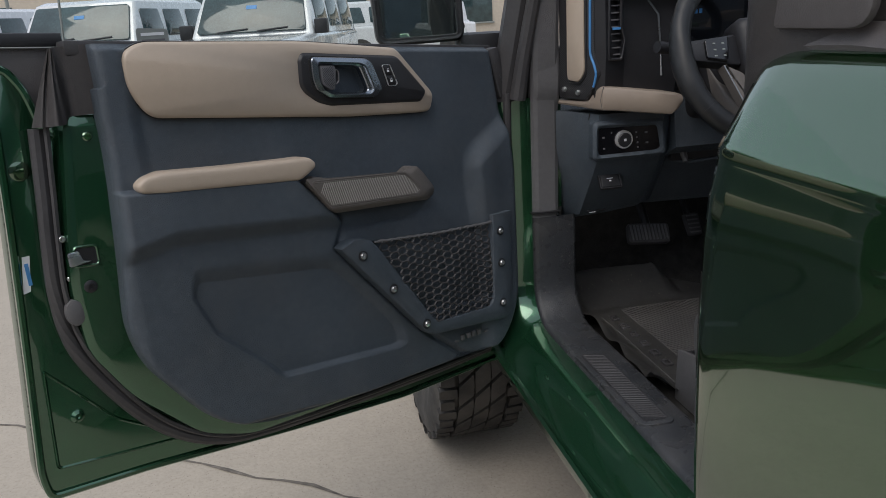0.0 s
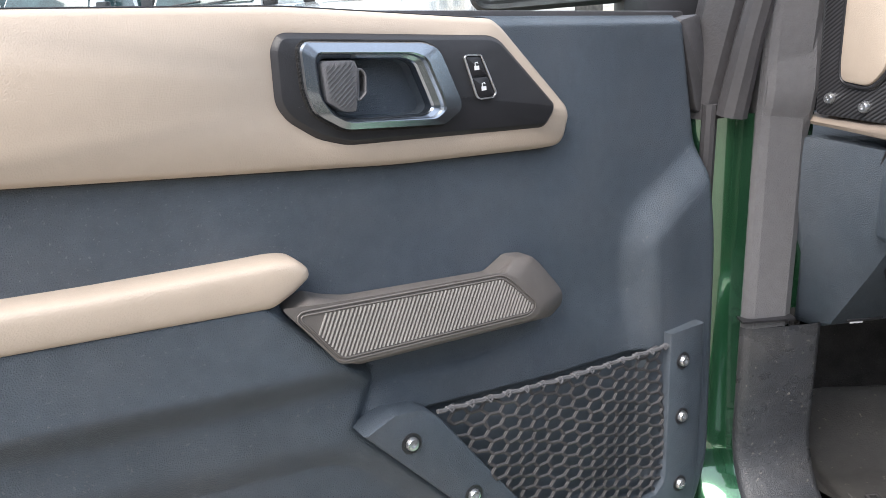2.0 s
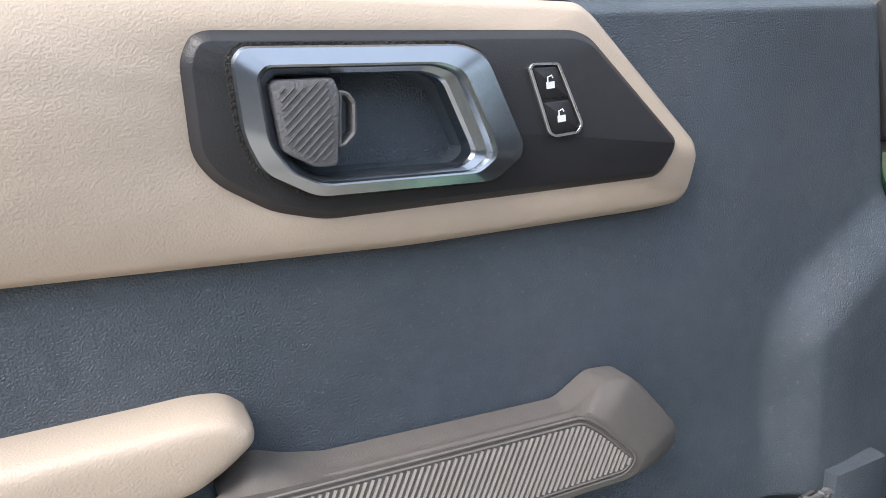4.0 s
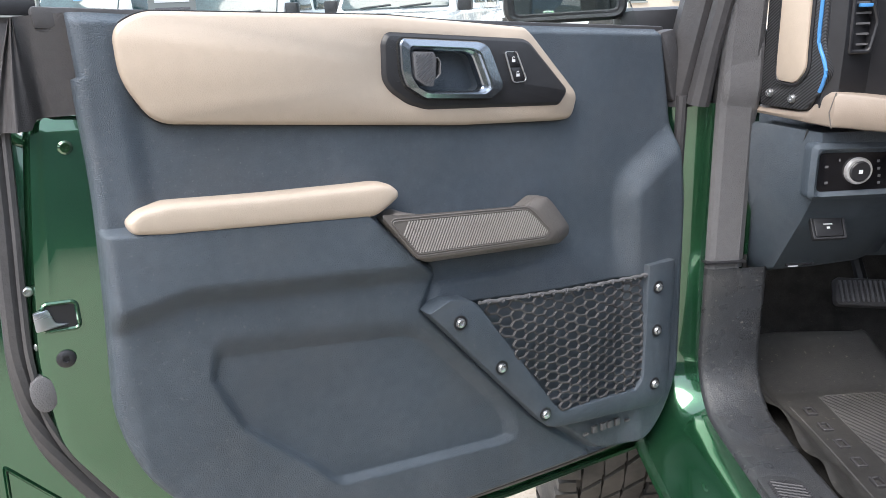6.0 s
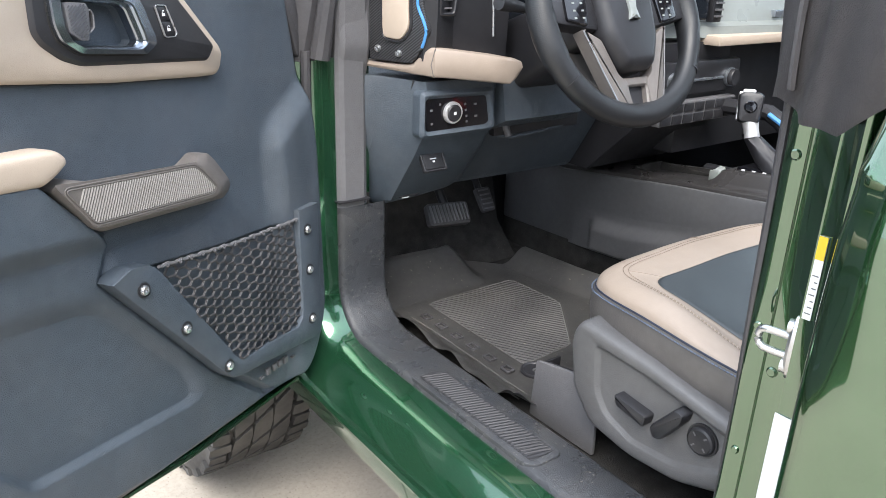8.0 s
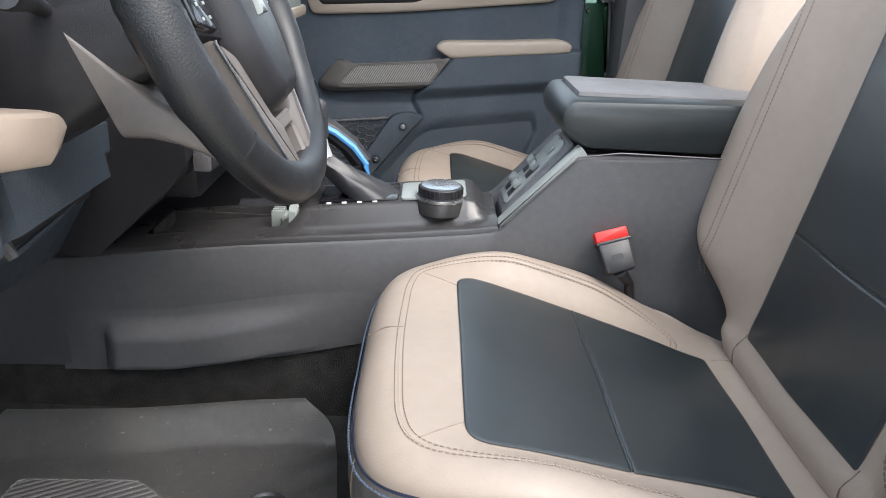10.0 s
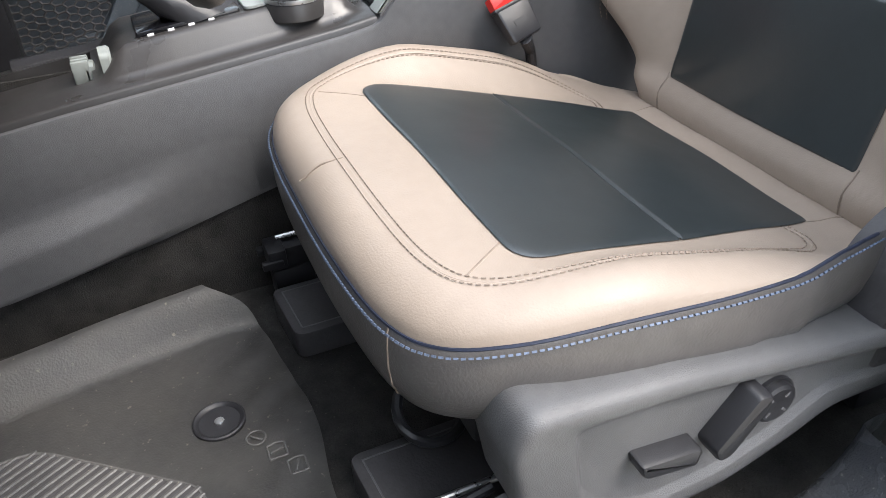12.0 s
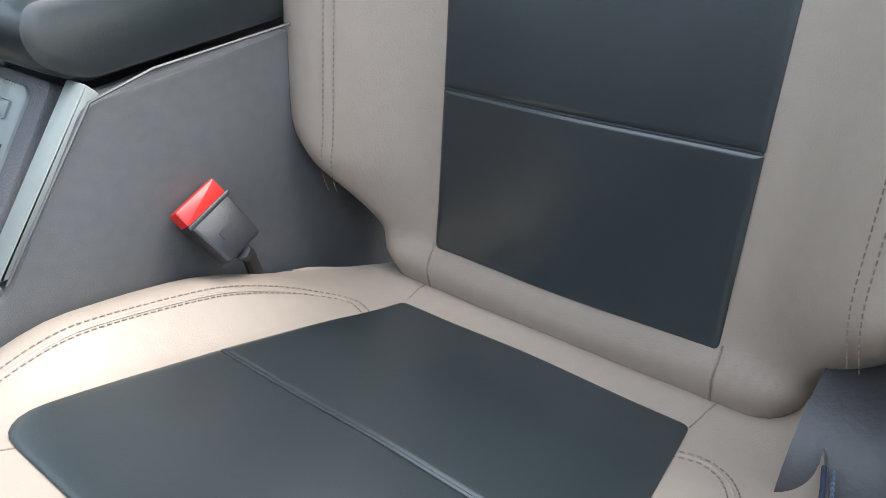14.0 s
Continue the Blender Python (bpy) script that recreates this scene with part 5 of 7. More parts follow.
    part("rear_insert", patch(((XC - 0.196, -0.5325), (XC + 0.196, -0.5325), (XC + 0.164, -0.736), (XC - 0.164, -0.736)), (0.002, 0.002, 0.008, 0.008), cushion_height, 0.0035), HIDE, seat, "black leather insert")
    part("insert_seam", tube([(x, -0.531, cushion_height(x, -0.531) + 0.0008) for x in [XC - 0.194 + 0.0194 * k for k in range(21)]], 0.0022, 6), HIDE, seat, "black seam between the insert panels")

    # backrest: local a across, depth forward, b up the back
    lean = radians(12)
    back = Matrix(((1, 0, 0, 0), (0, math.cos(lean), -math.sin(lean), -0.795), (0, math.sin(lean), math.cos(lean), 0.842), (0, 0, 0, 1)))
    half = [(0.0, -0.130), (0.10, -0.128), (0.205, -0.118), (0.240, -0.060), (0.258, -0.008), (0.281, 0.036), (0.310, 0.076), (0.341, 0.13), (0.348, 0.30), (0.310, 0.45), (0.252, 0.58), (0.137, 0.64), (0.0, 0.65)]
    outline = smooth_loop([(XC + d, h) for d, h in half] + [(XC - d, h) for d, h in half[-2:0:-1]], 144)
    bmid = Vector((XC, 0.26))
    def back_depth(a, h):
        d = abs(a - XC)
        wing = 0.084 * step(0.160, 0.295, d) * step(-0.05, 0.10, h)
        return wing + 0.006 * step(0.15, 0.0, d) + 0.012 * step(0.006, -0.024, h) - 0.020 * step(-0.020, -0.085, h)
    b = bmesh.new()
    loops = []
    for r in (0.04, 0.12, 0.2, 0.28, 0.36, 0.44, 0.5, 0.56, 0.62, 0.67, 0.72, 0.76, 0.80, 0.83, 0.86, 0.885, 0.91, 0.93, 0.948, 0.964, 0.978, 0.99, 1.0):
        loops.append([back @ Vector((q.x, back_depth(q.x, q.y) - 0.05 * max(0, (r - 0.87) / 0.13) ** 2.2, q.y)) for q in (bmid + (p - bmid) * r for p in outline)])
    rim = [bmid + (p - bmid) * 1.0 for p in outline]
    for g, c in ((1.0, -0.06), (0.98, -0.10), (0.92, -0.12)):
        loops.append([back @ Vector((bmid.x + (p.x - bmid.x) * g, c + 0.3 * (back_depth(p.x, p.y) - 0.02), bmid.y + (p.y - bmid.y) * g)) for p in rim])
    loft(b, loops)
    part("backrest", b, SAND, seat, "beige leather backrest", sharp=1.2)
    def back_patch(corners, radii):
        b = patch(corners, radii, lambda a, h: back_depth(a, h) + 0.0010 * math.sin(a * 90 + h * 60) * step(0.05, 0.02, h) * step(-0.0, 0.01, h), 0.005)
        b.transform(back @ Matrix(((1, 0, 0, 0), (0, 0, 1, 0), (0, 1, 0, 0), (0, 0, 0, 1))))
        return b
    part("lower_back_insert", back_patch(((XC - 0.160, 0.0), (XC + 0.160, 0.0), (XC + 0.162, 0.1745), (XC - 0.162, 0.1745)), (0.006, 0.006, 0.001, 0.001)), HIDE, seat, "black leather insert")
    part("upper_back_insert", back_patch(((XC - 0.162, 0.1765), (XC + 0.162, 0.1765), (XC + 0.168, 0.50), (XC - 0.168, 0.50)), (0.001, 0.001, 0.03, 0.03)), HIDE, seat, "black leather insert")
    part("insert_seam", tube([back @ Vector((a, back_depth(a, 0.1755) + 0.0006, 0.1755)) for a in [XC - 0.161 + 0.0161 * k for k in range(21)]], 0.0018, 6), HIDE, seat)
    for sx in (-1, 1):
        for off in (0.0, 0.009):
            line = []
            for k in range(40):
                h = 0.050 + 0.012 * k
                a = XC + sx * (0.256 + off + 0.010 * step(0.12, 0.02, h))
                line.append(back @ Vector((a, back_depth(a, h) + 0.0008, h)))
            part("seam", stitches(line, 0.0040, 0.0024, 0.0006), THREAD, seat)
        line = [back @ Vector((XC + sx * 0.163, back_depth(XC + sx * 0.163, h) + 0.0004, h)) for h in [-0.055 + 0.010 * k for k in range(7)]]
        part("seam", tube(line, 0.0012, 5), THREAD, seat)

    # outer shield with its switches
    sp = side_plane(0.400)
    rim = fillet([(-0.302, 0.839), (-0.286, 0.800), (-0.300, 0.715), (-0.345, 0.662), (-0.430, 0.648), (-0.520, 0.655), (-0.590, 0.680), (-0.635, 0.703), (-0.76, 0.700), (-0.93, 0.705), (-0.95, 0.745), (-0.78, 0.762), (-0.63, 0.790), (-0.45, 0.824)], 0.018, 5)
    well = fillet([(-0.342, 0.812), (-0.345, 0.780), (-0.352, 0.728), (-0.376, 0.695), (-0.432, 0.676), (-0.510, 0.682), (-0.565, 0.702), (-0.622, 0.735), (-0.75, 0.725), (-0.905, 0.722), (-0.91, 0.735), (-0.78, 0.748), (-0.63, 0.772), (-0.45, 0.804)], 0.014, 5)
    b = bmesh.new()
    loops = []
    for o, ins, c, up in ((rim, 0.0, -0.03, 0.002), (rim, 0.0, 0.006, 0.002), (rim, 0.0, 0.026, 0.001), (rim, 0.0015, 0.0345, 0.0), (rim, 0.005, 0.0385, 0.0), (rim, 0.011, 0.040, 0.0), (well, -0.003, 0.040, 0.0), (well, 0.0, 0.0390, 0.0), (well, 0.004, 0.0335, 0.0), (well, 0.007, 0.0325, 0.0)):
        loops.append([sp @ Vector((p[0], c, p[1] + up)) for p in (inset(o, ins) if ins else o)])
    loft(b, loops)
    sh = part("side_shield", b, SHIELD, seat, "grey grained plastic seat shield", sharp=0.8)
    bar = [(-0.400, 0.754), (-0.406, 0.735), (-0.462, 0.725), (-0.466, 0.746)]
    part("slide_switch", flat(fillet(bar, 0.006, 4), 0.030, 0.054, sp, bevel=0.005), BLACK, sh, "black seat switch")
    rec = [(-0.483, 0.722), (-0.475, 0.738), (-0.514, 0.788), (-0.530, 0.784), (-0.527, 0.768), (-0.496, 0.724)]
    part("recline_switch", flat(fillet(rec, 0.005, 4), 0.030, 0.058, sp, bevel=0.005), BLACK, sh, "black recline switch")
    kn = sp @ Matrix.Translation((-0.553, 0.034, 0.750))
    part("lumbar_switch", lathe([(0.025, -0.004), (0.025, 0.002), (0.022, 0.002), (0.0215, 0.008), (0.018, 0.010), (0.0004, 0.008)], kn, 28), BLACK, sh, "round black lumbar switch")
    for q in range(4):
        a = q * math.pi / 2 + math.pi / 4
        part("switch_mark", box(-0.0012, 0.0012, 0.009, 0.0102, 0.010, 0.016, 0, kn @ Matrix.Rotation(a, 4, "Y")), TRIM, sh)
    part("recliner_cover", flat(fillet([(-0.668, 0.730), (-0.690, 0.832), (-0.728, 0.868), (-0.79, 0.878), (-0.90, 0.874), (-0.92, 0.720), (-0.68, 0.700)], 0.025, 5), 0.0, 0.070, side_plane(0.435), bevel=0.016), RUBBER, seat, "dark recliner cover")
    # frame below
    part("seat_pan", box(XC - 0.225, XC + 0.225, -0.78, -0.30, 0.715, 0.765, 0.01), BLACK, seat)
    for x in (0.445, 0.958):
        part("seat_rail", box(x - 0.018, x + 0.018, -0.85, -0.210, 0.628, 0.662, 0.004), BLACK, seat, "black seat rail")
        part("rail_foot", box(x - 0.022, x + 0.022, -0.27, -0.210, 0.572, 0.629, 0.006), BLACK, seat)
        part("rail_foot", box(x - 0.022, x + 0.022, -0.85, -0.78, 0.572, 0.629, 0.006), BLACK, seat)
        part("seat_riser", box(x - 0.012, x + 0.012, -0.74, -0.34, 0.660, 0.72, 0.004), BLACK, seat)
        part("rail_screw_rod", tube([(x + 0.006, -0.225, 0.668), (x + 0.006, -0.34, 0.670)], 0.0038, 10), STEEL, seat, "threaded steel rod")
        part("rail_bracket", box(x - 0.028, x + 0.018, -0.232, -0.206, 0.634, 0.666, 0.004), BLACK, seat)
        part("bracket_ear", box(x - 0.032, x - 0.020, -0.226, -0.196, 0.640, 0.652, 0.003), BLACK, seat)
        part("bracket_ear", box(x + 0.010, x + 0.022, -0.226, -0.196, 0.640, 0.652, 0.003), BLACK, seat)
    part("height_loop", tube([(0.556 + 0.030 * math.cos(k * math.pi / 10), -0.296 + 0.036 * math.sin(k * math.pi / 10), 0.675 + 0.020 * math.cos(k * math.pi / 10)) for k in range(20)], 0.0062, 8, closed=True), BLACK, seat, "black woven pull loop")
    return seat


driver_seat = build_seat("beige and black leather driver's seat with blue stitched edge")
passenger_seat = copy_thing(driver_seat, Matrix.Translation((XC + 0.79, -0.55, 0.57)))
tagged(passenger_seat, "beige and black leather passenger seat beyond the console")

# passenger door, shut: the mirror image of the driver's
far_door = copy_thing(driver_door, Matrix(((0, -1, 0, 1.83), (-1, 0, 0, 0.20), (0, 0, 1, 0), (0, 0, 0, 1))))
far_door.name = "passenger_door"
tagged(far_door, "shut passenger door, dark panel and beige trim")

# ---- floor of the cabin ----


MAT_FAR = ((-0.19, 0.926), (-0.13, 0.925), (0.0, 0.910), (0.165, 0.876), (0.24, 0.868), (0.31, 0.862), (0.46, 0.850))
MAT_FRONT = ((0.34, 0.400), (0.40, 0.438), (0.47, 0.446), (0.60, 0.434), (0.64, 0.430), (0.69, 0.440), (0.74, 0.440), (0.79, 0.408), (0.86, 0.366), (0.91, 0.350))


def mat_height(x, y):
    far = ease_at(MAT_FAR, y)
    z = 0.598 + 0.050 * step(far - 0.060, far - 0.004, x)
    z += 0.071 * step(0.300, 0.432, y) * step(0.715, 0.645, x) + 0.012 * step(0.34, 0.44, y) * step(0.66, 0.72, x)
    z += 0.022 * step(0.400, 0.360, x) * step(0.02, 0.20, y)
    return z + 0.002 * math.sin(x * 17 + 1) * math.sin(y * 14)


def build_floor_mat():
    m = thing("floor_mat", (0.62, 0.12, 0.57), "dusty dark rubber floor mat with a ribbed heel pad", "floor mat")
    def surf(s, t):
        look_x = 0.345 + 0.56 * s
        back = -0.188 + 0.006 * math.sin(look_x * 26) + 0.040 * step(0.72, 0.925, look_x) ** 2 + 0.045 * step(0.850, 0.905, look_x) ** 2
        front = line_at(MAT_FRONT, look_x)
        y = back + (front - back) * t
        near = 0.350 + 0.006 * step(0.05, 0.20, y) - 0.010 * step(-0.10, -0.19, y) + 0.003 * math.sin(y * 47)
        x = near + (ease_at(MAT_FAR, y) - near) * s
        curl = step(0.055, 0.0, x - near) * step(0.26, 0.12, y) * (0.020 + 0.007 * math.sin(y * 31 + 1.2) + 0.004 * math.sin(y * 67))
        corner = 0.020 * step(0.09, 0.0, x - near) * step(-0.12, -0.19, y)
        return Vector((x, y, mat_height(x, y) + curl + corner + 0.0015 * math.sin(x * 90 + y * 60) * step(-0.05, -0.15, y)))
    b = sheet(surf, 96, 100)
    bmesh.ops.solidify(b, geom=b.faces[:], thickness=0.006)
    sheet_ob = part("mat_sheet", b, MAT, m, "dusty black rubber sheet", sharp=1.0)
    # ribs of the heel pad, slanting
    pad = [Vector(p) for p in ((0.484, 0.285), (0.754, 0.290), (0.757, 0.110), (0.625, -0.054), (0.482, -0.061))]
    run, across = Vector((0.50, -0.866)), Vector((0.866, 0.50))
    for k in range(-20, 70):
        off = k * 0.0108
        hits = []
        for i in range(len(pad)):
            a, c = pad[i], pad[(i + 1) % len(pad)]
            da, dc = (a - Vector((0.5, 0.1))).dot(across) - off + 0.15, (c - Vector((0.5, 0.1))).dot(across) - off + 0.15
            if (da < 0) != (dc < 0):
                hits.append(a.lerp(c, da / (da - dc)))
        if len(hits) == 2 and (hits[0] - hits[1]).length > 0.015:
            a, c = hits
            pts = [a.lerp(c, q / 8) for q in range(9)]
            part("rib", tube([(p.x, p.y, mat_height(p.x, p.y) + 0.0012) for p in pts], 0.0034, 6, squash=0.45), MAT, sheet_ob)
    # pad floor in a darker rubber, so groove shade is in the colour
    edge = fillet([tuple(p) for p in pad], 0.02, 4)
    mid = sum((Vector(p) for p in edge), Vector((0, 0))) / len(edge)
    b = bmesh.new()
    loft(b, [[Vector((q.x, q.y, mat_height(q.x, q.y) + 0.0009)) for q in (mid + (Vector(p) - mid) * r for p in edge)] for r in (1.0, 0.8, 0.6, 0.4, 0.2, 0.05)], caps="last")
    part("heel_field", b, RUBBER, sheet_ob, "heel pad floor, darkened for the shade between its ribs")
    part("pad_border", tube([(p[0], p[1], mat_height(p[0], p[1]) + 0.0004) for p in edge], 0.0022, 5, closed=True), MAT, sheet_ob)
    # raised marks along the sill side: plain bars
    for k in range(6):
        y = 0.228 - 0.057 * k
        o = fillet([(0.428, y - 0.014), (0.449, y - 0.014), (0.449, y + 0.014), (0.428, y + 0.014)], 0.004, 3)
        part("raised_bar", ring(o, inset(o, 0.005), -0.002, 0.0035, top_plane(0.600), bevel=0.0008), RUBBER, sheet_ob)
    for x, lo, hi in ((0.386, -0.15, 0.00), (0.386, 0.03, 0.19), (0.410, -0.15, 0.25)):
        part("moulded_line", tube([(x, lo + (hi - lo) * q / 8, mat_height(x, lo + (hi - lo) * q / 8) + 0.0008) for q in range(9)], 0.0016, 5), MAT, sheet_ob)
    for x, y in ((0.714, -0.088), (0.485, -0.091)):
        c = Matrix.Translation((x, y, mat_height(x, y))) @ Matrix.Rotation(radians(90), 4, "X")
        eye = part("mat_fixing", lathe([(0.031, -0.004), (0.031, 0.004), (0.029, 0.005), (0.026, 0.004), (0.024, 0.0015), (0.0004, 0.0015)], c, 32), BLACK, m, "round black mat fixing")
        part("stud", lathe([(0.0062, 0.0), (0.0058, 0.003), (0.0004, 0.004)], c, 12), STEEL, eye)
    for k, (x, y) in enumerate(((0.668, -0.122), (0.640, -0.140), (0.610, -0.156))):
        o = [(x + 0.012 * math.cos(q), y + 0.012 * math.sin(q)) for q in [2 * math.pi * n / 20 for n in range(20)]] if k == 0 else fillet([(x - 0.012, y - 0.011), (x + 0.010, y - 0.011), (x + 0.013, y), (x + 0.010, y + 0.011), (x - 0.012, y + 0.011)], 0.002, 3)
        part("raised_mark", ring(o, inset(o, 0.0022), -0.002, 0.0028, top_plane(0.5985), bevel=0.0006), MAT, sheet_ob)
        part("raised_mark", box(-0.008, 0.008, -0.0012, 0.0012, 0.597, 0.6010, 0.0004, Matrix.Translation((x, y, 0)) @ Matrix.Rotation(0.8 + k, 4, "Z")), MAT, sheet_ob)


build_floor_mat()


def build_under_seat():
    c = thing("floor_vent_cover", (0.860, -0.28, 0.575), "flat black plastic vent cover under the seat", "vent cover", "vent covers")
    out = fillet([(0.803, -0.206), (0.918, -0.198), (0.918, -0.360), (0.803, -0.360)], 0.016, 4)
    part("cover", flat(out, -0.03, 0.010, top_plane(0.605), bevel=0.004), RUBBER, c)
    part("cover_line", ring(inset(out, 0.012), inset(out, 0.014), 0.009, 0.0108, top_plane(0.605), bevel=0.0003), TRIM, c)
    copy_thing(c, Matrix.Translation((0.527, -0.288, 0.575)))
    r = thing("rail_cover", (0.37, -0.27, 0.57), "grey plastic cover at the foot of the seat rail", "rail cover")
    part("side_plate", flat(fillet([(-0.172, 0.574), (-0.180, 0.694), (-0.21, 0.700), (-0.330, 0.722), (-0.335, 0.574)], 0.006, 3), 0.0, 0.006, side_plane(0.400), bevel=0.002), TRIM, r)
    part("end_plate", box(0.400, 0.452, -0.188, -0.182, 0.574, 0.688, 0.002), BLACK, r)
    part("rod", tube([(0.415, -0.195, 0.686), (0.420, -0.30, 0.702)], 0.005, 8), BLACK, r)


build_under_seat()


def build_pedals():
    m = Matrix.Translation((0.612, 0.395, 0.772)) @ Matrix.Rotation(radians(-38), 4, "X") @ Matrix.Rotation(radians(4), 4, "Y")
    p = thing("brake_pedal", (0.60, 0.42, 0.77), "wide black ribbed brake pedal", "pedal")
    out = fillet([(-0.066, -0.030), (0.060, -0.034), (0.066, 0.026), (-0.060, 0.030)], 0.012, 4)
    pad = part("pedal_pad", flat(out, 0.0, 0.016, m @ back_plane(0), bevel=0.004), RUBBER, p, "ribbed rubber pad")
    for k in range(11):
        x = -0.052 + 0.0104 * k
        part("rib", box(x - 0.0026, x + 0.0026, -0.0195, -0.015, -0.024, 0.022, 0.001, m), TRIM, pad)
    part("pedal_arm", tube([m @ Vector((0.01, 0.005, 0.0)), (0.615, 0.46, 0.86), (0.62, 0.50, 1.02)], 0.012, 8), BLACK, p)
    m = Matrix.Translation((0.792, 0.462, 0.762)) @ Matrix.Rotation(radians(-35), 4, "X")
    a = thing("accelerator_pedal", (0.775, 0.44, 0.70), "narrow black ribbed accelerator pedal", "pedal")
    pad = part("pedal_pad", flat(fillet([(-0.022, -0.034), (0.022, -0.034), (0.025, 0.034), (-0.025, 0.034)], 0.008, 4), 0.0, 0.012, m @ back_plane(0), bevel=0.003), RUBBER, a)
    for k in range(5):
        z = -0.026 + 0.013 * k
        part("rib", box(-0.017, 0.017, -0.0150, -0.0115, z - 0.002, z + 0.002, 0.001, m), TRIM, pad)
    part("pedal_arm", tube([m @ Vector((0, 0.004, 0.0)), (0.770, 0.52, 0.88)], 0.010, 8), BLACK, a)
    k = thing("footwell_lining", (0.6, 0.5, 0.6), "black carpet lining of the footwell", "carpet")
    b = bmesh.new()
    loft(b, [[Vector((x, 0.455, 0.572)), Vector((x, 0.545, 0.66)), Vector((x, 0.60, 0.86)), Vector((x, 0.615, 0.86)), Vector((x, 0.615, 0.572))] for x in (0.29, 0.60, 0.92)])
    part("toe_board", b, CARPET, k)
    part("side_lining", box(0.292, 0.300, 0.255, 0.61, 0.575, 0.92, 0.002), CARPET, k)


build_pedals()

# ---- the dashboard ----


def build_dash():
    d = thing("dashboard", (0.9, 0.25, 0.88), "charcoal dashboard with beige pads, vents and switches", "dashboard")
    # knee panel: sections across the car
    b = bmesh.new()
    loops = []
    for x, dy, zb in ((0.268, 0.150, 0.900), (0.300, 0.115, 0.890), (0.326, 0.030, 0.888), (0.340, 0.004, 0.888), (0.42, 0.0, 0.892), (0.50, 0.0, 0.900), (0.525, 0.020, 0.905), (0.545, 0.050, 0.900), (0.70, 0.060, 0.896), (0.90, 0.05, 0.893)):
        top = 1.165 if x < 0.53 else 1.11
        loops.append([Vector((x, 0.112 + dy, top)), Vector((x, 0.108 + dy, 1.145)) if x < 0.53 else Vector((x, 0.112 + dy, 1.10)), Vector((x, 0.112 + dy, 1.068)), Vector((x, 0.150 + dy * 0.9, 1.01)), Vector((x, 0.232 + dy * 0.5, zb + 0.012)), Vector((x, 0.252 + dy * 0.4, zb)), Vector((x, 0.42, zb + 0.01)), Vector((x, 0.42, top))])
    loft(b, loops)
    knee = part("knee_panel", b, PANEL, d, "charcoal knee panel", sharp=0.45)
    # headlamp switch panel in a raised surround
    face = back_plane(0.112)
    out = fillet([(0.322, 1.150), (0.500, 1.147), (0.510, 1.066), (0.497, 1.058), (0.322, 1.058)], 0.014, 5)
    inn = fillet([(0.336, 1.134), (0.482, 1.131), (0.492, 1.078), (0.482, 1.073), (0.336, 1.072)], 0.008, 5)
    sw = part("switch_surround", ring(out, inn, -0.02, 0.010, face, bevel=0.007), PANEL, knee)
    part("switch_panel", flat(inn, -0.02, 0.004, face, bevel=0), GLOSS, sw, "glossy black lamp switch panel")
    kn = face @ Matrix.Translation((0.398, 0.004, 1.104))
    part("lamp_knob_ring", lathe([(0.0215, 0.0), (0.0215, 0.005), (0.0200, 0.008), (0.0165, 0.008), (0.0165, 0.002)], kn, 32), BRIGHT, sw, "chrome knob ring")
    part("lamp_knob", lathe([(0.0165, 0.0), (0.0165, 0.009), (0.0145, 0.011), (0.0004, 0.0105)], kn, 28), BLACK, sw, "black rotary lamp knob")
    part("knob_mark", box(-0.003, 0.003, 0.0104, 0.0112, -0.003, 0.003, 0, kn), PAPER, sw)
    for x, z, w in ((0.348, 1.112, 0.008), (0.350, 1.086, 0.007), (0.368, 1.122, 0.004), (0.430, 1.118, 0.006), (0.432, 1.106, 0.006), (0.434, 1.094, 0.006), (0.435, 1.083, 0.006), (0.455, 1.116, 0.010), (0.458, 1.092, 0.010)):
        part("switch_mark", box(x - w / 3, x + w / 3, -0.0052, -0.0040, z - 0.0020, z + 0.0020, 0, Matrix.Translation((0, 0.112, 0))), TRIM, sw)
    # fuse flap and bonnet release on the sloping face
    slope = Matrix.Translation((0.379, 0.1490, 1.012)) @ Matrix.Rotation(radians(-33), 4, "X")
    fl = part("small_hatch", ring(fillet([(-0.026, -0.034), (0.030, -0.034), (0.032, 0.034), (-0.026, 0.034)], 0.004, 3), fillet([(-0.022, -0.030), (0.026, -0.030), (0.028, 0.030), (-0.022, 0.030)], 0.003, 3), -0.006, 0.003, slope @ back_plane(0), bevel=0.001), BLACK, knee, "small black hatch")
    part("hatch_lid", flat(fillet([(-0.021, -0.029), (0.025, -0.029), (0.026, 0.004), (-0.021, 0.004)], 0.003, 3), -0.006, 0.002, slope @ back_plane(0), bevel=0.001), BLACK, fl)
    part("printed_bar", box(-0.006, 0.009, -0.003, -0.002, -0.009, -0.0072, 0, slope), PAPER, fl)
    part("printed_bar", box(-0.001, 0.004, -0.003, -0.002, -0.016, -0.0125, 0, slope), PAPER, fl)
    part("hatch_grip", box(-0.012, 0.016, -0.004, 0.004, 0.004, 0.012, 0.002, slope), TRIM, fl)
    rel = part("bonnet_release", flat(fillet([(-0.026, -0.012), (0.026, -0.012), (0.030, 0.014), (-0.022, 0.014)], 0.004, 3), 0.0, 0.006, Matrix.Translation((0.385, 0.238, 0.912)) @ Matrix.Rotation(radians(-33), 4, "X") @ back_plane(0), bevel=0.002), BLACK, knee, "black bonnet release tab")
    part("car_mark", box(0.365, 0.383, 0.2290, 0.2300, 0.9010, 0.9070, 0), PAPER, rel)
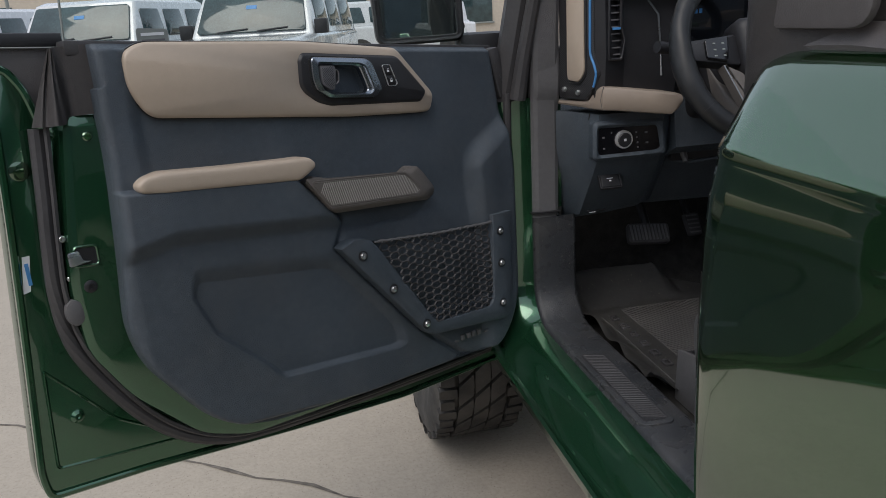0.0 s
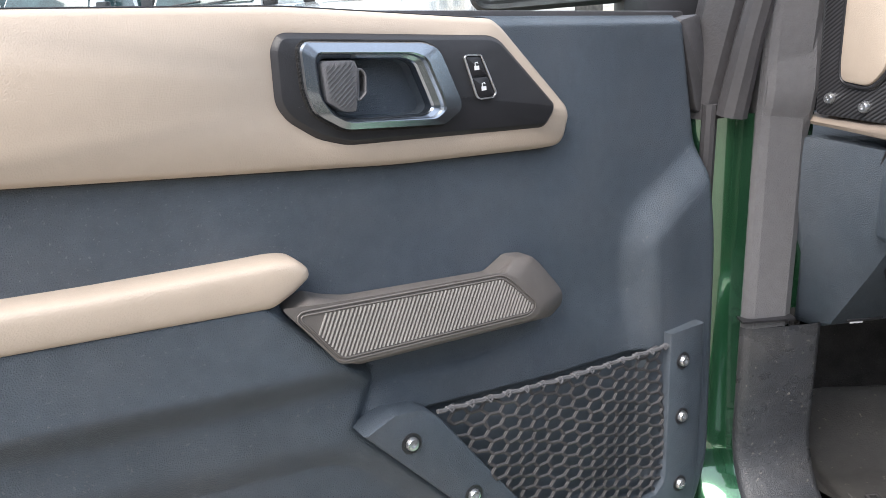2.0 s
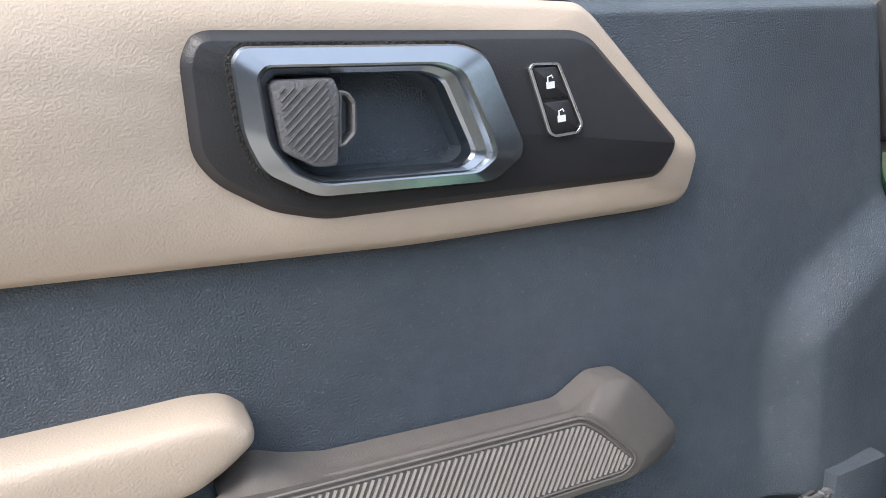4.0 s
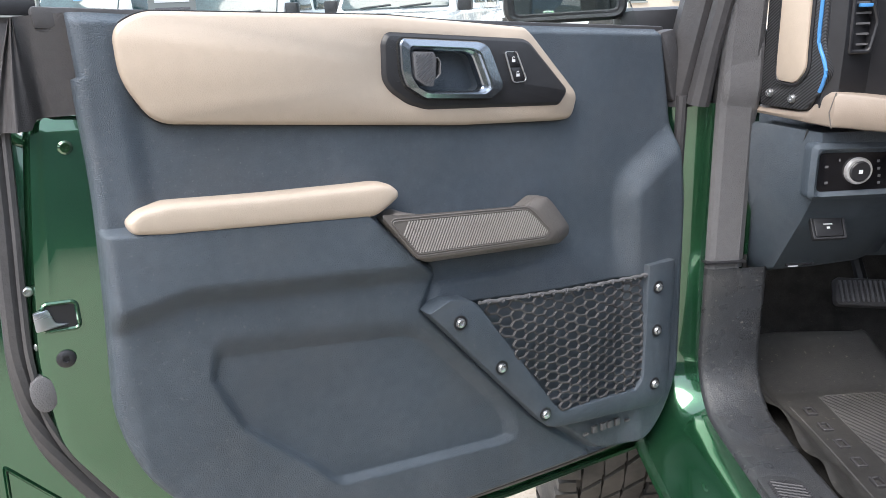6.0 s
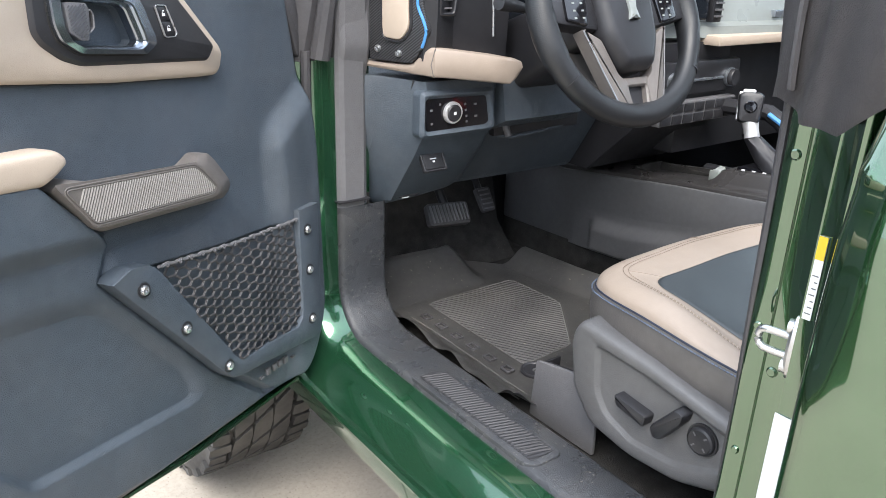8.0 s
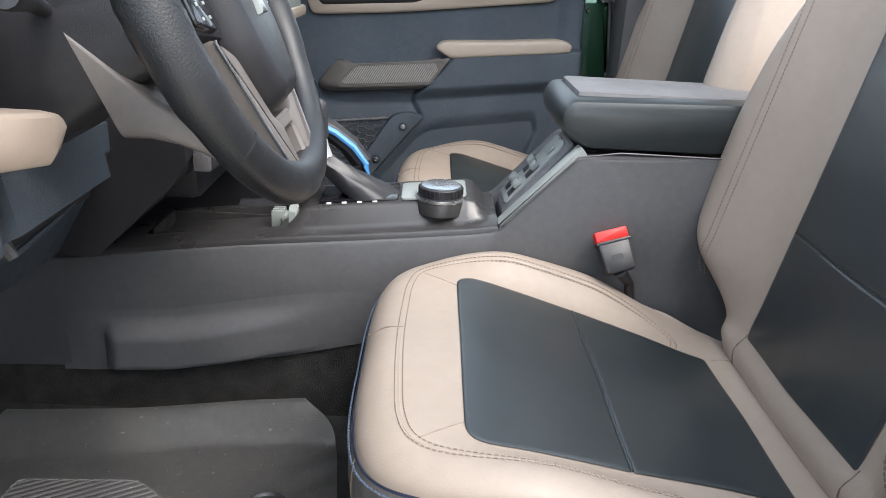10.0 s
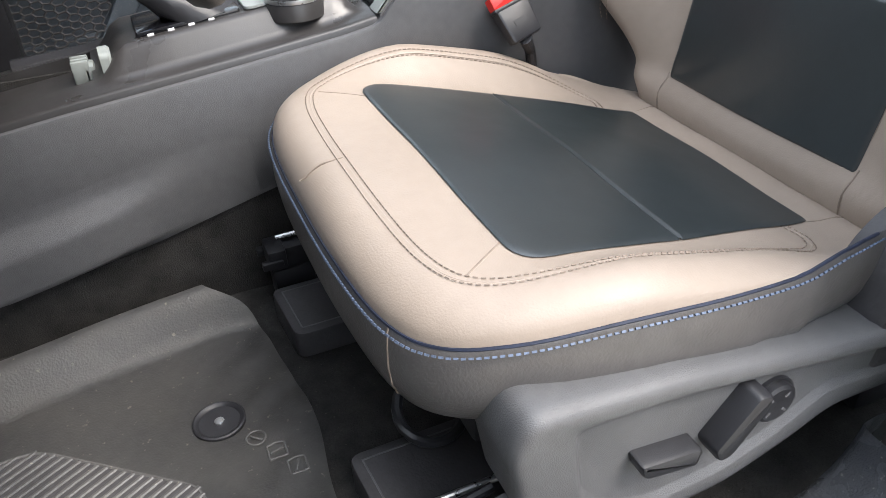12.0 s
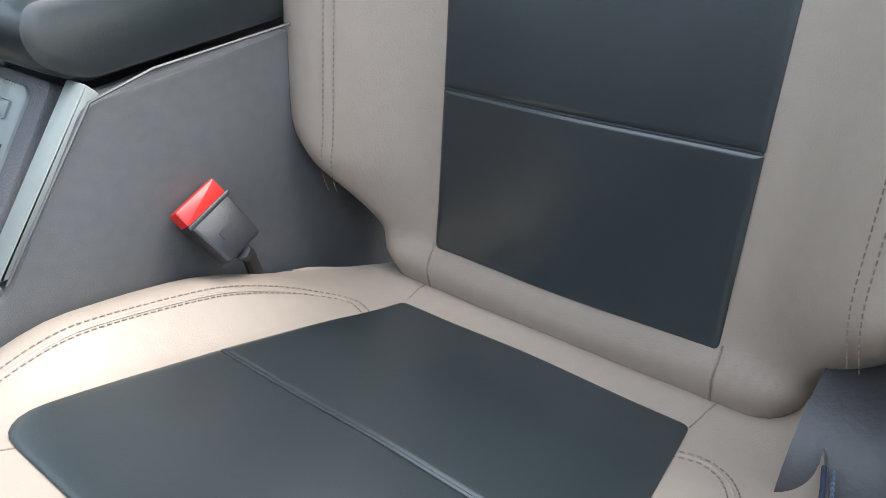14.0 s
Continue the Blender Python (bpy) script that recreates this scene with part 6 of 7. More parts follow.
    part("storage_slot", box(0.545, 0.80, 0.150, 0.1685, 1.030, 1.072, 0.006), BLACK, knee, "dark open storage slot")
    part("slot_lip", tube([(0.560, 0.158, 1.030), (0.60, 0.150, 1.0245), (0.70, 0.152, 1.030), (0.80, 0.156, 1.040)], 0.004, 8), PANEL, knee)
    # lower beige pad: a thin band below the end cap that widens into the pad proper
    b = bmesh.new()
    loops = []
    for x, y, lo, hi, bx, by in ((0.286, 0.262, 1.180, 1.192, 0.06, 0.02), (0.2965, 0.2235, 1.180, 1.193, 0.06, 0.02), (0.314, 0.156, 1.179, 1.195, 0.05, 0.03), (0.321, 0.130, 1.178, 1.199, 0.04, 0.05), (0.3285, 0.104, 1.178, 1.224, 0.03, 0.08), (0.336, 0.084, 1.1775, 1.230, 0.01, 0.10), (0.341, 0.081, 1.177, 1.2305, 0.0, 0.10), (0.360, 0.0745, 1.1755, 1.229, 0.0, 0.11),
                                 (0.44, 0.047, 1.1665, 1.218, 0.0, 0.12), (0.480, 0.033, 1.162, 1.2125, 0.0, 0.13), (0.492, 0.030, 1.172, 1.2105, 0.0, 0.13), (0.502, 0.030, 1.184, 1.207, 0.0, 0.13), (0.506, 0.040, 1.190, 1.200, 0.0, 0.12)):
        k = min(0.006, (hi - lo) * 0.3)
        h = (hi - lo)
        prof = [(0.9, lo), (0.10, lo), (0.02, lo + k * 0.4), (0.0, lo + k), (-0.02, lo + h * 0.45), (0.0, hi - k), (0.03, hi - k * 0.3), (0.12, hi), (0.9, hi)]
        loops.append([Vector((x + bx * d, y + by * d, z)) for d, z in prof])
    loft(b, loops)
    part("lower_pad", b, SAND, d, "beige vinyl dash pad", sharp=0.6)
    part("pad_seam", tube([(0.3365, 0.0860, 1.177), (0.3330, 0.0905, 1.20), (0.3370, 0.0840, 1.2305)], 0.0013, 5), WARM, d)
    # joint between the end piece and the knee panel
    part("knee_joint", tube([(0.3265, 0.1365, 1.168), (0.3240, 0.165, 1.09), (0.3215, 0.205, 1.035), (0.3165, 0.262, 0.985), (0.3160, 0.270, 0.90)], 0.0016, 5), BLACK, knee)
    # end cap with ribbed trim, beige insert and blue line
    ex = Vector((0.034, -0.128, 0)).normalized()
    cap = Matrix(((ex.x, ex.y, 0, 0.293), (ex.y, -ex.x, 0, 0.236), (0, 0, 1, 0), (0, 0, 0, 1)))
    plate = fillet([(0.0, 1.196), (0.106, 1.198), (0.131, 1.226), (0.146, 1.258), (0.132, 1.31), (0.128, 1.47), (0.0, 1.47)], 0.008, 4)
    capob = part("end_cap", flat(plate, -0.04, 0.004, cap, bevel=0.003), CARBON, d, "black ribbed end cap")
    ins = fillet([(0.040, 1.241), (0.083, 1.238), (0.104, 1.262), (0.102, 1.29), (0.100, 1.440), (0.036, 1.440), (0.037, 1.262)], 0.012, 5)
    part("cap_insert", flat(ins, 0.0, 0.010, cap, bevel=0.004), BEIGE, capob, "beige padded insert")
    part("insert_rim", ring(inset(ins, -0.006), ins, 0.0, 0.008, cap, bevel=0.002), BLACK, capob)
    blue_path = [(0.134, 1.230), (0.139, 1.242), (0.1425, 1.254), (0.1425, 1.262), (0.139, 1.272), (0.134, 1.282), (0.127, 1.293), (0.1225, 1.302), (0.121, 1.315), (0.121, 1.36), (0.121, 1.41), (0.121, 1.46)]
    part("blue_line", tube([cap @ Vector((a, 0.006, z)) for a, z in blue_path], 0.0030, 8), BLUE, capob, "blue accent line")
    for a, z in ((0.024, 1.2185), (0.077, 1.2145)):
        screw("screw", cap @ Matrix.Translation((a, 0.006, z)), capob, 0.007)
    # instrument face with outer vent
    b = bmesh.new()
    loops = []
    for x, y in ((0.326, 0.108), (0.345, 0.095), (0.40, 0.118), (0.52, 0.100), (0.545, 0.13), (0.56, 0.21)):
        loops.append([Vector((x, y, 1.205)), Vector((x, y - 0.004, 1.30)), Vector((x, y + 0.005, 1.47)), Vector((x, y + 0.2, 1.47)), Vector((x, y + 0.2, 1.205))])
    loft(b, loops)
    inst = part("instrument_surround", b, BLACK, d, "black instrument surround", sharp=0.5)
    part("silver_line", tube([(0.486, 0.100, 1.245), (0.482, 0.099, 1.30), (0.476, 0.103, 1.38), (0.44, 0.112, 1.43), (0.41, 0.118, 1.44)], 0.0024, 6), SATIN, inst, "silver edge line")
    vent = part("air_vent", ring(fillet([(0.352, 1.285), (0.388, 1.285), (0.396, 1.33), (0.386, 1.36), (0.386, 1.42), (0.352, 1.42)], 0.006, 3), fillet([(0.358, 1.291), (0.383, 1.291), (0.390, 1.33), (0.380, 1.358), (0.380, 1.414), (0.358, 1.414)], 0.004, 3), -0.01, 0.022, back_plane(0.115), bevel=0.002), BLACK, d, "black outer air vent")
    for k in range(8):
        part("vent_slat", box(0.358, 0.384, 0.100, 0.112, 1.297 + 0.015 * k, 1.300 + 0.015 * k, 0), TRIM, vent)
    part("vent_tab", box(0.362, 0.380, 0.090, 0.098, 1.352, 1.357, 0.001), BLUE, vent)
    clus = part("instrument_screen", box(0.55, 0.92, 0.20, 0.215, 1.26, 1.44, 0.006), SCREEN, d, "dark instrument screen")
    for k in range(5):
        part("screen_bar", box(0.585 + 0.012 * k, 0.593 + 0.012 * k, 0.1985, 0.1995, 1.375, 1.378 + 0.002 * k, 0), BLUE, clus)
    # dash top
    part("dash_top", box(0.30, 1.74, 0.12, 0.62, 1.455, 1.50, 0.02), CONSOLE, d, "dark dash top")
    part("upper_pad", flat(fillet([(0.285, 0.26), (0.330, 0.10), (0.52, 0.06), (0.56, 0.10), (0.56, 0.3), (0.3, 0.3)], 0.02, 4), 0.0, 0.035, top_plane(1.428), bevel=0.01), BEIGE, d, "beige upper dash pad")
    # passenger side
    b = bmesh.new()
    loops = []
    for x, y in ((0.94, 0.10), (1.10, 0.05), (1.40, 0.022), (1.68, 0.015), (1.72, 0.05)):
        loops.append([Vector((x, y + 0.02, 1.215)), Vector((x, y, 1.225)), Vector((x, y + 0.004, 1.250)), Vector((x, y + 0.030, 1.258)), Vector((x, y + 0.06, 1.36)), Vector((x, y + 0.12, 1.46)), Vector((x, y + 0.35, 1.46)), Vector((x, y + 0.35, 1.215))])
    loft(b, loops)
    part("passenger_fascia", b, PALE, d, "pale grey passenger fascia", sharp=0.5)
    for k in range(6):
        x = 1.375 + 0.044 * k
        part("fascia_mark", box(x, x + 0.034, 0.0475 - 0.0012 * k, 0.062, 1.266, 1.283, 0.002), SATIN, d)
    part("fascia_lip", box(1.10, 1.72, 0.010, 0.10, 1.208, 1.232, 0.008), BEIGE, d, "beige fascia lip")
    # black instead of dark plastic, to carry the shade below the fascia
    part("glove_panel", box(1.10, 1.74, 0.10, 0.40, 0.93, 1.205, 0.02), BLACK, d, "glove box panel, coloured black for the cabin shade")
    # centre stack
    b = bmesh.new()
    loft(b, [[Vector((0.90, y, z)), Vector((1.215, y, z)), Vector((1.215, 0.34, z)), Vector((0.90, 0.34, z))] for y, z in ((0.055, 1.215), (0.055, 1.06), (0.075, 1.02), (0.20, 0.90))])
    st = part("dash_middle", b, BLACK, d, "black centre stack")
    part("infotainment_screen", box(0.86, 1.09, 0.045, 0.065, 1.265, 1.44, 0.008), SCREEN, st)
    part("climate_panel", box(0.930, 1.250, 0.040, 0.062, 1.095, 1.175, 0.012), BLACK, st)
    for x in (0.985, 1.205):
        c = back_plane(0.040) @ Matrix.Translation((x, 0, 1.130))
        part("climate_knob", lathe([(0.020, -0.01), (0.020, 0.016), (0.018, 0.019), (0.0004, 0.018)], c, 24), BLACK, st)
        part("knob_ring", lathe([(0.0225, 0.0), (0.0225, 0.008), (0.0195, 0.008), (0.0195, 0.0)], c, 24), SATIN, st)
    part("silver_bar", box(1.015, 1.175, 0.034, 0.044, 1.128, 1.134, 0.001), SATIN, st)
    part("button_row", box(0.94, 1.235, 0.030, 0.058, 1.030, 1.085, 0.006), TRIM, st)
    for k in range(7):
        part("button", box(0.945 + 0.041 * k, 0.979 + 0.041 * k, 0.026, 0.034, 1.060, 1.080, 0.002), BLACK, st)
        part("button", box(0.945 + 0.041 * k, 0.979 + 0.041 * k, 0.026, 0.034, 1.034, 1.054, 0.002), BLACK, st)
    for k in range(2):
        v = part("centre_vent", box(1.10, 1.135, 0.040, 0.06, 1.26 + 0.08 * k, 1.335 + 0.08 * k, 0.005), BLACK, st)
        for j in range(4):
            part("vent_slat", box(1.104, 1.131, 0.034, 0.041, 1.272 + 0.08 * k + 0.015 * j, 1.276 + 0.08 * k + 0.015 * j, 0), TRIM, v)
    # grab handle with a blue line
    hook = [(1.195, 0.05, 1.06), (1.200, -0.085, 1.062), (1.201, -0.118, 1.046), (1.202, -0.150, 1.022), (1.202, -0.174, 0.990), (1.201, -0.180, 0.960), (1.198, -0.170, 0.932), (1.192, -0.130, 0.908), (1.19, -0.04, 0.895), (1.19, 0.05, 0.89)]
    part("grab_handle", tube(hook, 0.020, 10), BLACK, d, "black grab handle")
    part("blue_line", tube([(x - 0.018, y - 0.010, z) for x, y, z in hook[1:7]], 0.006, 8), BLUE, d, "blue accent line")
    # column shroud, stalk, ignition stub
    col = thing("steering_column", (0.63, 0.05, 1.12), "black steering column shroud with stalks", "steering column")
    ax = Vector((0, -0.906, 0.423))
    cm = at_point((0.630, 0.03, 1.262), ax)
    b = bmesh.new()
    loops = []
    for dpt, hw, hh in ((-0.20, 0.075, 0.085), (-0.08, 0.07, 0.075), (0.0, 0.06, 0.06), (0.06, 0.05, 0.05)):
        o = fillet([(-hw, -hh), (hw, -hh), (hw, hh * 0.8), (-hw, hh * 0.8)], 0.03, 5)
        loops.append([cm @ Vector((p[0], dpt, p[1])) for p in o])
    loft(b, loops)
    part("shroud", b, BLACK, col, "black column shroud")
    part("stalk", tube([(0.590, 0.075, 1.285), (0.52, 0.055, 1.300), (0.452, 0.036, 1.310), (0.438, 0.033, 1.312)], [0.008, 0.009, 0.014, 0.013], 12), BLACK, col, "black indicator stalk")
    part("tilt_lever", tube([(0.575, 0.175, 1.075), (0.577, 0.150, 1.050), (0.579, 0.140, 1.030)], [0.006, 0.009, 0.007], 8), TRIM, col, "grey tilt lever")
    b = bmesh.new()
    loft(b, [[Vector((0.53, y, z)), Vector((0.75, y, z)), Vector((0.75, y + 0.02, z + 0.12)), Vector((0.53, y + 0.02, z + 0.12))] for y, z in ((0.10, 1.075), (0.16, 1.045), (0.30, 0.99))])
    part("lower_shroud", b, PANEL, col)


build_dash()


def build_steering_wheel():
    w = thing("steering_wheel", (0.63, -0.07, 1.12), "black leather steering wheel with grey spokes", "steering wheel")
    ax = Vector((0, -0.906, 0.423))
    m = at_point((0.627, -0.085, 1.296), ax)
    R = 0.196
    rim_pts, rim_r = [], []
    for k in range(72):
        q = 2 * math.pi * k / 72
        r = R * (1 - 0.04 * max(0, -math.sin(q)) ** 4)
        rim_pts.append(m @ Vector((r * math.cos(q), 0.0, r * math.sin(q))))
        rim_r.append(0.0195 + 0.0020 * (abs(math.sin(q)) < 0.35))
    part("rim", tube(rim_pts, rim_r, 14, closed=True, squash=1.15), RIM, w, "black leather rim")
    for q in (215, 325, 20, 160):
        a = radians(q)
        p = [m @ Vector((R * math.cos(a + s), 0.0, R * math.sin(a + s))) for s in (-0.008, 0.008)]
        part("rim_seam", tube(p, 0.0212, 14), BLACK, w)
    hub = fillet([(-0.075, 0.052), (-0.062, 0.070), (0.062, 0.070), (0.075, 0.052), (0.068, -0.050), (0.040, -0.108), (-0.040, -0.108), (-0.068, -0.050)], 0.02, 6)
    b = bmesh.new()
    loops = []
    for ins, c in ((0.008, -0.045), (0.0, -0.03), (0.0, 0.012), (0.006, 0.024), (0.014, 0.030), (0.022, 0.032)):
        loops.append([m @ Vector((p[0], c, p[1])) for p in (inset(hub, ins) if ins else hub)])
    loft(b, loops)
    h = part("airbag_hub", b, BLACK, w, "black airbag hub")
    em = fillet([(-0.010, 0.016), (0.0, 0.026), (0.012, 0.018), (0.010, -0.004), (0.016, -0.022), (0.002, -0.010), (-0.012, -0.022), (-0.006, 0.0)], 0.004, 3)
    part("emblem", flat(em, 0.030, 0.0375, m, bevel=0.0008), PALE, h, "pale emblem shape")
    for sx in (-1, 1):
        sp = fillet([(sx * 0.060, 0.040), (sx * 0.180, 0.030), (sx * 0.182, -0.012), (sx * 0.070, -0.030)], 0.008, 4)
        arm = part("side_spoke", flat(sp, -0.022, 0.008, m, bevel=0.006), BLACK, w)
        pod = fillet([(sx * 0.092, 0.034), (sx * 0.146, 0.028), (sx * 0.148, -0.012), (sx * 0.100, -0.022)], 0.006, 4)
        part("switch_pod", flat(pod, 0.0, 0.014, m, bevel=0.003), GLOSS, arm)
        for i in range(2):
            for j in range(3):
                x, z = sx * (0.108 + 0.020 * i), 0.018 - 0.013 * j
                part("switch_mark", box(x - 0.003, x + 0.003, 0.0135, 0.0146, z - 0.0015, z + 0.0015, 0, m), PALE, arm)
        leg = fillet([(sx * 0.112, -0.024), (sx * 0.070, -0.046), (sx * 0.044, -0.112), (sx * 0.026, -0.124), (sx * 0.026, -0.190), (sx * 0.054, -0.186)], 0.006, 4)
        low = part("lower_spoke", flat([p for p in leg], -0.018, 0.010, m, bevel=0.005), WARM, w, "grey lower spoke")
        # left edge satin, right edge duller grey: one-sided glint put into the material
        part("spoke_edge", tube([m @ Vector(p) for p in ((sx * 0.111, 0.009, -0.028), (sx * 0.084, 0.009, -0.105), (sx * 0.054, 0.009, -0.184))], 0.0014, 6), SATIN if sx > 0 else TRIM, low)
    brg = fillet([(-0.040, -0.118), (0.040, -0.118), (0.034, -0.192), (-0.034, -0.192)], 0.006, 4)
    brg_in = fillet([(-0.025, -0.134), (0.025, -0.134), (0.019, -0.170), (-0.019, -0.170)], 0.005, 4)
    part("bottom_spoke", ring(brg, brg_in, -0.018, 0.007, m, bevel=0.003), WARM, w, "grey slotted bottom spoke")
    part("slot_floor", flat(brg_in, -0.016, -0.006, m, bevel=0), BLACK, w)
    # moulded cover behind the lower spokes, running up to the column
    b = bmesh.new()
    loops = []
    for c, lo, hi, hw in ((-0.014, -0.192, -0.178, 0.026), (-0.026, -0.191, -0.168, 0.030), (-0.040, -0.184, -0.147, 0.034), (-0.056, -0.152, -0.113, 0.040), (-0.074, -0.124, -0.080, 0.048), (-0.092, -0.103, -0.052, 0.056), (-0.112, -0.088, -0.010, 0.060), (-0.135, -0.078, 0.040, 0.060)):
        o = fillet([(-hw, lo), (hw, lo), (hw, hi), (-hw, hi)], min(0.012, (hi - lo) * 0.4), 4)
        loops.append([m @ Vector((p[0], c, p[1])) for p in o])
    loft(b, loops)
    part("spoke_back", b, WARM, w, "warm grey moulded wheel back", sharp=0.8)
    part("back_joint", tube([m @ Vector((x, c, h)) for x, c, h in ((-0.0568, -0.092, -0.056), (-0.0570, -0.090, -0.075), (-0.0560, -0.0945, -0.098), (-0.04, -0.095, -0.1015))], 0.0012, 5), BLACK, w)


build_steering_wheel()

# ---- the centre console ----


def build_console():
    c = thing("centre_console", (1.02, -0.2, 0.57), "charcoal centre console with satin black top", "console")
    side = fillet([(0.60, 0.66), (0.60, 0.868), (0.36, 0.868), (0.24, 0.882), (0.0, 0.911), (-0.20, 0.930), (-0.37, 0.948), (-0.418, 0.956), (-0.534, 1.088), (-1.0, 1.098), (-1.0, 0.70), (-0.30, 0.764), (-0.08, 0.714), (0.12, 0.676)], 0.014, 4)
    part("console_body", flat(side, -0.034, 0.0, side_plane(0.908), bevel=0.006), CONSOLE, c, "charcoal grained console side")
    part("console_far_side", flat(side, -0.225, -0.192, side_plane(0.908), bevel=0.006), CONSOLE, c)
    part("bin_wall", box(0.930, 1.110, -1.0, -0.43, 0.60, 0.955, 0.004), CONSOLE, c)
    # lower edge bulge near the pedals and the crease along the side
    def bulge(p, q):
        y = 0.32 - 0.60 * p
        z = line_at([(-0.28, 0.760), (-0.08, 0.714), (0.12, 0.677), (0.32, 0.664)], y) + 0.125 * q
        return Vector((0.9085 - 0.004 * step(1.0, 0.55, p) * step(0.0, 0.1, p) * step(1.0, 0.6, q) - 0.022 * step(0.246, 0.220, y) * step(-0.16, 0.08, y) * step(0.80, 0.50, q) * step(-0.02, 0.10, q), y, z))
    part("side_bulge", sheet(bulge, 70, 26), CONSOLE, c)
    part("carpet_edge", flat(fillet([(0.60, 0.57), (0.60, 0.67), (0.12, 0.682), (-0.08, 0.722), (-0.30, 0.770), (-1.0, 0.706), (-1.0, 0.57)], 0.005, 3), -0.20, -0.004, side_plane(0.908), bevel=0), CARPET, c, "black carpet tunnel side")
    # gloss black deck with a raised shoulder
    b = bmesh.new()
    loops = []
    for y in (0.58, 0.36, 0.20, 0.178, 0.170, 0.05, -0.02, -0.044, -0.052, -0.062, -0.074, -0.086, -0.100, -0.16, -0.24, -0.32, -0.366, -0.380, -0.392, -0.404, -0.418):
        z = line_at([(-0.42, 0.962), (-0.37, 0.954), (-0.20, 0.936), (0.0, 0.917), (0.24, 0.888), (0.36, 0.874), (0.60, 0.872)], y)
        lift = 0.034 * step(-0.058, -0.098, y) * (1 - step(-0.372, -0.408, y))
        sink = 0.078 * step(0.178, 0.171, y) * step(-0.0515, -0.045, y)
        loops.append([Vector((0.914, y, z - 0.01)), Vector((0.914, y, z + 0.001)), Vector((0.917, y, z + 0.0035)), Vector((0.922, y, z + 0.0045)), Vector((0.938, y, z + 0.006)), Vector((0.944, y, z + 0.007 + lift * 0.20)), Vector((0.956, y, z + 0.008 + lift * 0.82)), Vector((0.962, y, z + 0.008 + lift)), Vector((0.966, y, z + 0.008 + lift - sink)), Vector((1.076, y, z + 0.008 + lift - sink)), Vector((1.080, y, z + 0.008 + lift)),
                      Vector((1.085, y, z + 0.008 + lift)), Vector((1.105, y, z + 0.004 + lift * 0.7)), Vector((1.125, y, z)), Vector((1.125, y, z - 0.01))])
    loft(b, loops)
    part("console_deck", b, DECK, c, "satin black console deck", sharp=0.9)
    part("gear_slot", box(0.972, 1.060, -0.250, -0.115, 0.974, 0.9835, 0.004, Matrix(((1, 0, 0, 0), (0, 1, 0, 0), (0, -0.095, 1, -0.018), (0, 0, 0, 1)))), GLOSS, c, "glossy black gear plate")
    for k in range(4):
        part("gear_mark", box(0.968, 0.971, -0.215 + 0.026 * k, -0.207 + 0.026 * k, 0.972, 0.9795, 0.0005, Matrix(((1, 0, 0, 0), (0, 1, 0, 0), (0, -0.095, 1, -0.018), (0, 0, 0, 1)))), PAPER, c)
    # black liner of the open tray, and the pale clips behind it
    hole = fillet([(0.966, 0.169), (1.076, 0.169), (1.076, -0.044), (0.966, -0.044)], 0.008, 3)
    part("tray_floor", flat(hole, 0.0, 0.030, top_plane(0.828), bevel=0.001), CARPET, c, "black tray floor")
    part("tray_wall", ring(hole, inset(hole, 0.003), 0.0, 0.066, top_plane(0.845), bevel=0.001), CARPET, c)
    for k in range(5):
        part("tray_rib", tube([(0.972, -0.03 + 0.042 * k, 0.859), (1.070, -0.02 + 0.042 * k, 0.859)], 0.002, 5), BLACK, c)
    part("tray_clip", box(1.000, 1.034, -0.056, -0.040, 0.858, 0.936, 0.005), PALE, c, "pale tray clip")
    for k in range(3):
        part("clip_rib", box(1.000 + 0.012 * k, 1.007 + 0.012 * k, -0.050, -0.028, 0.912, 0.944, 0.003), PALE, c)
    part("tray_clip", ring(fillet([(0.962, 0.924), (0.988, 0.928), (0.988, 0.966), (0.962, 0.960)], 0.007, 4), fillet([(0.968, 0.932), (0.982, 0.934), (0.982, 0.958), (0.968, 0.954)], 0.004, 4), 0.0, 0.014, back_plane(-0.066), bevel=0.003), PALE, c, "pale tray clip")
    # silver plate
    plate = fillet([(0.964, -0.255), (1.060, -0.255), (1.060, -0.366), (0.964, -0.366)], 0.012, 4)
    part("shifter_plate", flat(plate, 0.0, 0.004, Matrix(((1, 0, 0, 0), (0, 0, 1, 0), (0, 1, -0.105, 0.9585), (0, 0, 0, 1))), bevel=0.001), PALE, c, "silver shifter plate")
    # gear lever
    boot = []
    for t, r in ((0.0, 0.044), (0.25, 0.038), (0.5, 0.030), (0.75, 0.023), (1.0, 0.018)):
        boot.append((Vector((1.005, -0.205 + 0.088 * t, 0.982 + 0.062 * t)), r))
    b = bmesh.new()
    loops = []
    for k, (p, r) in enumerate(boot):
        loops.append([p + Vector((r * math.cos(q) * 0.85, r * 1.25 * math.sin(q), 0.004 * math.sin(q * 4 + k))) for q in [2 * math.pi * j / 24 for j in range(24)]])
    loft(b, loops)
    lever = part("gear_lever", b, BLACK, c, "gear lever with leather boot and silver neck")
    part("neck", tube([(1.005, -0.119, 1.040), (1.007, -0.112, 1.058), (1.008, -0.106, 1.075)], [0.017, 0.017, 0.019], 16), BRIGHT, lever, "silver neck")
    km = at_point((1.010, -0.098, 1.105), (-0.80, -0.55, 0.25))
    b = bmesh.new()
    o = fillet([(-0.024, -0.036), (0.024, -0.036), (0.028, 0.026), (0.018, 0.034), (-0.018, 0.034), (-0.028, 0.026)], 0.012, 5)
    loops = []
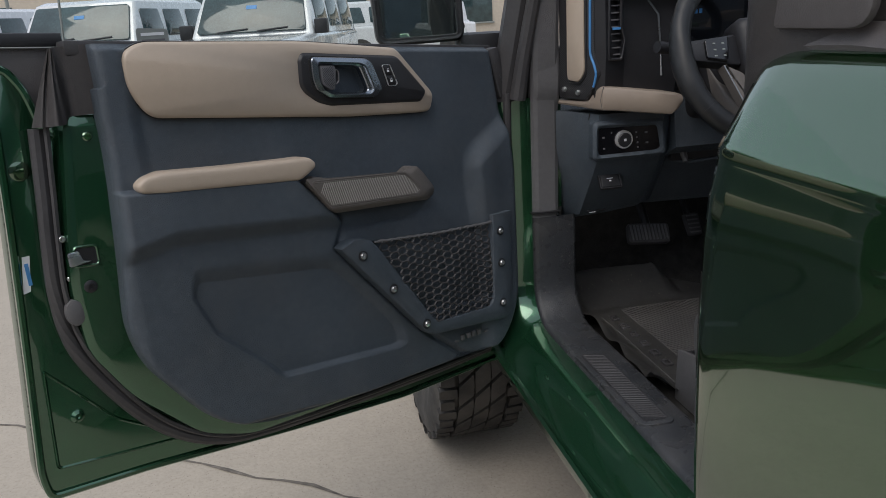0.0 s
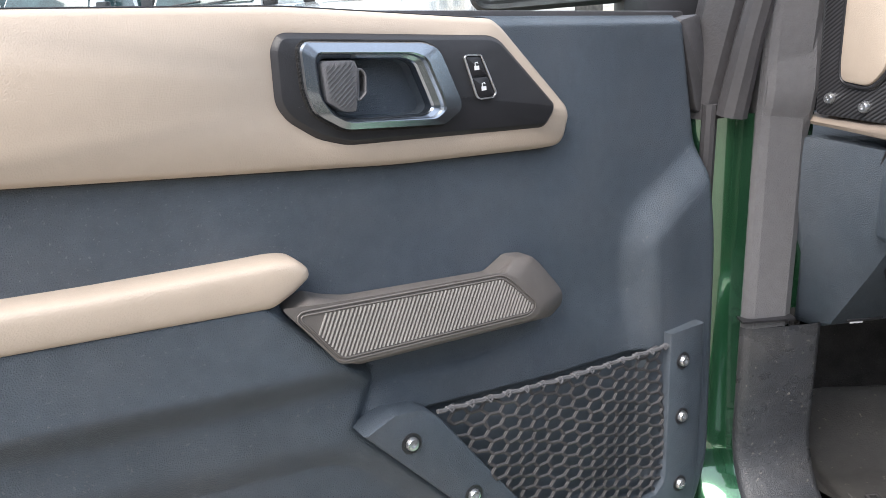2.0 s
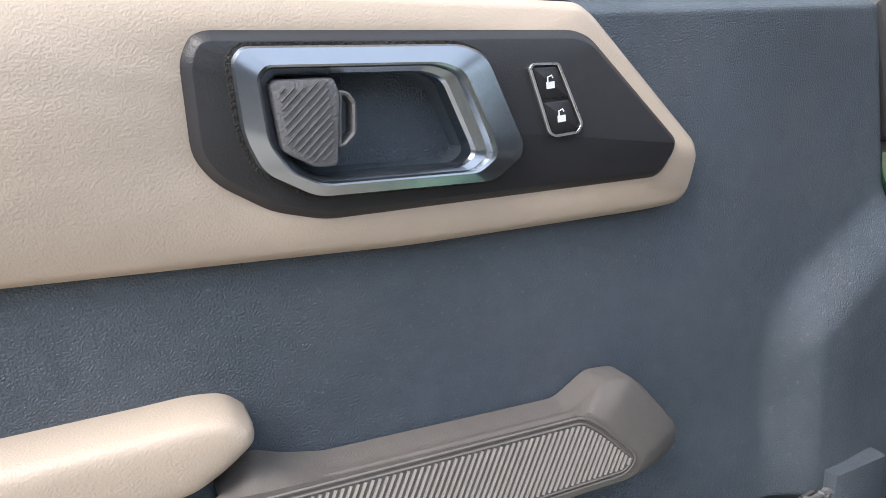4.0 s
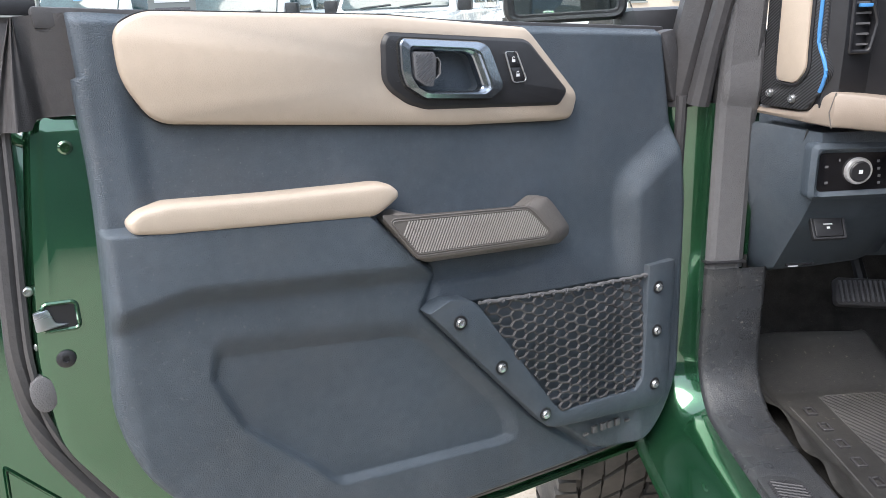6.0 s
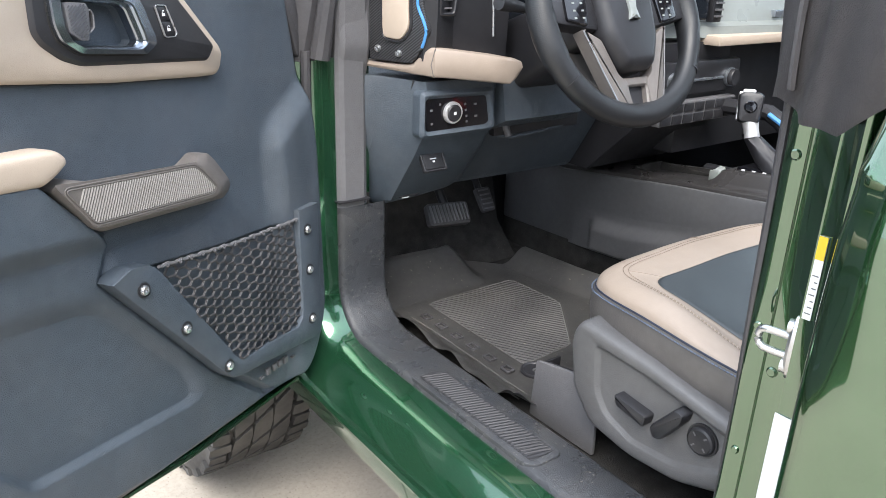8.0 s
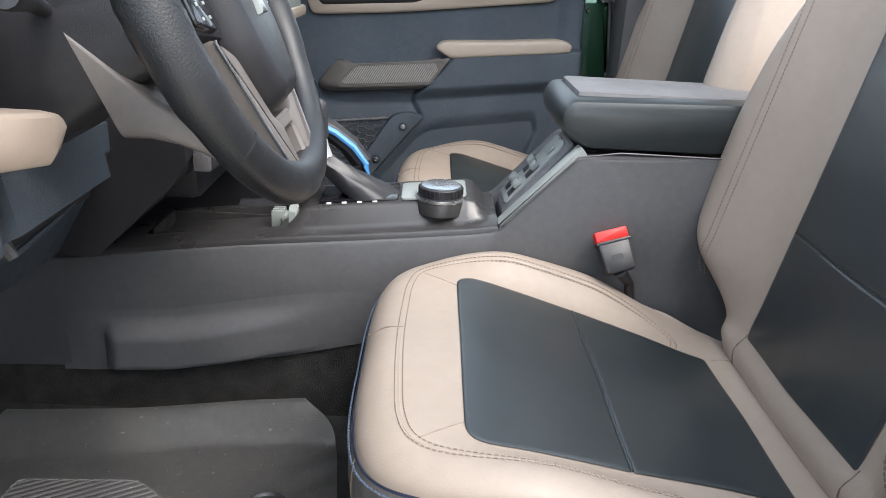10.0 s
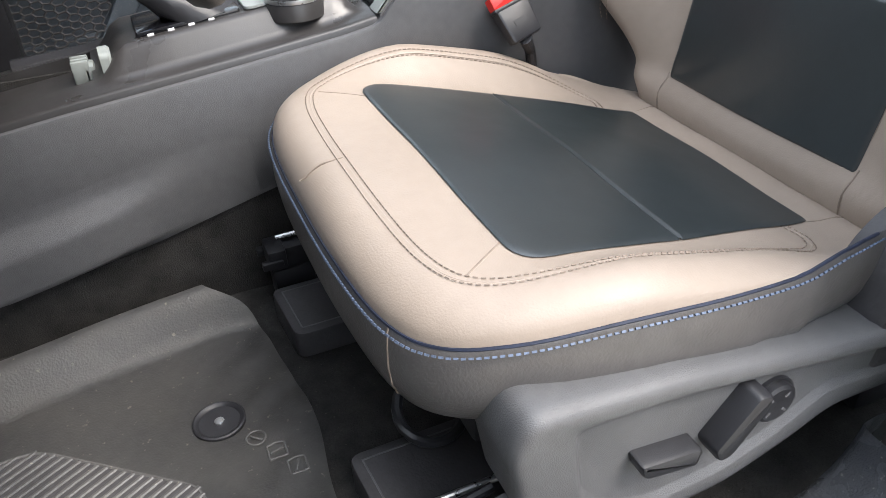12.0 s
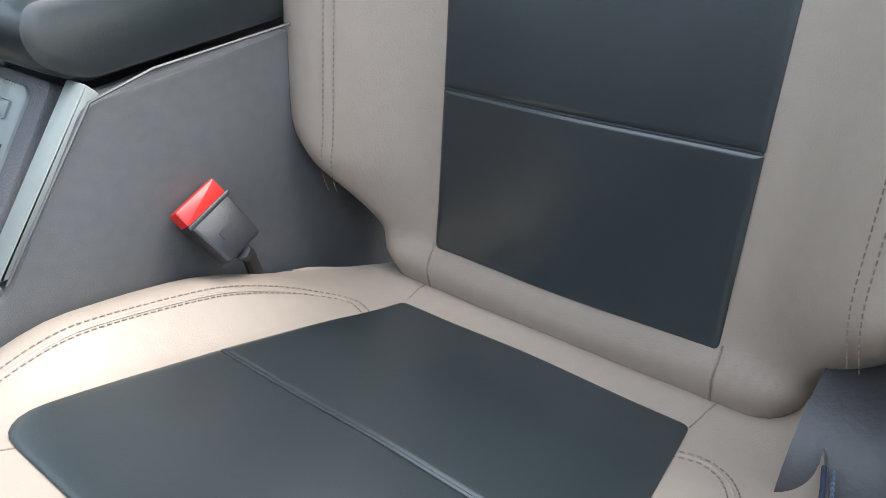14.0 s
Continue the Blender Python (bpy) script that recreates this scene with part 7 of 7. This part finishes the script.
    for ins, d in ((0.010, -0.028), (0.002, -0.022), (0.0, -0.004), (0.0, 0.010), (0.004, 0.018), (0.010, 0.020)):
        loops.append([km @ Vector((p[0], d, p[1])) for p in (inset(o, ins) if ins else o)])
    loft(b, loops)
    knob = part("gear_knob", b, BLACK, lever, "black gear knob")
    part("knob_cap", box(-0.008, 0.020, -0.024, 0.012, 0.029, 0.040, 0.005, km), BRIGHT, lever, "polished knob cap")
    part("knob_side", box(0.019, 0.027, -0.022, 0.010, -0.030, 0.034, 0.003, km), BRIGHT, lever)
    part("knob_button", lathe([(0.014, 0.016), (0.014, 0.022), (0.011, 0.024), (0.0004, 0.023)], km, 20), GLOSS, lever)
    # drive mode dial
    dm = Matrix.Translation((0.972, -0.322, 0.9935)) @ Matrix.Rotation(radians(90), 4, "X") @ Matrix.Diagonal((1, 0.62, 1, 1))
    dial = part("mode_dial", lathe([(0.040, -0.008), (0.040, 0.006), (0.037, 0.008), (0.037, 0.030), (0.036, 0.032), (0.0335, 0.0335), (0.0004, 0.0325)], dm, 40), BLACK, c, "round drive mode dial")
    part("dial_foot", lathe([(0.0415, -0.040), (0.0405, -0.008), (0.0395, -0.005), (0.0004, -0.005)], dm, 40), DECK, dial)
    part("dial_top", lathe([(0.033, 0.030), (0.033, 0.0345), (0.030, 0.0362), (0.0004, 0.0352)], dm, 40), SATIN, dial, "pale dial top")
    part("dial_band", lathe([(0.0405, -0.004), (0.0412, 0.0), (0.0405, 0.005), (0.039, 0.005), (0.039, -0.004)], dm, 40), STEEL, dial)
    for k in range(30):
        q = 2 * math.pi * k / 30
        part("grip_rib", box(-0.0012, 0.0012, 0.011, 0.029, 0.0365, 0.0382, 0, dm @ Matrix.Rotation(q, 4, "Y")), BLACK, dial)
    for k in range(3):
        part("dial_mark", box(-0.010 + 0.003 * k, 0.010 - 0.004 * k, 0.0355, 0.0366, -0.010 + 0.009 * k, -0.006 + 0.009 * k, 0, dm), TRIM, dial)
    # switch bank on the slope below the armrest
    sl = at_point((1.03, -0.487, 1.028), (0, 0.763, 0.646)) @ Matrix.Rotation(radians(180), 4, "Z")
    bank = part("switch_bank", flat(fillet([(-0.060, -0.085), (0.060, -0.085), (0.060, 0.085), (-0.060, 0.085)], 0.012, 4), -0.02, 0.006, sl @ back_plane(0), bevel=0.004), TRIM, c, "grey window switch bank")
    part("switch_plate", flat(fillet([(-0.048, -0.072), (0.030, -0.072), (0.034, 0.066), (0.024, 0.074), (-0.048, 0.074)], 0.006, 4), 0.0, 0.0095, sl @ back_plane(0), bevel=0.002), PALE, bank, "pale grey switch plate")
    for z in (-0.044, 0.000):
        for x in (-0.030, 0.010):
            part("switch_well", box(x - 0.013, x + 0.013, -0.0102, -0.006, z - 0.016, z + 0.016, 0.001, sl), BLACK, bank)
            part("window_switch", box(x - 0.011, x + 0.011, -0.020, -0.008, z + 0.001, z + 0.017, 0.004, sl), PALE, bank)
    part("lock_switch", box(-0.022, 0.012, -0.0125, -0.008, 0.038, 0.056, 0.003, sl), PALE, bank)
    part("slope_rail", flat(fillet([(-0.416, 0.968), (-0.438, 0.966), (-0.552, 1.090), (-0.540, 1.104)], 0.004, 3), -0.030, -0.002, side_plane(0.912), bevel=0.003), PALE, c, "pale edge rail")
    # armrest lid
    lid = fillet([(-0.508, 1.122), (-0.500, 1.152), (-0.514, 1.178), (-0.98, 1.190), (-0.98, 1.098), (-0.548, 1.098)], 0.014, 5)
    b = flat(lid, -0.20, 0.012, side_plane(0.930), bevel=0.016)
    al = part("armrest_lid", b, HIDE, c, "black padded armrest lid")
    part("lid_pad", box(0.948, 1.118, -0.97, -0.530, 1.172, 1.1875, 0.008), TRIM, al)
    part("lid_latch", box(1.00, 1.055, -0.530, -0.510, 1.118, 1.150, 0.006), BLACK, al)
    part("latch_bar", box(1.010, 1.045, -0.513, -0.508, 1.128, 1.140, 0.002), STEEL, al)
    part("side_seam", tube([(0.9045, -0.42, 0.968), (0.9045, -0.535, 1.090), (0.9045, -0.60, 1.100), (0.9045, -0.99, 1.098)], 0.0016, 6), CONSOLE, c)
    c.location += Vector((0.082, 0, -0.018))


build_console()


def build_buckle():
    k = thing("seat_belt_buckle", (0.945, -0.66, 0.80), "black seat belt buckle with a red release button", "seat belt buckle")
    top, foot = Vector((0.972, -0.604, 0.955)), Vector((0.925, -0.630, 0.880))
    m = at_point((0.958, -0.604, 0.928), (-0.85, 0.05, 0.5), up=tuple((top - foot).normalized())) @ Matrix.Scale(0.84, 4)
    o = fillet([(-0.030, -0.042), (0.026, -0.042), (0.030, 0.020), (-0.034, 0.020)], 0.006, 4)
    body = part("buckle_body", flat(o, -0.010, 0.012, m, bevel=0.004), BLACK, k, "black plastic buckle body")
    part("release_button", flat(fillet([(-0.034, 0.020), (0.030, 0.020), (0.030, 0.042), (-0.034, 0.042)], 0.003, 3), -0.010, 0.011, m, bevel=0.003), RED, k, "red release button")
    part("buckle_lip", box(-0.036, 0.032, -0.012, 0.0135, 0.015, 0.021, 0.002, m), BLACK, body)
    part("buckle_mark", box(-0.012, 0.010, 0.0118, 0.0128, -0.018, -0.008, 0, m), BLACK, body)
    part("buckle_stalk", tube([m @ Vector((0, 0, -0.04)), (0.972, -0.640, 0.868), (0.984, -0.66, 0.78)], [0.010, 0.008, 0.008], 10), BLACK, k, "black buckle stalk")


build_buckle()

# ---- the parking lot beyond ----


def build_suv(m, label):
    """A white boxy off-road car, nose towards -y at the origin."""
    v = thing("parked_car", (0, 0, 0), label, "car", "parked cars", turn=m)
    b = bmesh.new()
    loops = []
    for y, w, top, low in ((0.0, 0.80, 1.00, 0.55), (0.05, 0.90, 1.10, 0.45), (0.5, 0.95, 1.14, 0.40), (1.35, 0.96, 1.17, 0.38), (1.6, 0.96, 1.18, 0.38), (4.3, 0.96, 1.18, 0.40), (4.45, 0.93, 1.15, 0.50)):
        o = fillet([(-w, low), (w, low), (w, top - 0.05), (w - 0.08, top), (-w + 0.08, top), (-w, top - 0.05)], 0.04, 3)
        loops.append([Vector((p[0], y, p[1])) for p in o])
    loft(b, loops)
    part("body", b, WHITE, v, "white painted body")
    b = bmesh.new()
    loops = []
    for z, f, r, w in ((1.16, 1.42, 4.38, 0.92), (1.50, 1.62, 4.36, 0.86), (1.76, 1.80, 4.34, 0.80), (1.81, 1.95, 4.25, 0.74)):
        o = fillet([(-w, f), (w, f), (w, r), (-w, r)], 0.06, 3)
        loops.append([Vector((p[0], p[1], z)) for p in o])
    loft(b, loops)
    part("cabin", b, WHITE, v, "white painted cabin")
    wm = Matrix.Translation((0, 1.415, 1.19)) @ Matrix.Rotation(radians(-32), 4, "X")
    ws = part("windscreen", flat(fillet([(-0.82, 0.03), (0.82, 0.03), (0.74, 0.62), (-0.74, 0.62)], 0.05, 4), -0.01, 0.02, wm @ back_plane(0), bevel=0.004), DARKGLASS, v, "dark windscreen with part of its reflection in the colour")
    part("screen_label", box(-0.10, 0.06, -0.024, -0.020, 0.40, 0.46, 0, wm), BLUE, ws)
    for x in (-0.5, 0.1):
        part("wiper", tube([wm @ Vector((x, -0.03, 0.03)), wm @ Vector((x + 0.45, -0.03, 0.07))], 0.012, 6), BLACK, ws)
    for sx in (-1, 1):
        for y0, y1 in ((1.75, 2.45), (2.55, 3.25), (3.40, 4.15)):
            sm = Matrix.Translation((sx * 0.905, 0, 1.24)) @ Matrix.Rotation(radians(-11 * sx), 4, "Y")
            pts = fillet([(y0, 0.0), (y1, 0.0), (y1, 0.42), (y0 + 0.08, 0.42)], 0.04, 3)
            part("side_window", flat(pts, -0.02, 0.015, sm @ (side_plane(0) if sx < 0 else side_plane(0) @ Matrix.Diagonal((1, -1, 1, 1))), bevel=0.003), DARKGLASS, v)
        part("mirror", box(sx * 1.02 - 0.10, sx * 1.02 + 0.10, 1.50, 1.62, 1.15, 1.36, 0.03), BLACK, v)
        for y in (0.85, 3.60):
            c = Matrix.Translation((sx * 0.86, y, 0.41)) @ Matrix.Rotation(radians(-90), 4, "Z")
            wh = part("wheel", lathe([(0.24, -0.13), (0.39, -0.13), (0.41, -0.10), (0.41, 0.10), (0.39, 0.13), (0.24, 0.13)], c, 32), TYRE, v)
            part("rim", lathe([(0.24, -0.11), (0.20, -0.12), (0.05, -0.09), (0.05, 0.09), (0.20, 0.12), (0.24, 0.11)], c, 24), BLACK, wh)
        part("headlight", lathe([(0.10, -0.02), (0.10, 0.03), (0.08, 0.05), (0.0005, 0.055)], back_plane(0.02) @ Matrix.Translation((sx * 0.66, 0, 0.88)), 20), PALE, v)
    part("grille", box(-0.62, 0.62, -0.03, 0.05, 0.76, 1.00, 0.03), BLACK, v)
    part("front_bumper", box(-0.92, 0.92, -0.16, 0.10, 0.46, 0.68, 0.05), BLACK, v)
    return v


first_suv = build_suv(Matrix.Translation((-1.15, 9.9, 0)) @ Matrix.Rotation(radians(-18), 4, "Z") @ Matrix.Scale(1.1, 4), "white boxy off-road car parked facing the lane")
copy_thing(first_suv, Matrix.Translation((-3.95, 10.8, 0)) @ Matrix.Rotation(radians(-18), 4, "Z"))
for x, y, a in ((-6.9, 11.7, -18), (-9.8, 12.6, -18), (2.6, 27.0, -60), (6.0, 24, 100)):
    tagged(copy_thing(first_suv, Matrix.Translation((x, y, 0)) @ Matrix.Rotation(radians(a), 4, "Z")), "white boxy car parked further across the lot")


def build_tree(x, y, h, seed):
    t = thing("tree", (x, y, 0), "dusty green broadleaf tree at the edge of the lot", "tree", "trees")
    rnd = random.Random(seed)
    trunk = tube([(x, y, 0), (x + 0.1, y, h * 0.2), (x - 0.05, y + 0.1, h * 0.45), (x + 0.1, y, h * 0.75)], [0.22, 0.17, 0.13, 0.05], 10)
    tips = []
    for k in range(9):
        a, z = rnd.uniform(0, 6.28), h * rnd.uniform(0.30, 0.6)
        end = Vector((x + math.cos(a) * h * 0.26, y + math.sin(a) * h * 0.26, z + h * rnd.uniform(0.15, 0.3)))
        tube([(x, y, z), Vector((x, y, z)).lerp(end, 0.5) + Vector((0, 0, 0.2)), end], [0.08, 0.055, 0.02], 6, bm=trunk)
        tips.append(end)
    tips.append(Vector((x, y, h * 0.85)))
    part("trunk", trunk, BARK, t, "grey brown trunk and limbs")
    verts, faces = [], []
    for tip in tips:
        for k in range(420):
            d = Vector((rnd.gauss(0, 1), rnd.gauss(0, 1), rnd.gauss(0, 0.75))) * h * 0.085
            p = tip + d
            u = Vector((rnd.uniform(-1, 1), rnd.uniform(-1, 1), rnd.uniform(-1, 1))).normalized() * rnd.uniform(0.08, 0.16)
            w = u.orthogonal().normalized() * rnd.uniform(0.05, 0.10)
            i = len(verts)
            verts += [p - u, p + w, p + u, p - w]
            faces.append((i, i + 1, i + 2, i + 3))
    me = bpy.data.meshes.new("crown")
    me.from_pydata([v - Vector((x, y, 0)) for v in verts], [], faces)
    me.materials.append(LEAF)
    ob = new("crown", me)
    ob.parent = t


for x, y, h, s in ((-13.5, 26, 7.0, 1), (-21, 24, 6.5, 2), (-6, -17, 7.5, 3), (-1, -19, 8.0, 4), (5, -18, 7.0, 5), (-12, -20, 7.5, 6)):
    build_tree(x, y, h, s)


def build_showroom():
    s = thing("showroom", (2, 48, 0), "low beige stucco building across the lot", "building")
    part("wall", box(-26, 30, 46, 60, 0, 4.8, 0.05), STUCCO, s, "beige stucco wall")
    part("roof_edge", box(-26.3, 30.3, 45.7, 60.3, 4.8, 5.3, 0.05), PALE, s)
    for k in range(14):
        x = -24 + 3.9 * k
        w = part("window", box(x, x + 2.2, 45.93, 46.2, 1.0, 3.2, 0.02), DARKGLASS, s)
        part("sill", box(x - 0.1, x + 2.3, 45.85, 46.0, 0.9, 1.0, 0.01), PALE, w)


build_showroom()
for x, y in ((-2.2, 33.0), (-11.0, 35.0)):
    p = thing("street_lamp", (x, y, 0), "tall grey parking lot lamp post", "street lamp", "lamp posts")
    part("post", tube([(x, y, 0), (x, y, 3.0), (x, y, 7.5)], [0.09, 0.075, 0.05], 10), PALE, p)
    part("head", box(x - 0.6, x + 0.6, y - 0.15, y + 0.15, 7.45, 7.6, 0.03), PALE, p)


def build_reflected_hall():
    """A long dark-clad hall on the camera's side, unseen, added to darken the reflected horizon."""
    h = thing("reflected_hall", (0, -16, 0), "unseen long dark-clad hall added to darken reflections in the paint", "building")
    part("wall", box(-34, 26, -24, -15, 0, 6.2, 0.05), CONSOLE, h, "dark metal-clad wall")
    part("roof_edge", box(-34.3, 26.3, -24.3, -14.7, 6.2, 6.6, 0.05), TRIM, h)
    for k in range(9):
        x = -31 + 6.3 * k
        d = part("rolling_door", box(x, x + 4.0, -15.0, -14.93, 0.0, 4.2, 0.02), PANEL, h)
        part("door_frame", box(x - 0.15, x + 4.15, -15.0, -14.90, 4.2, 4.4, 0.02), TRIM, d)


build_reflected_hall()
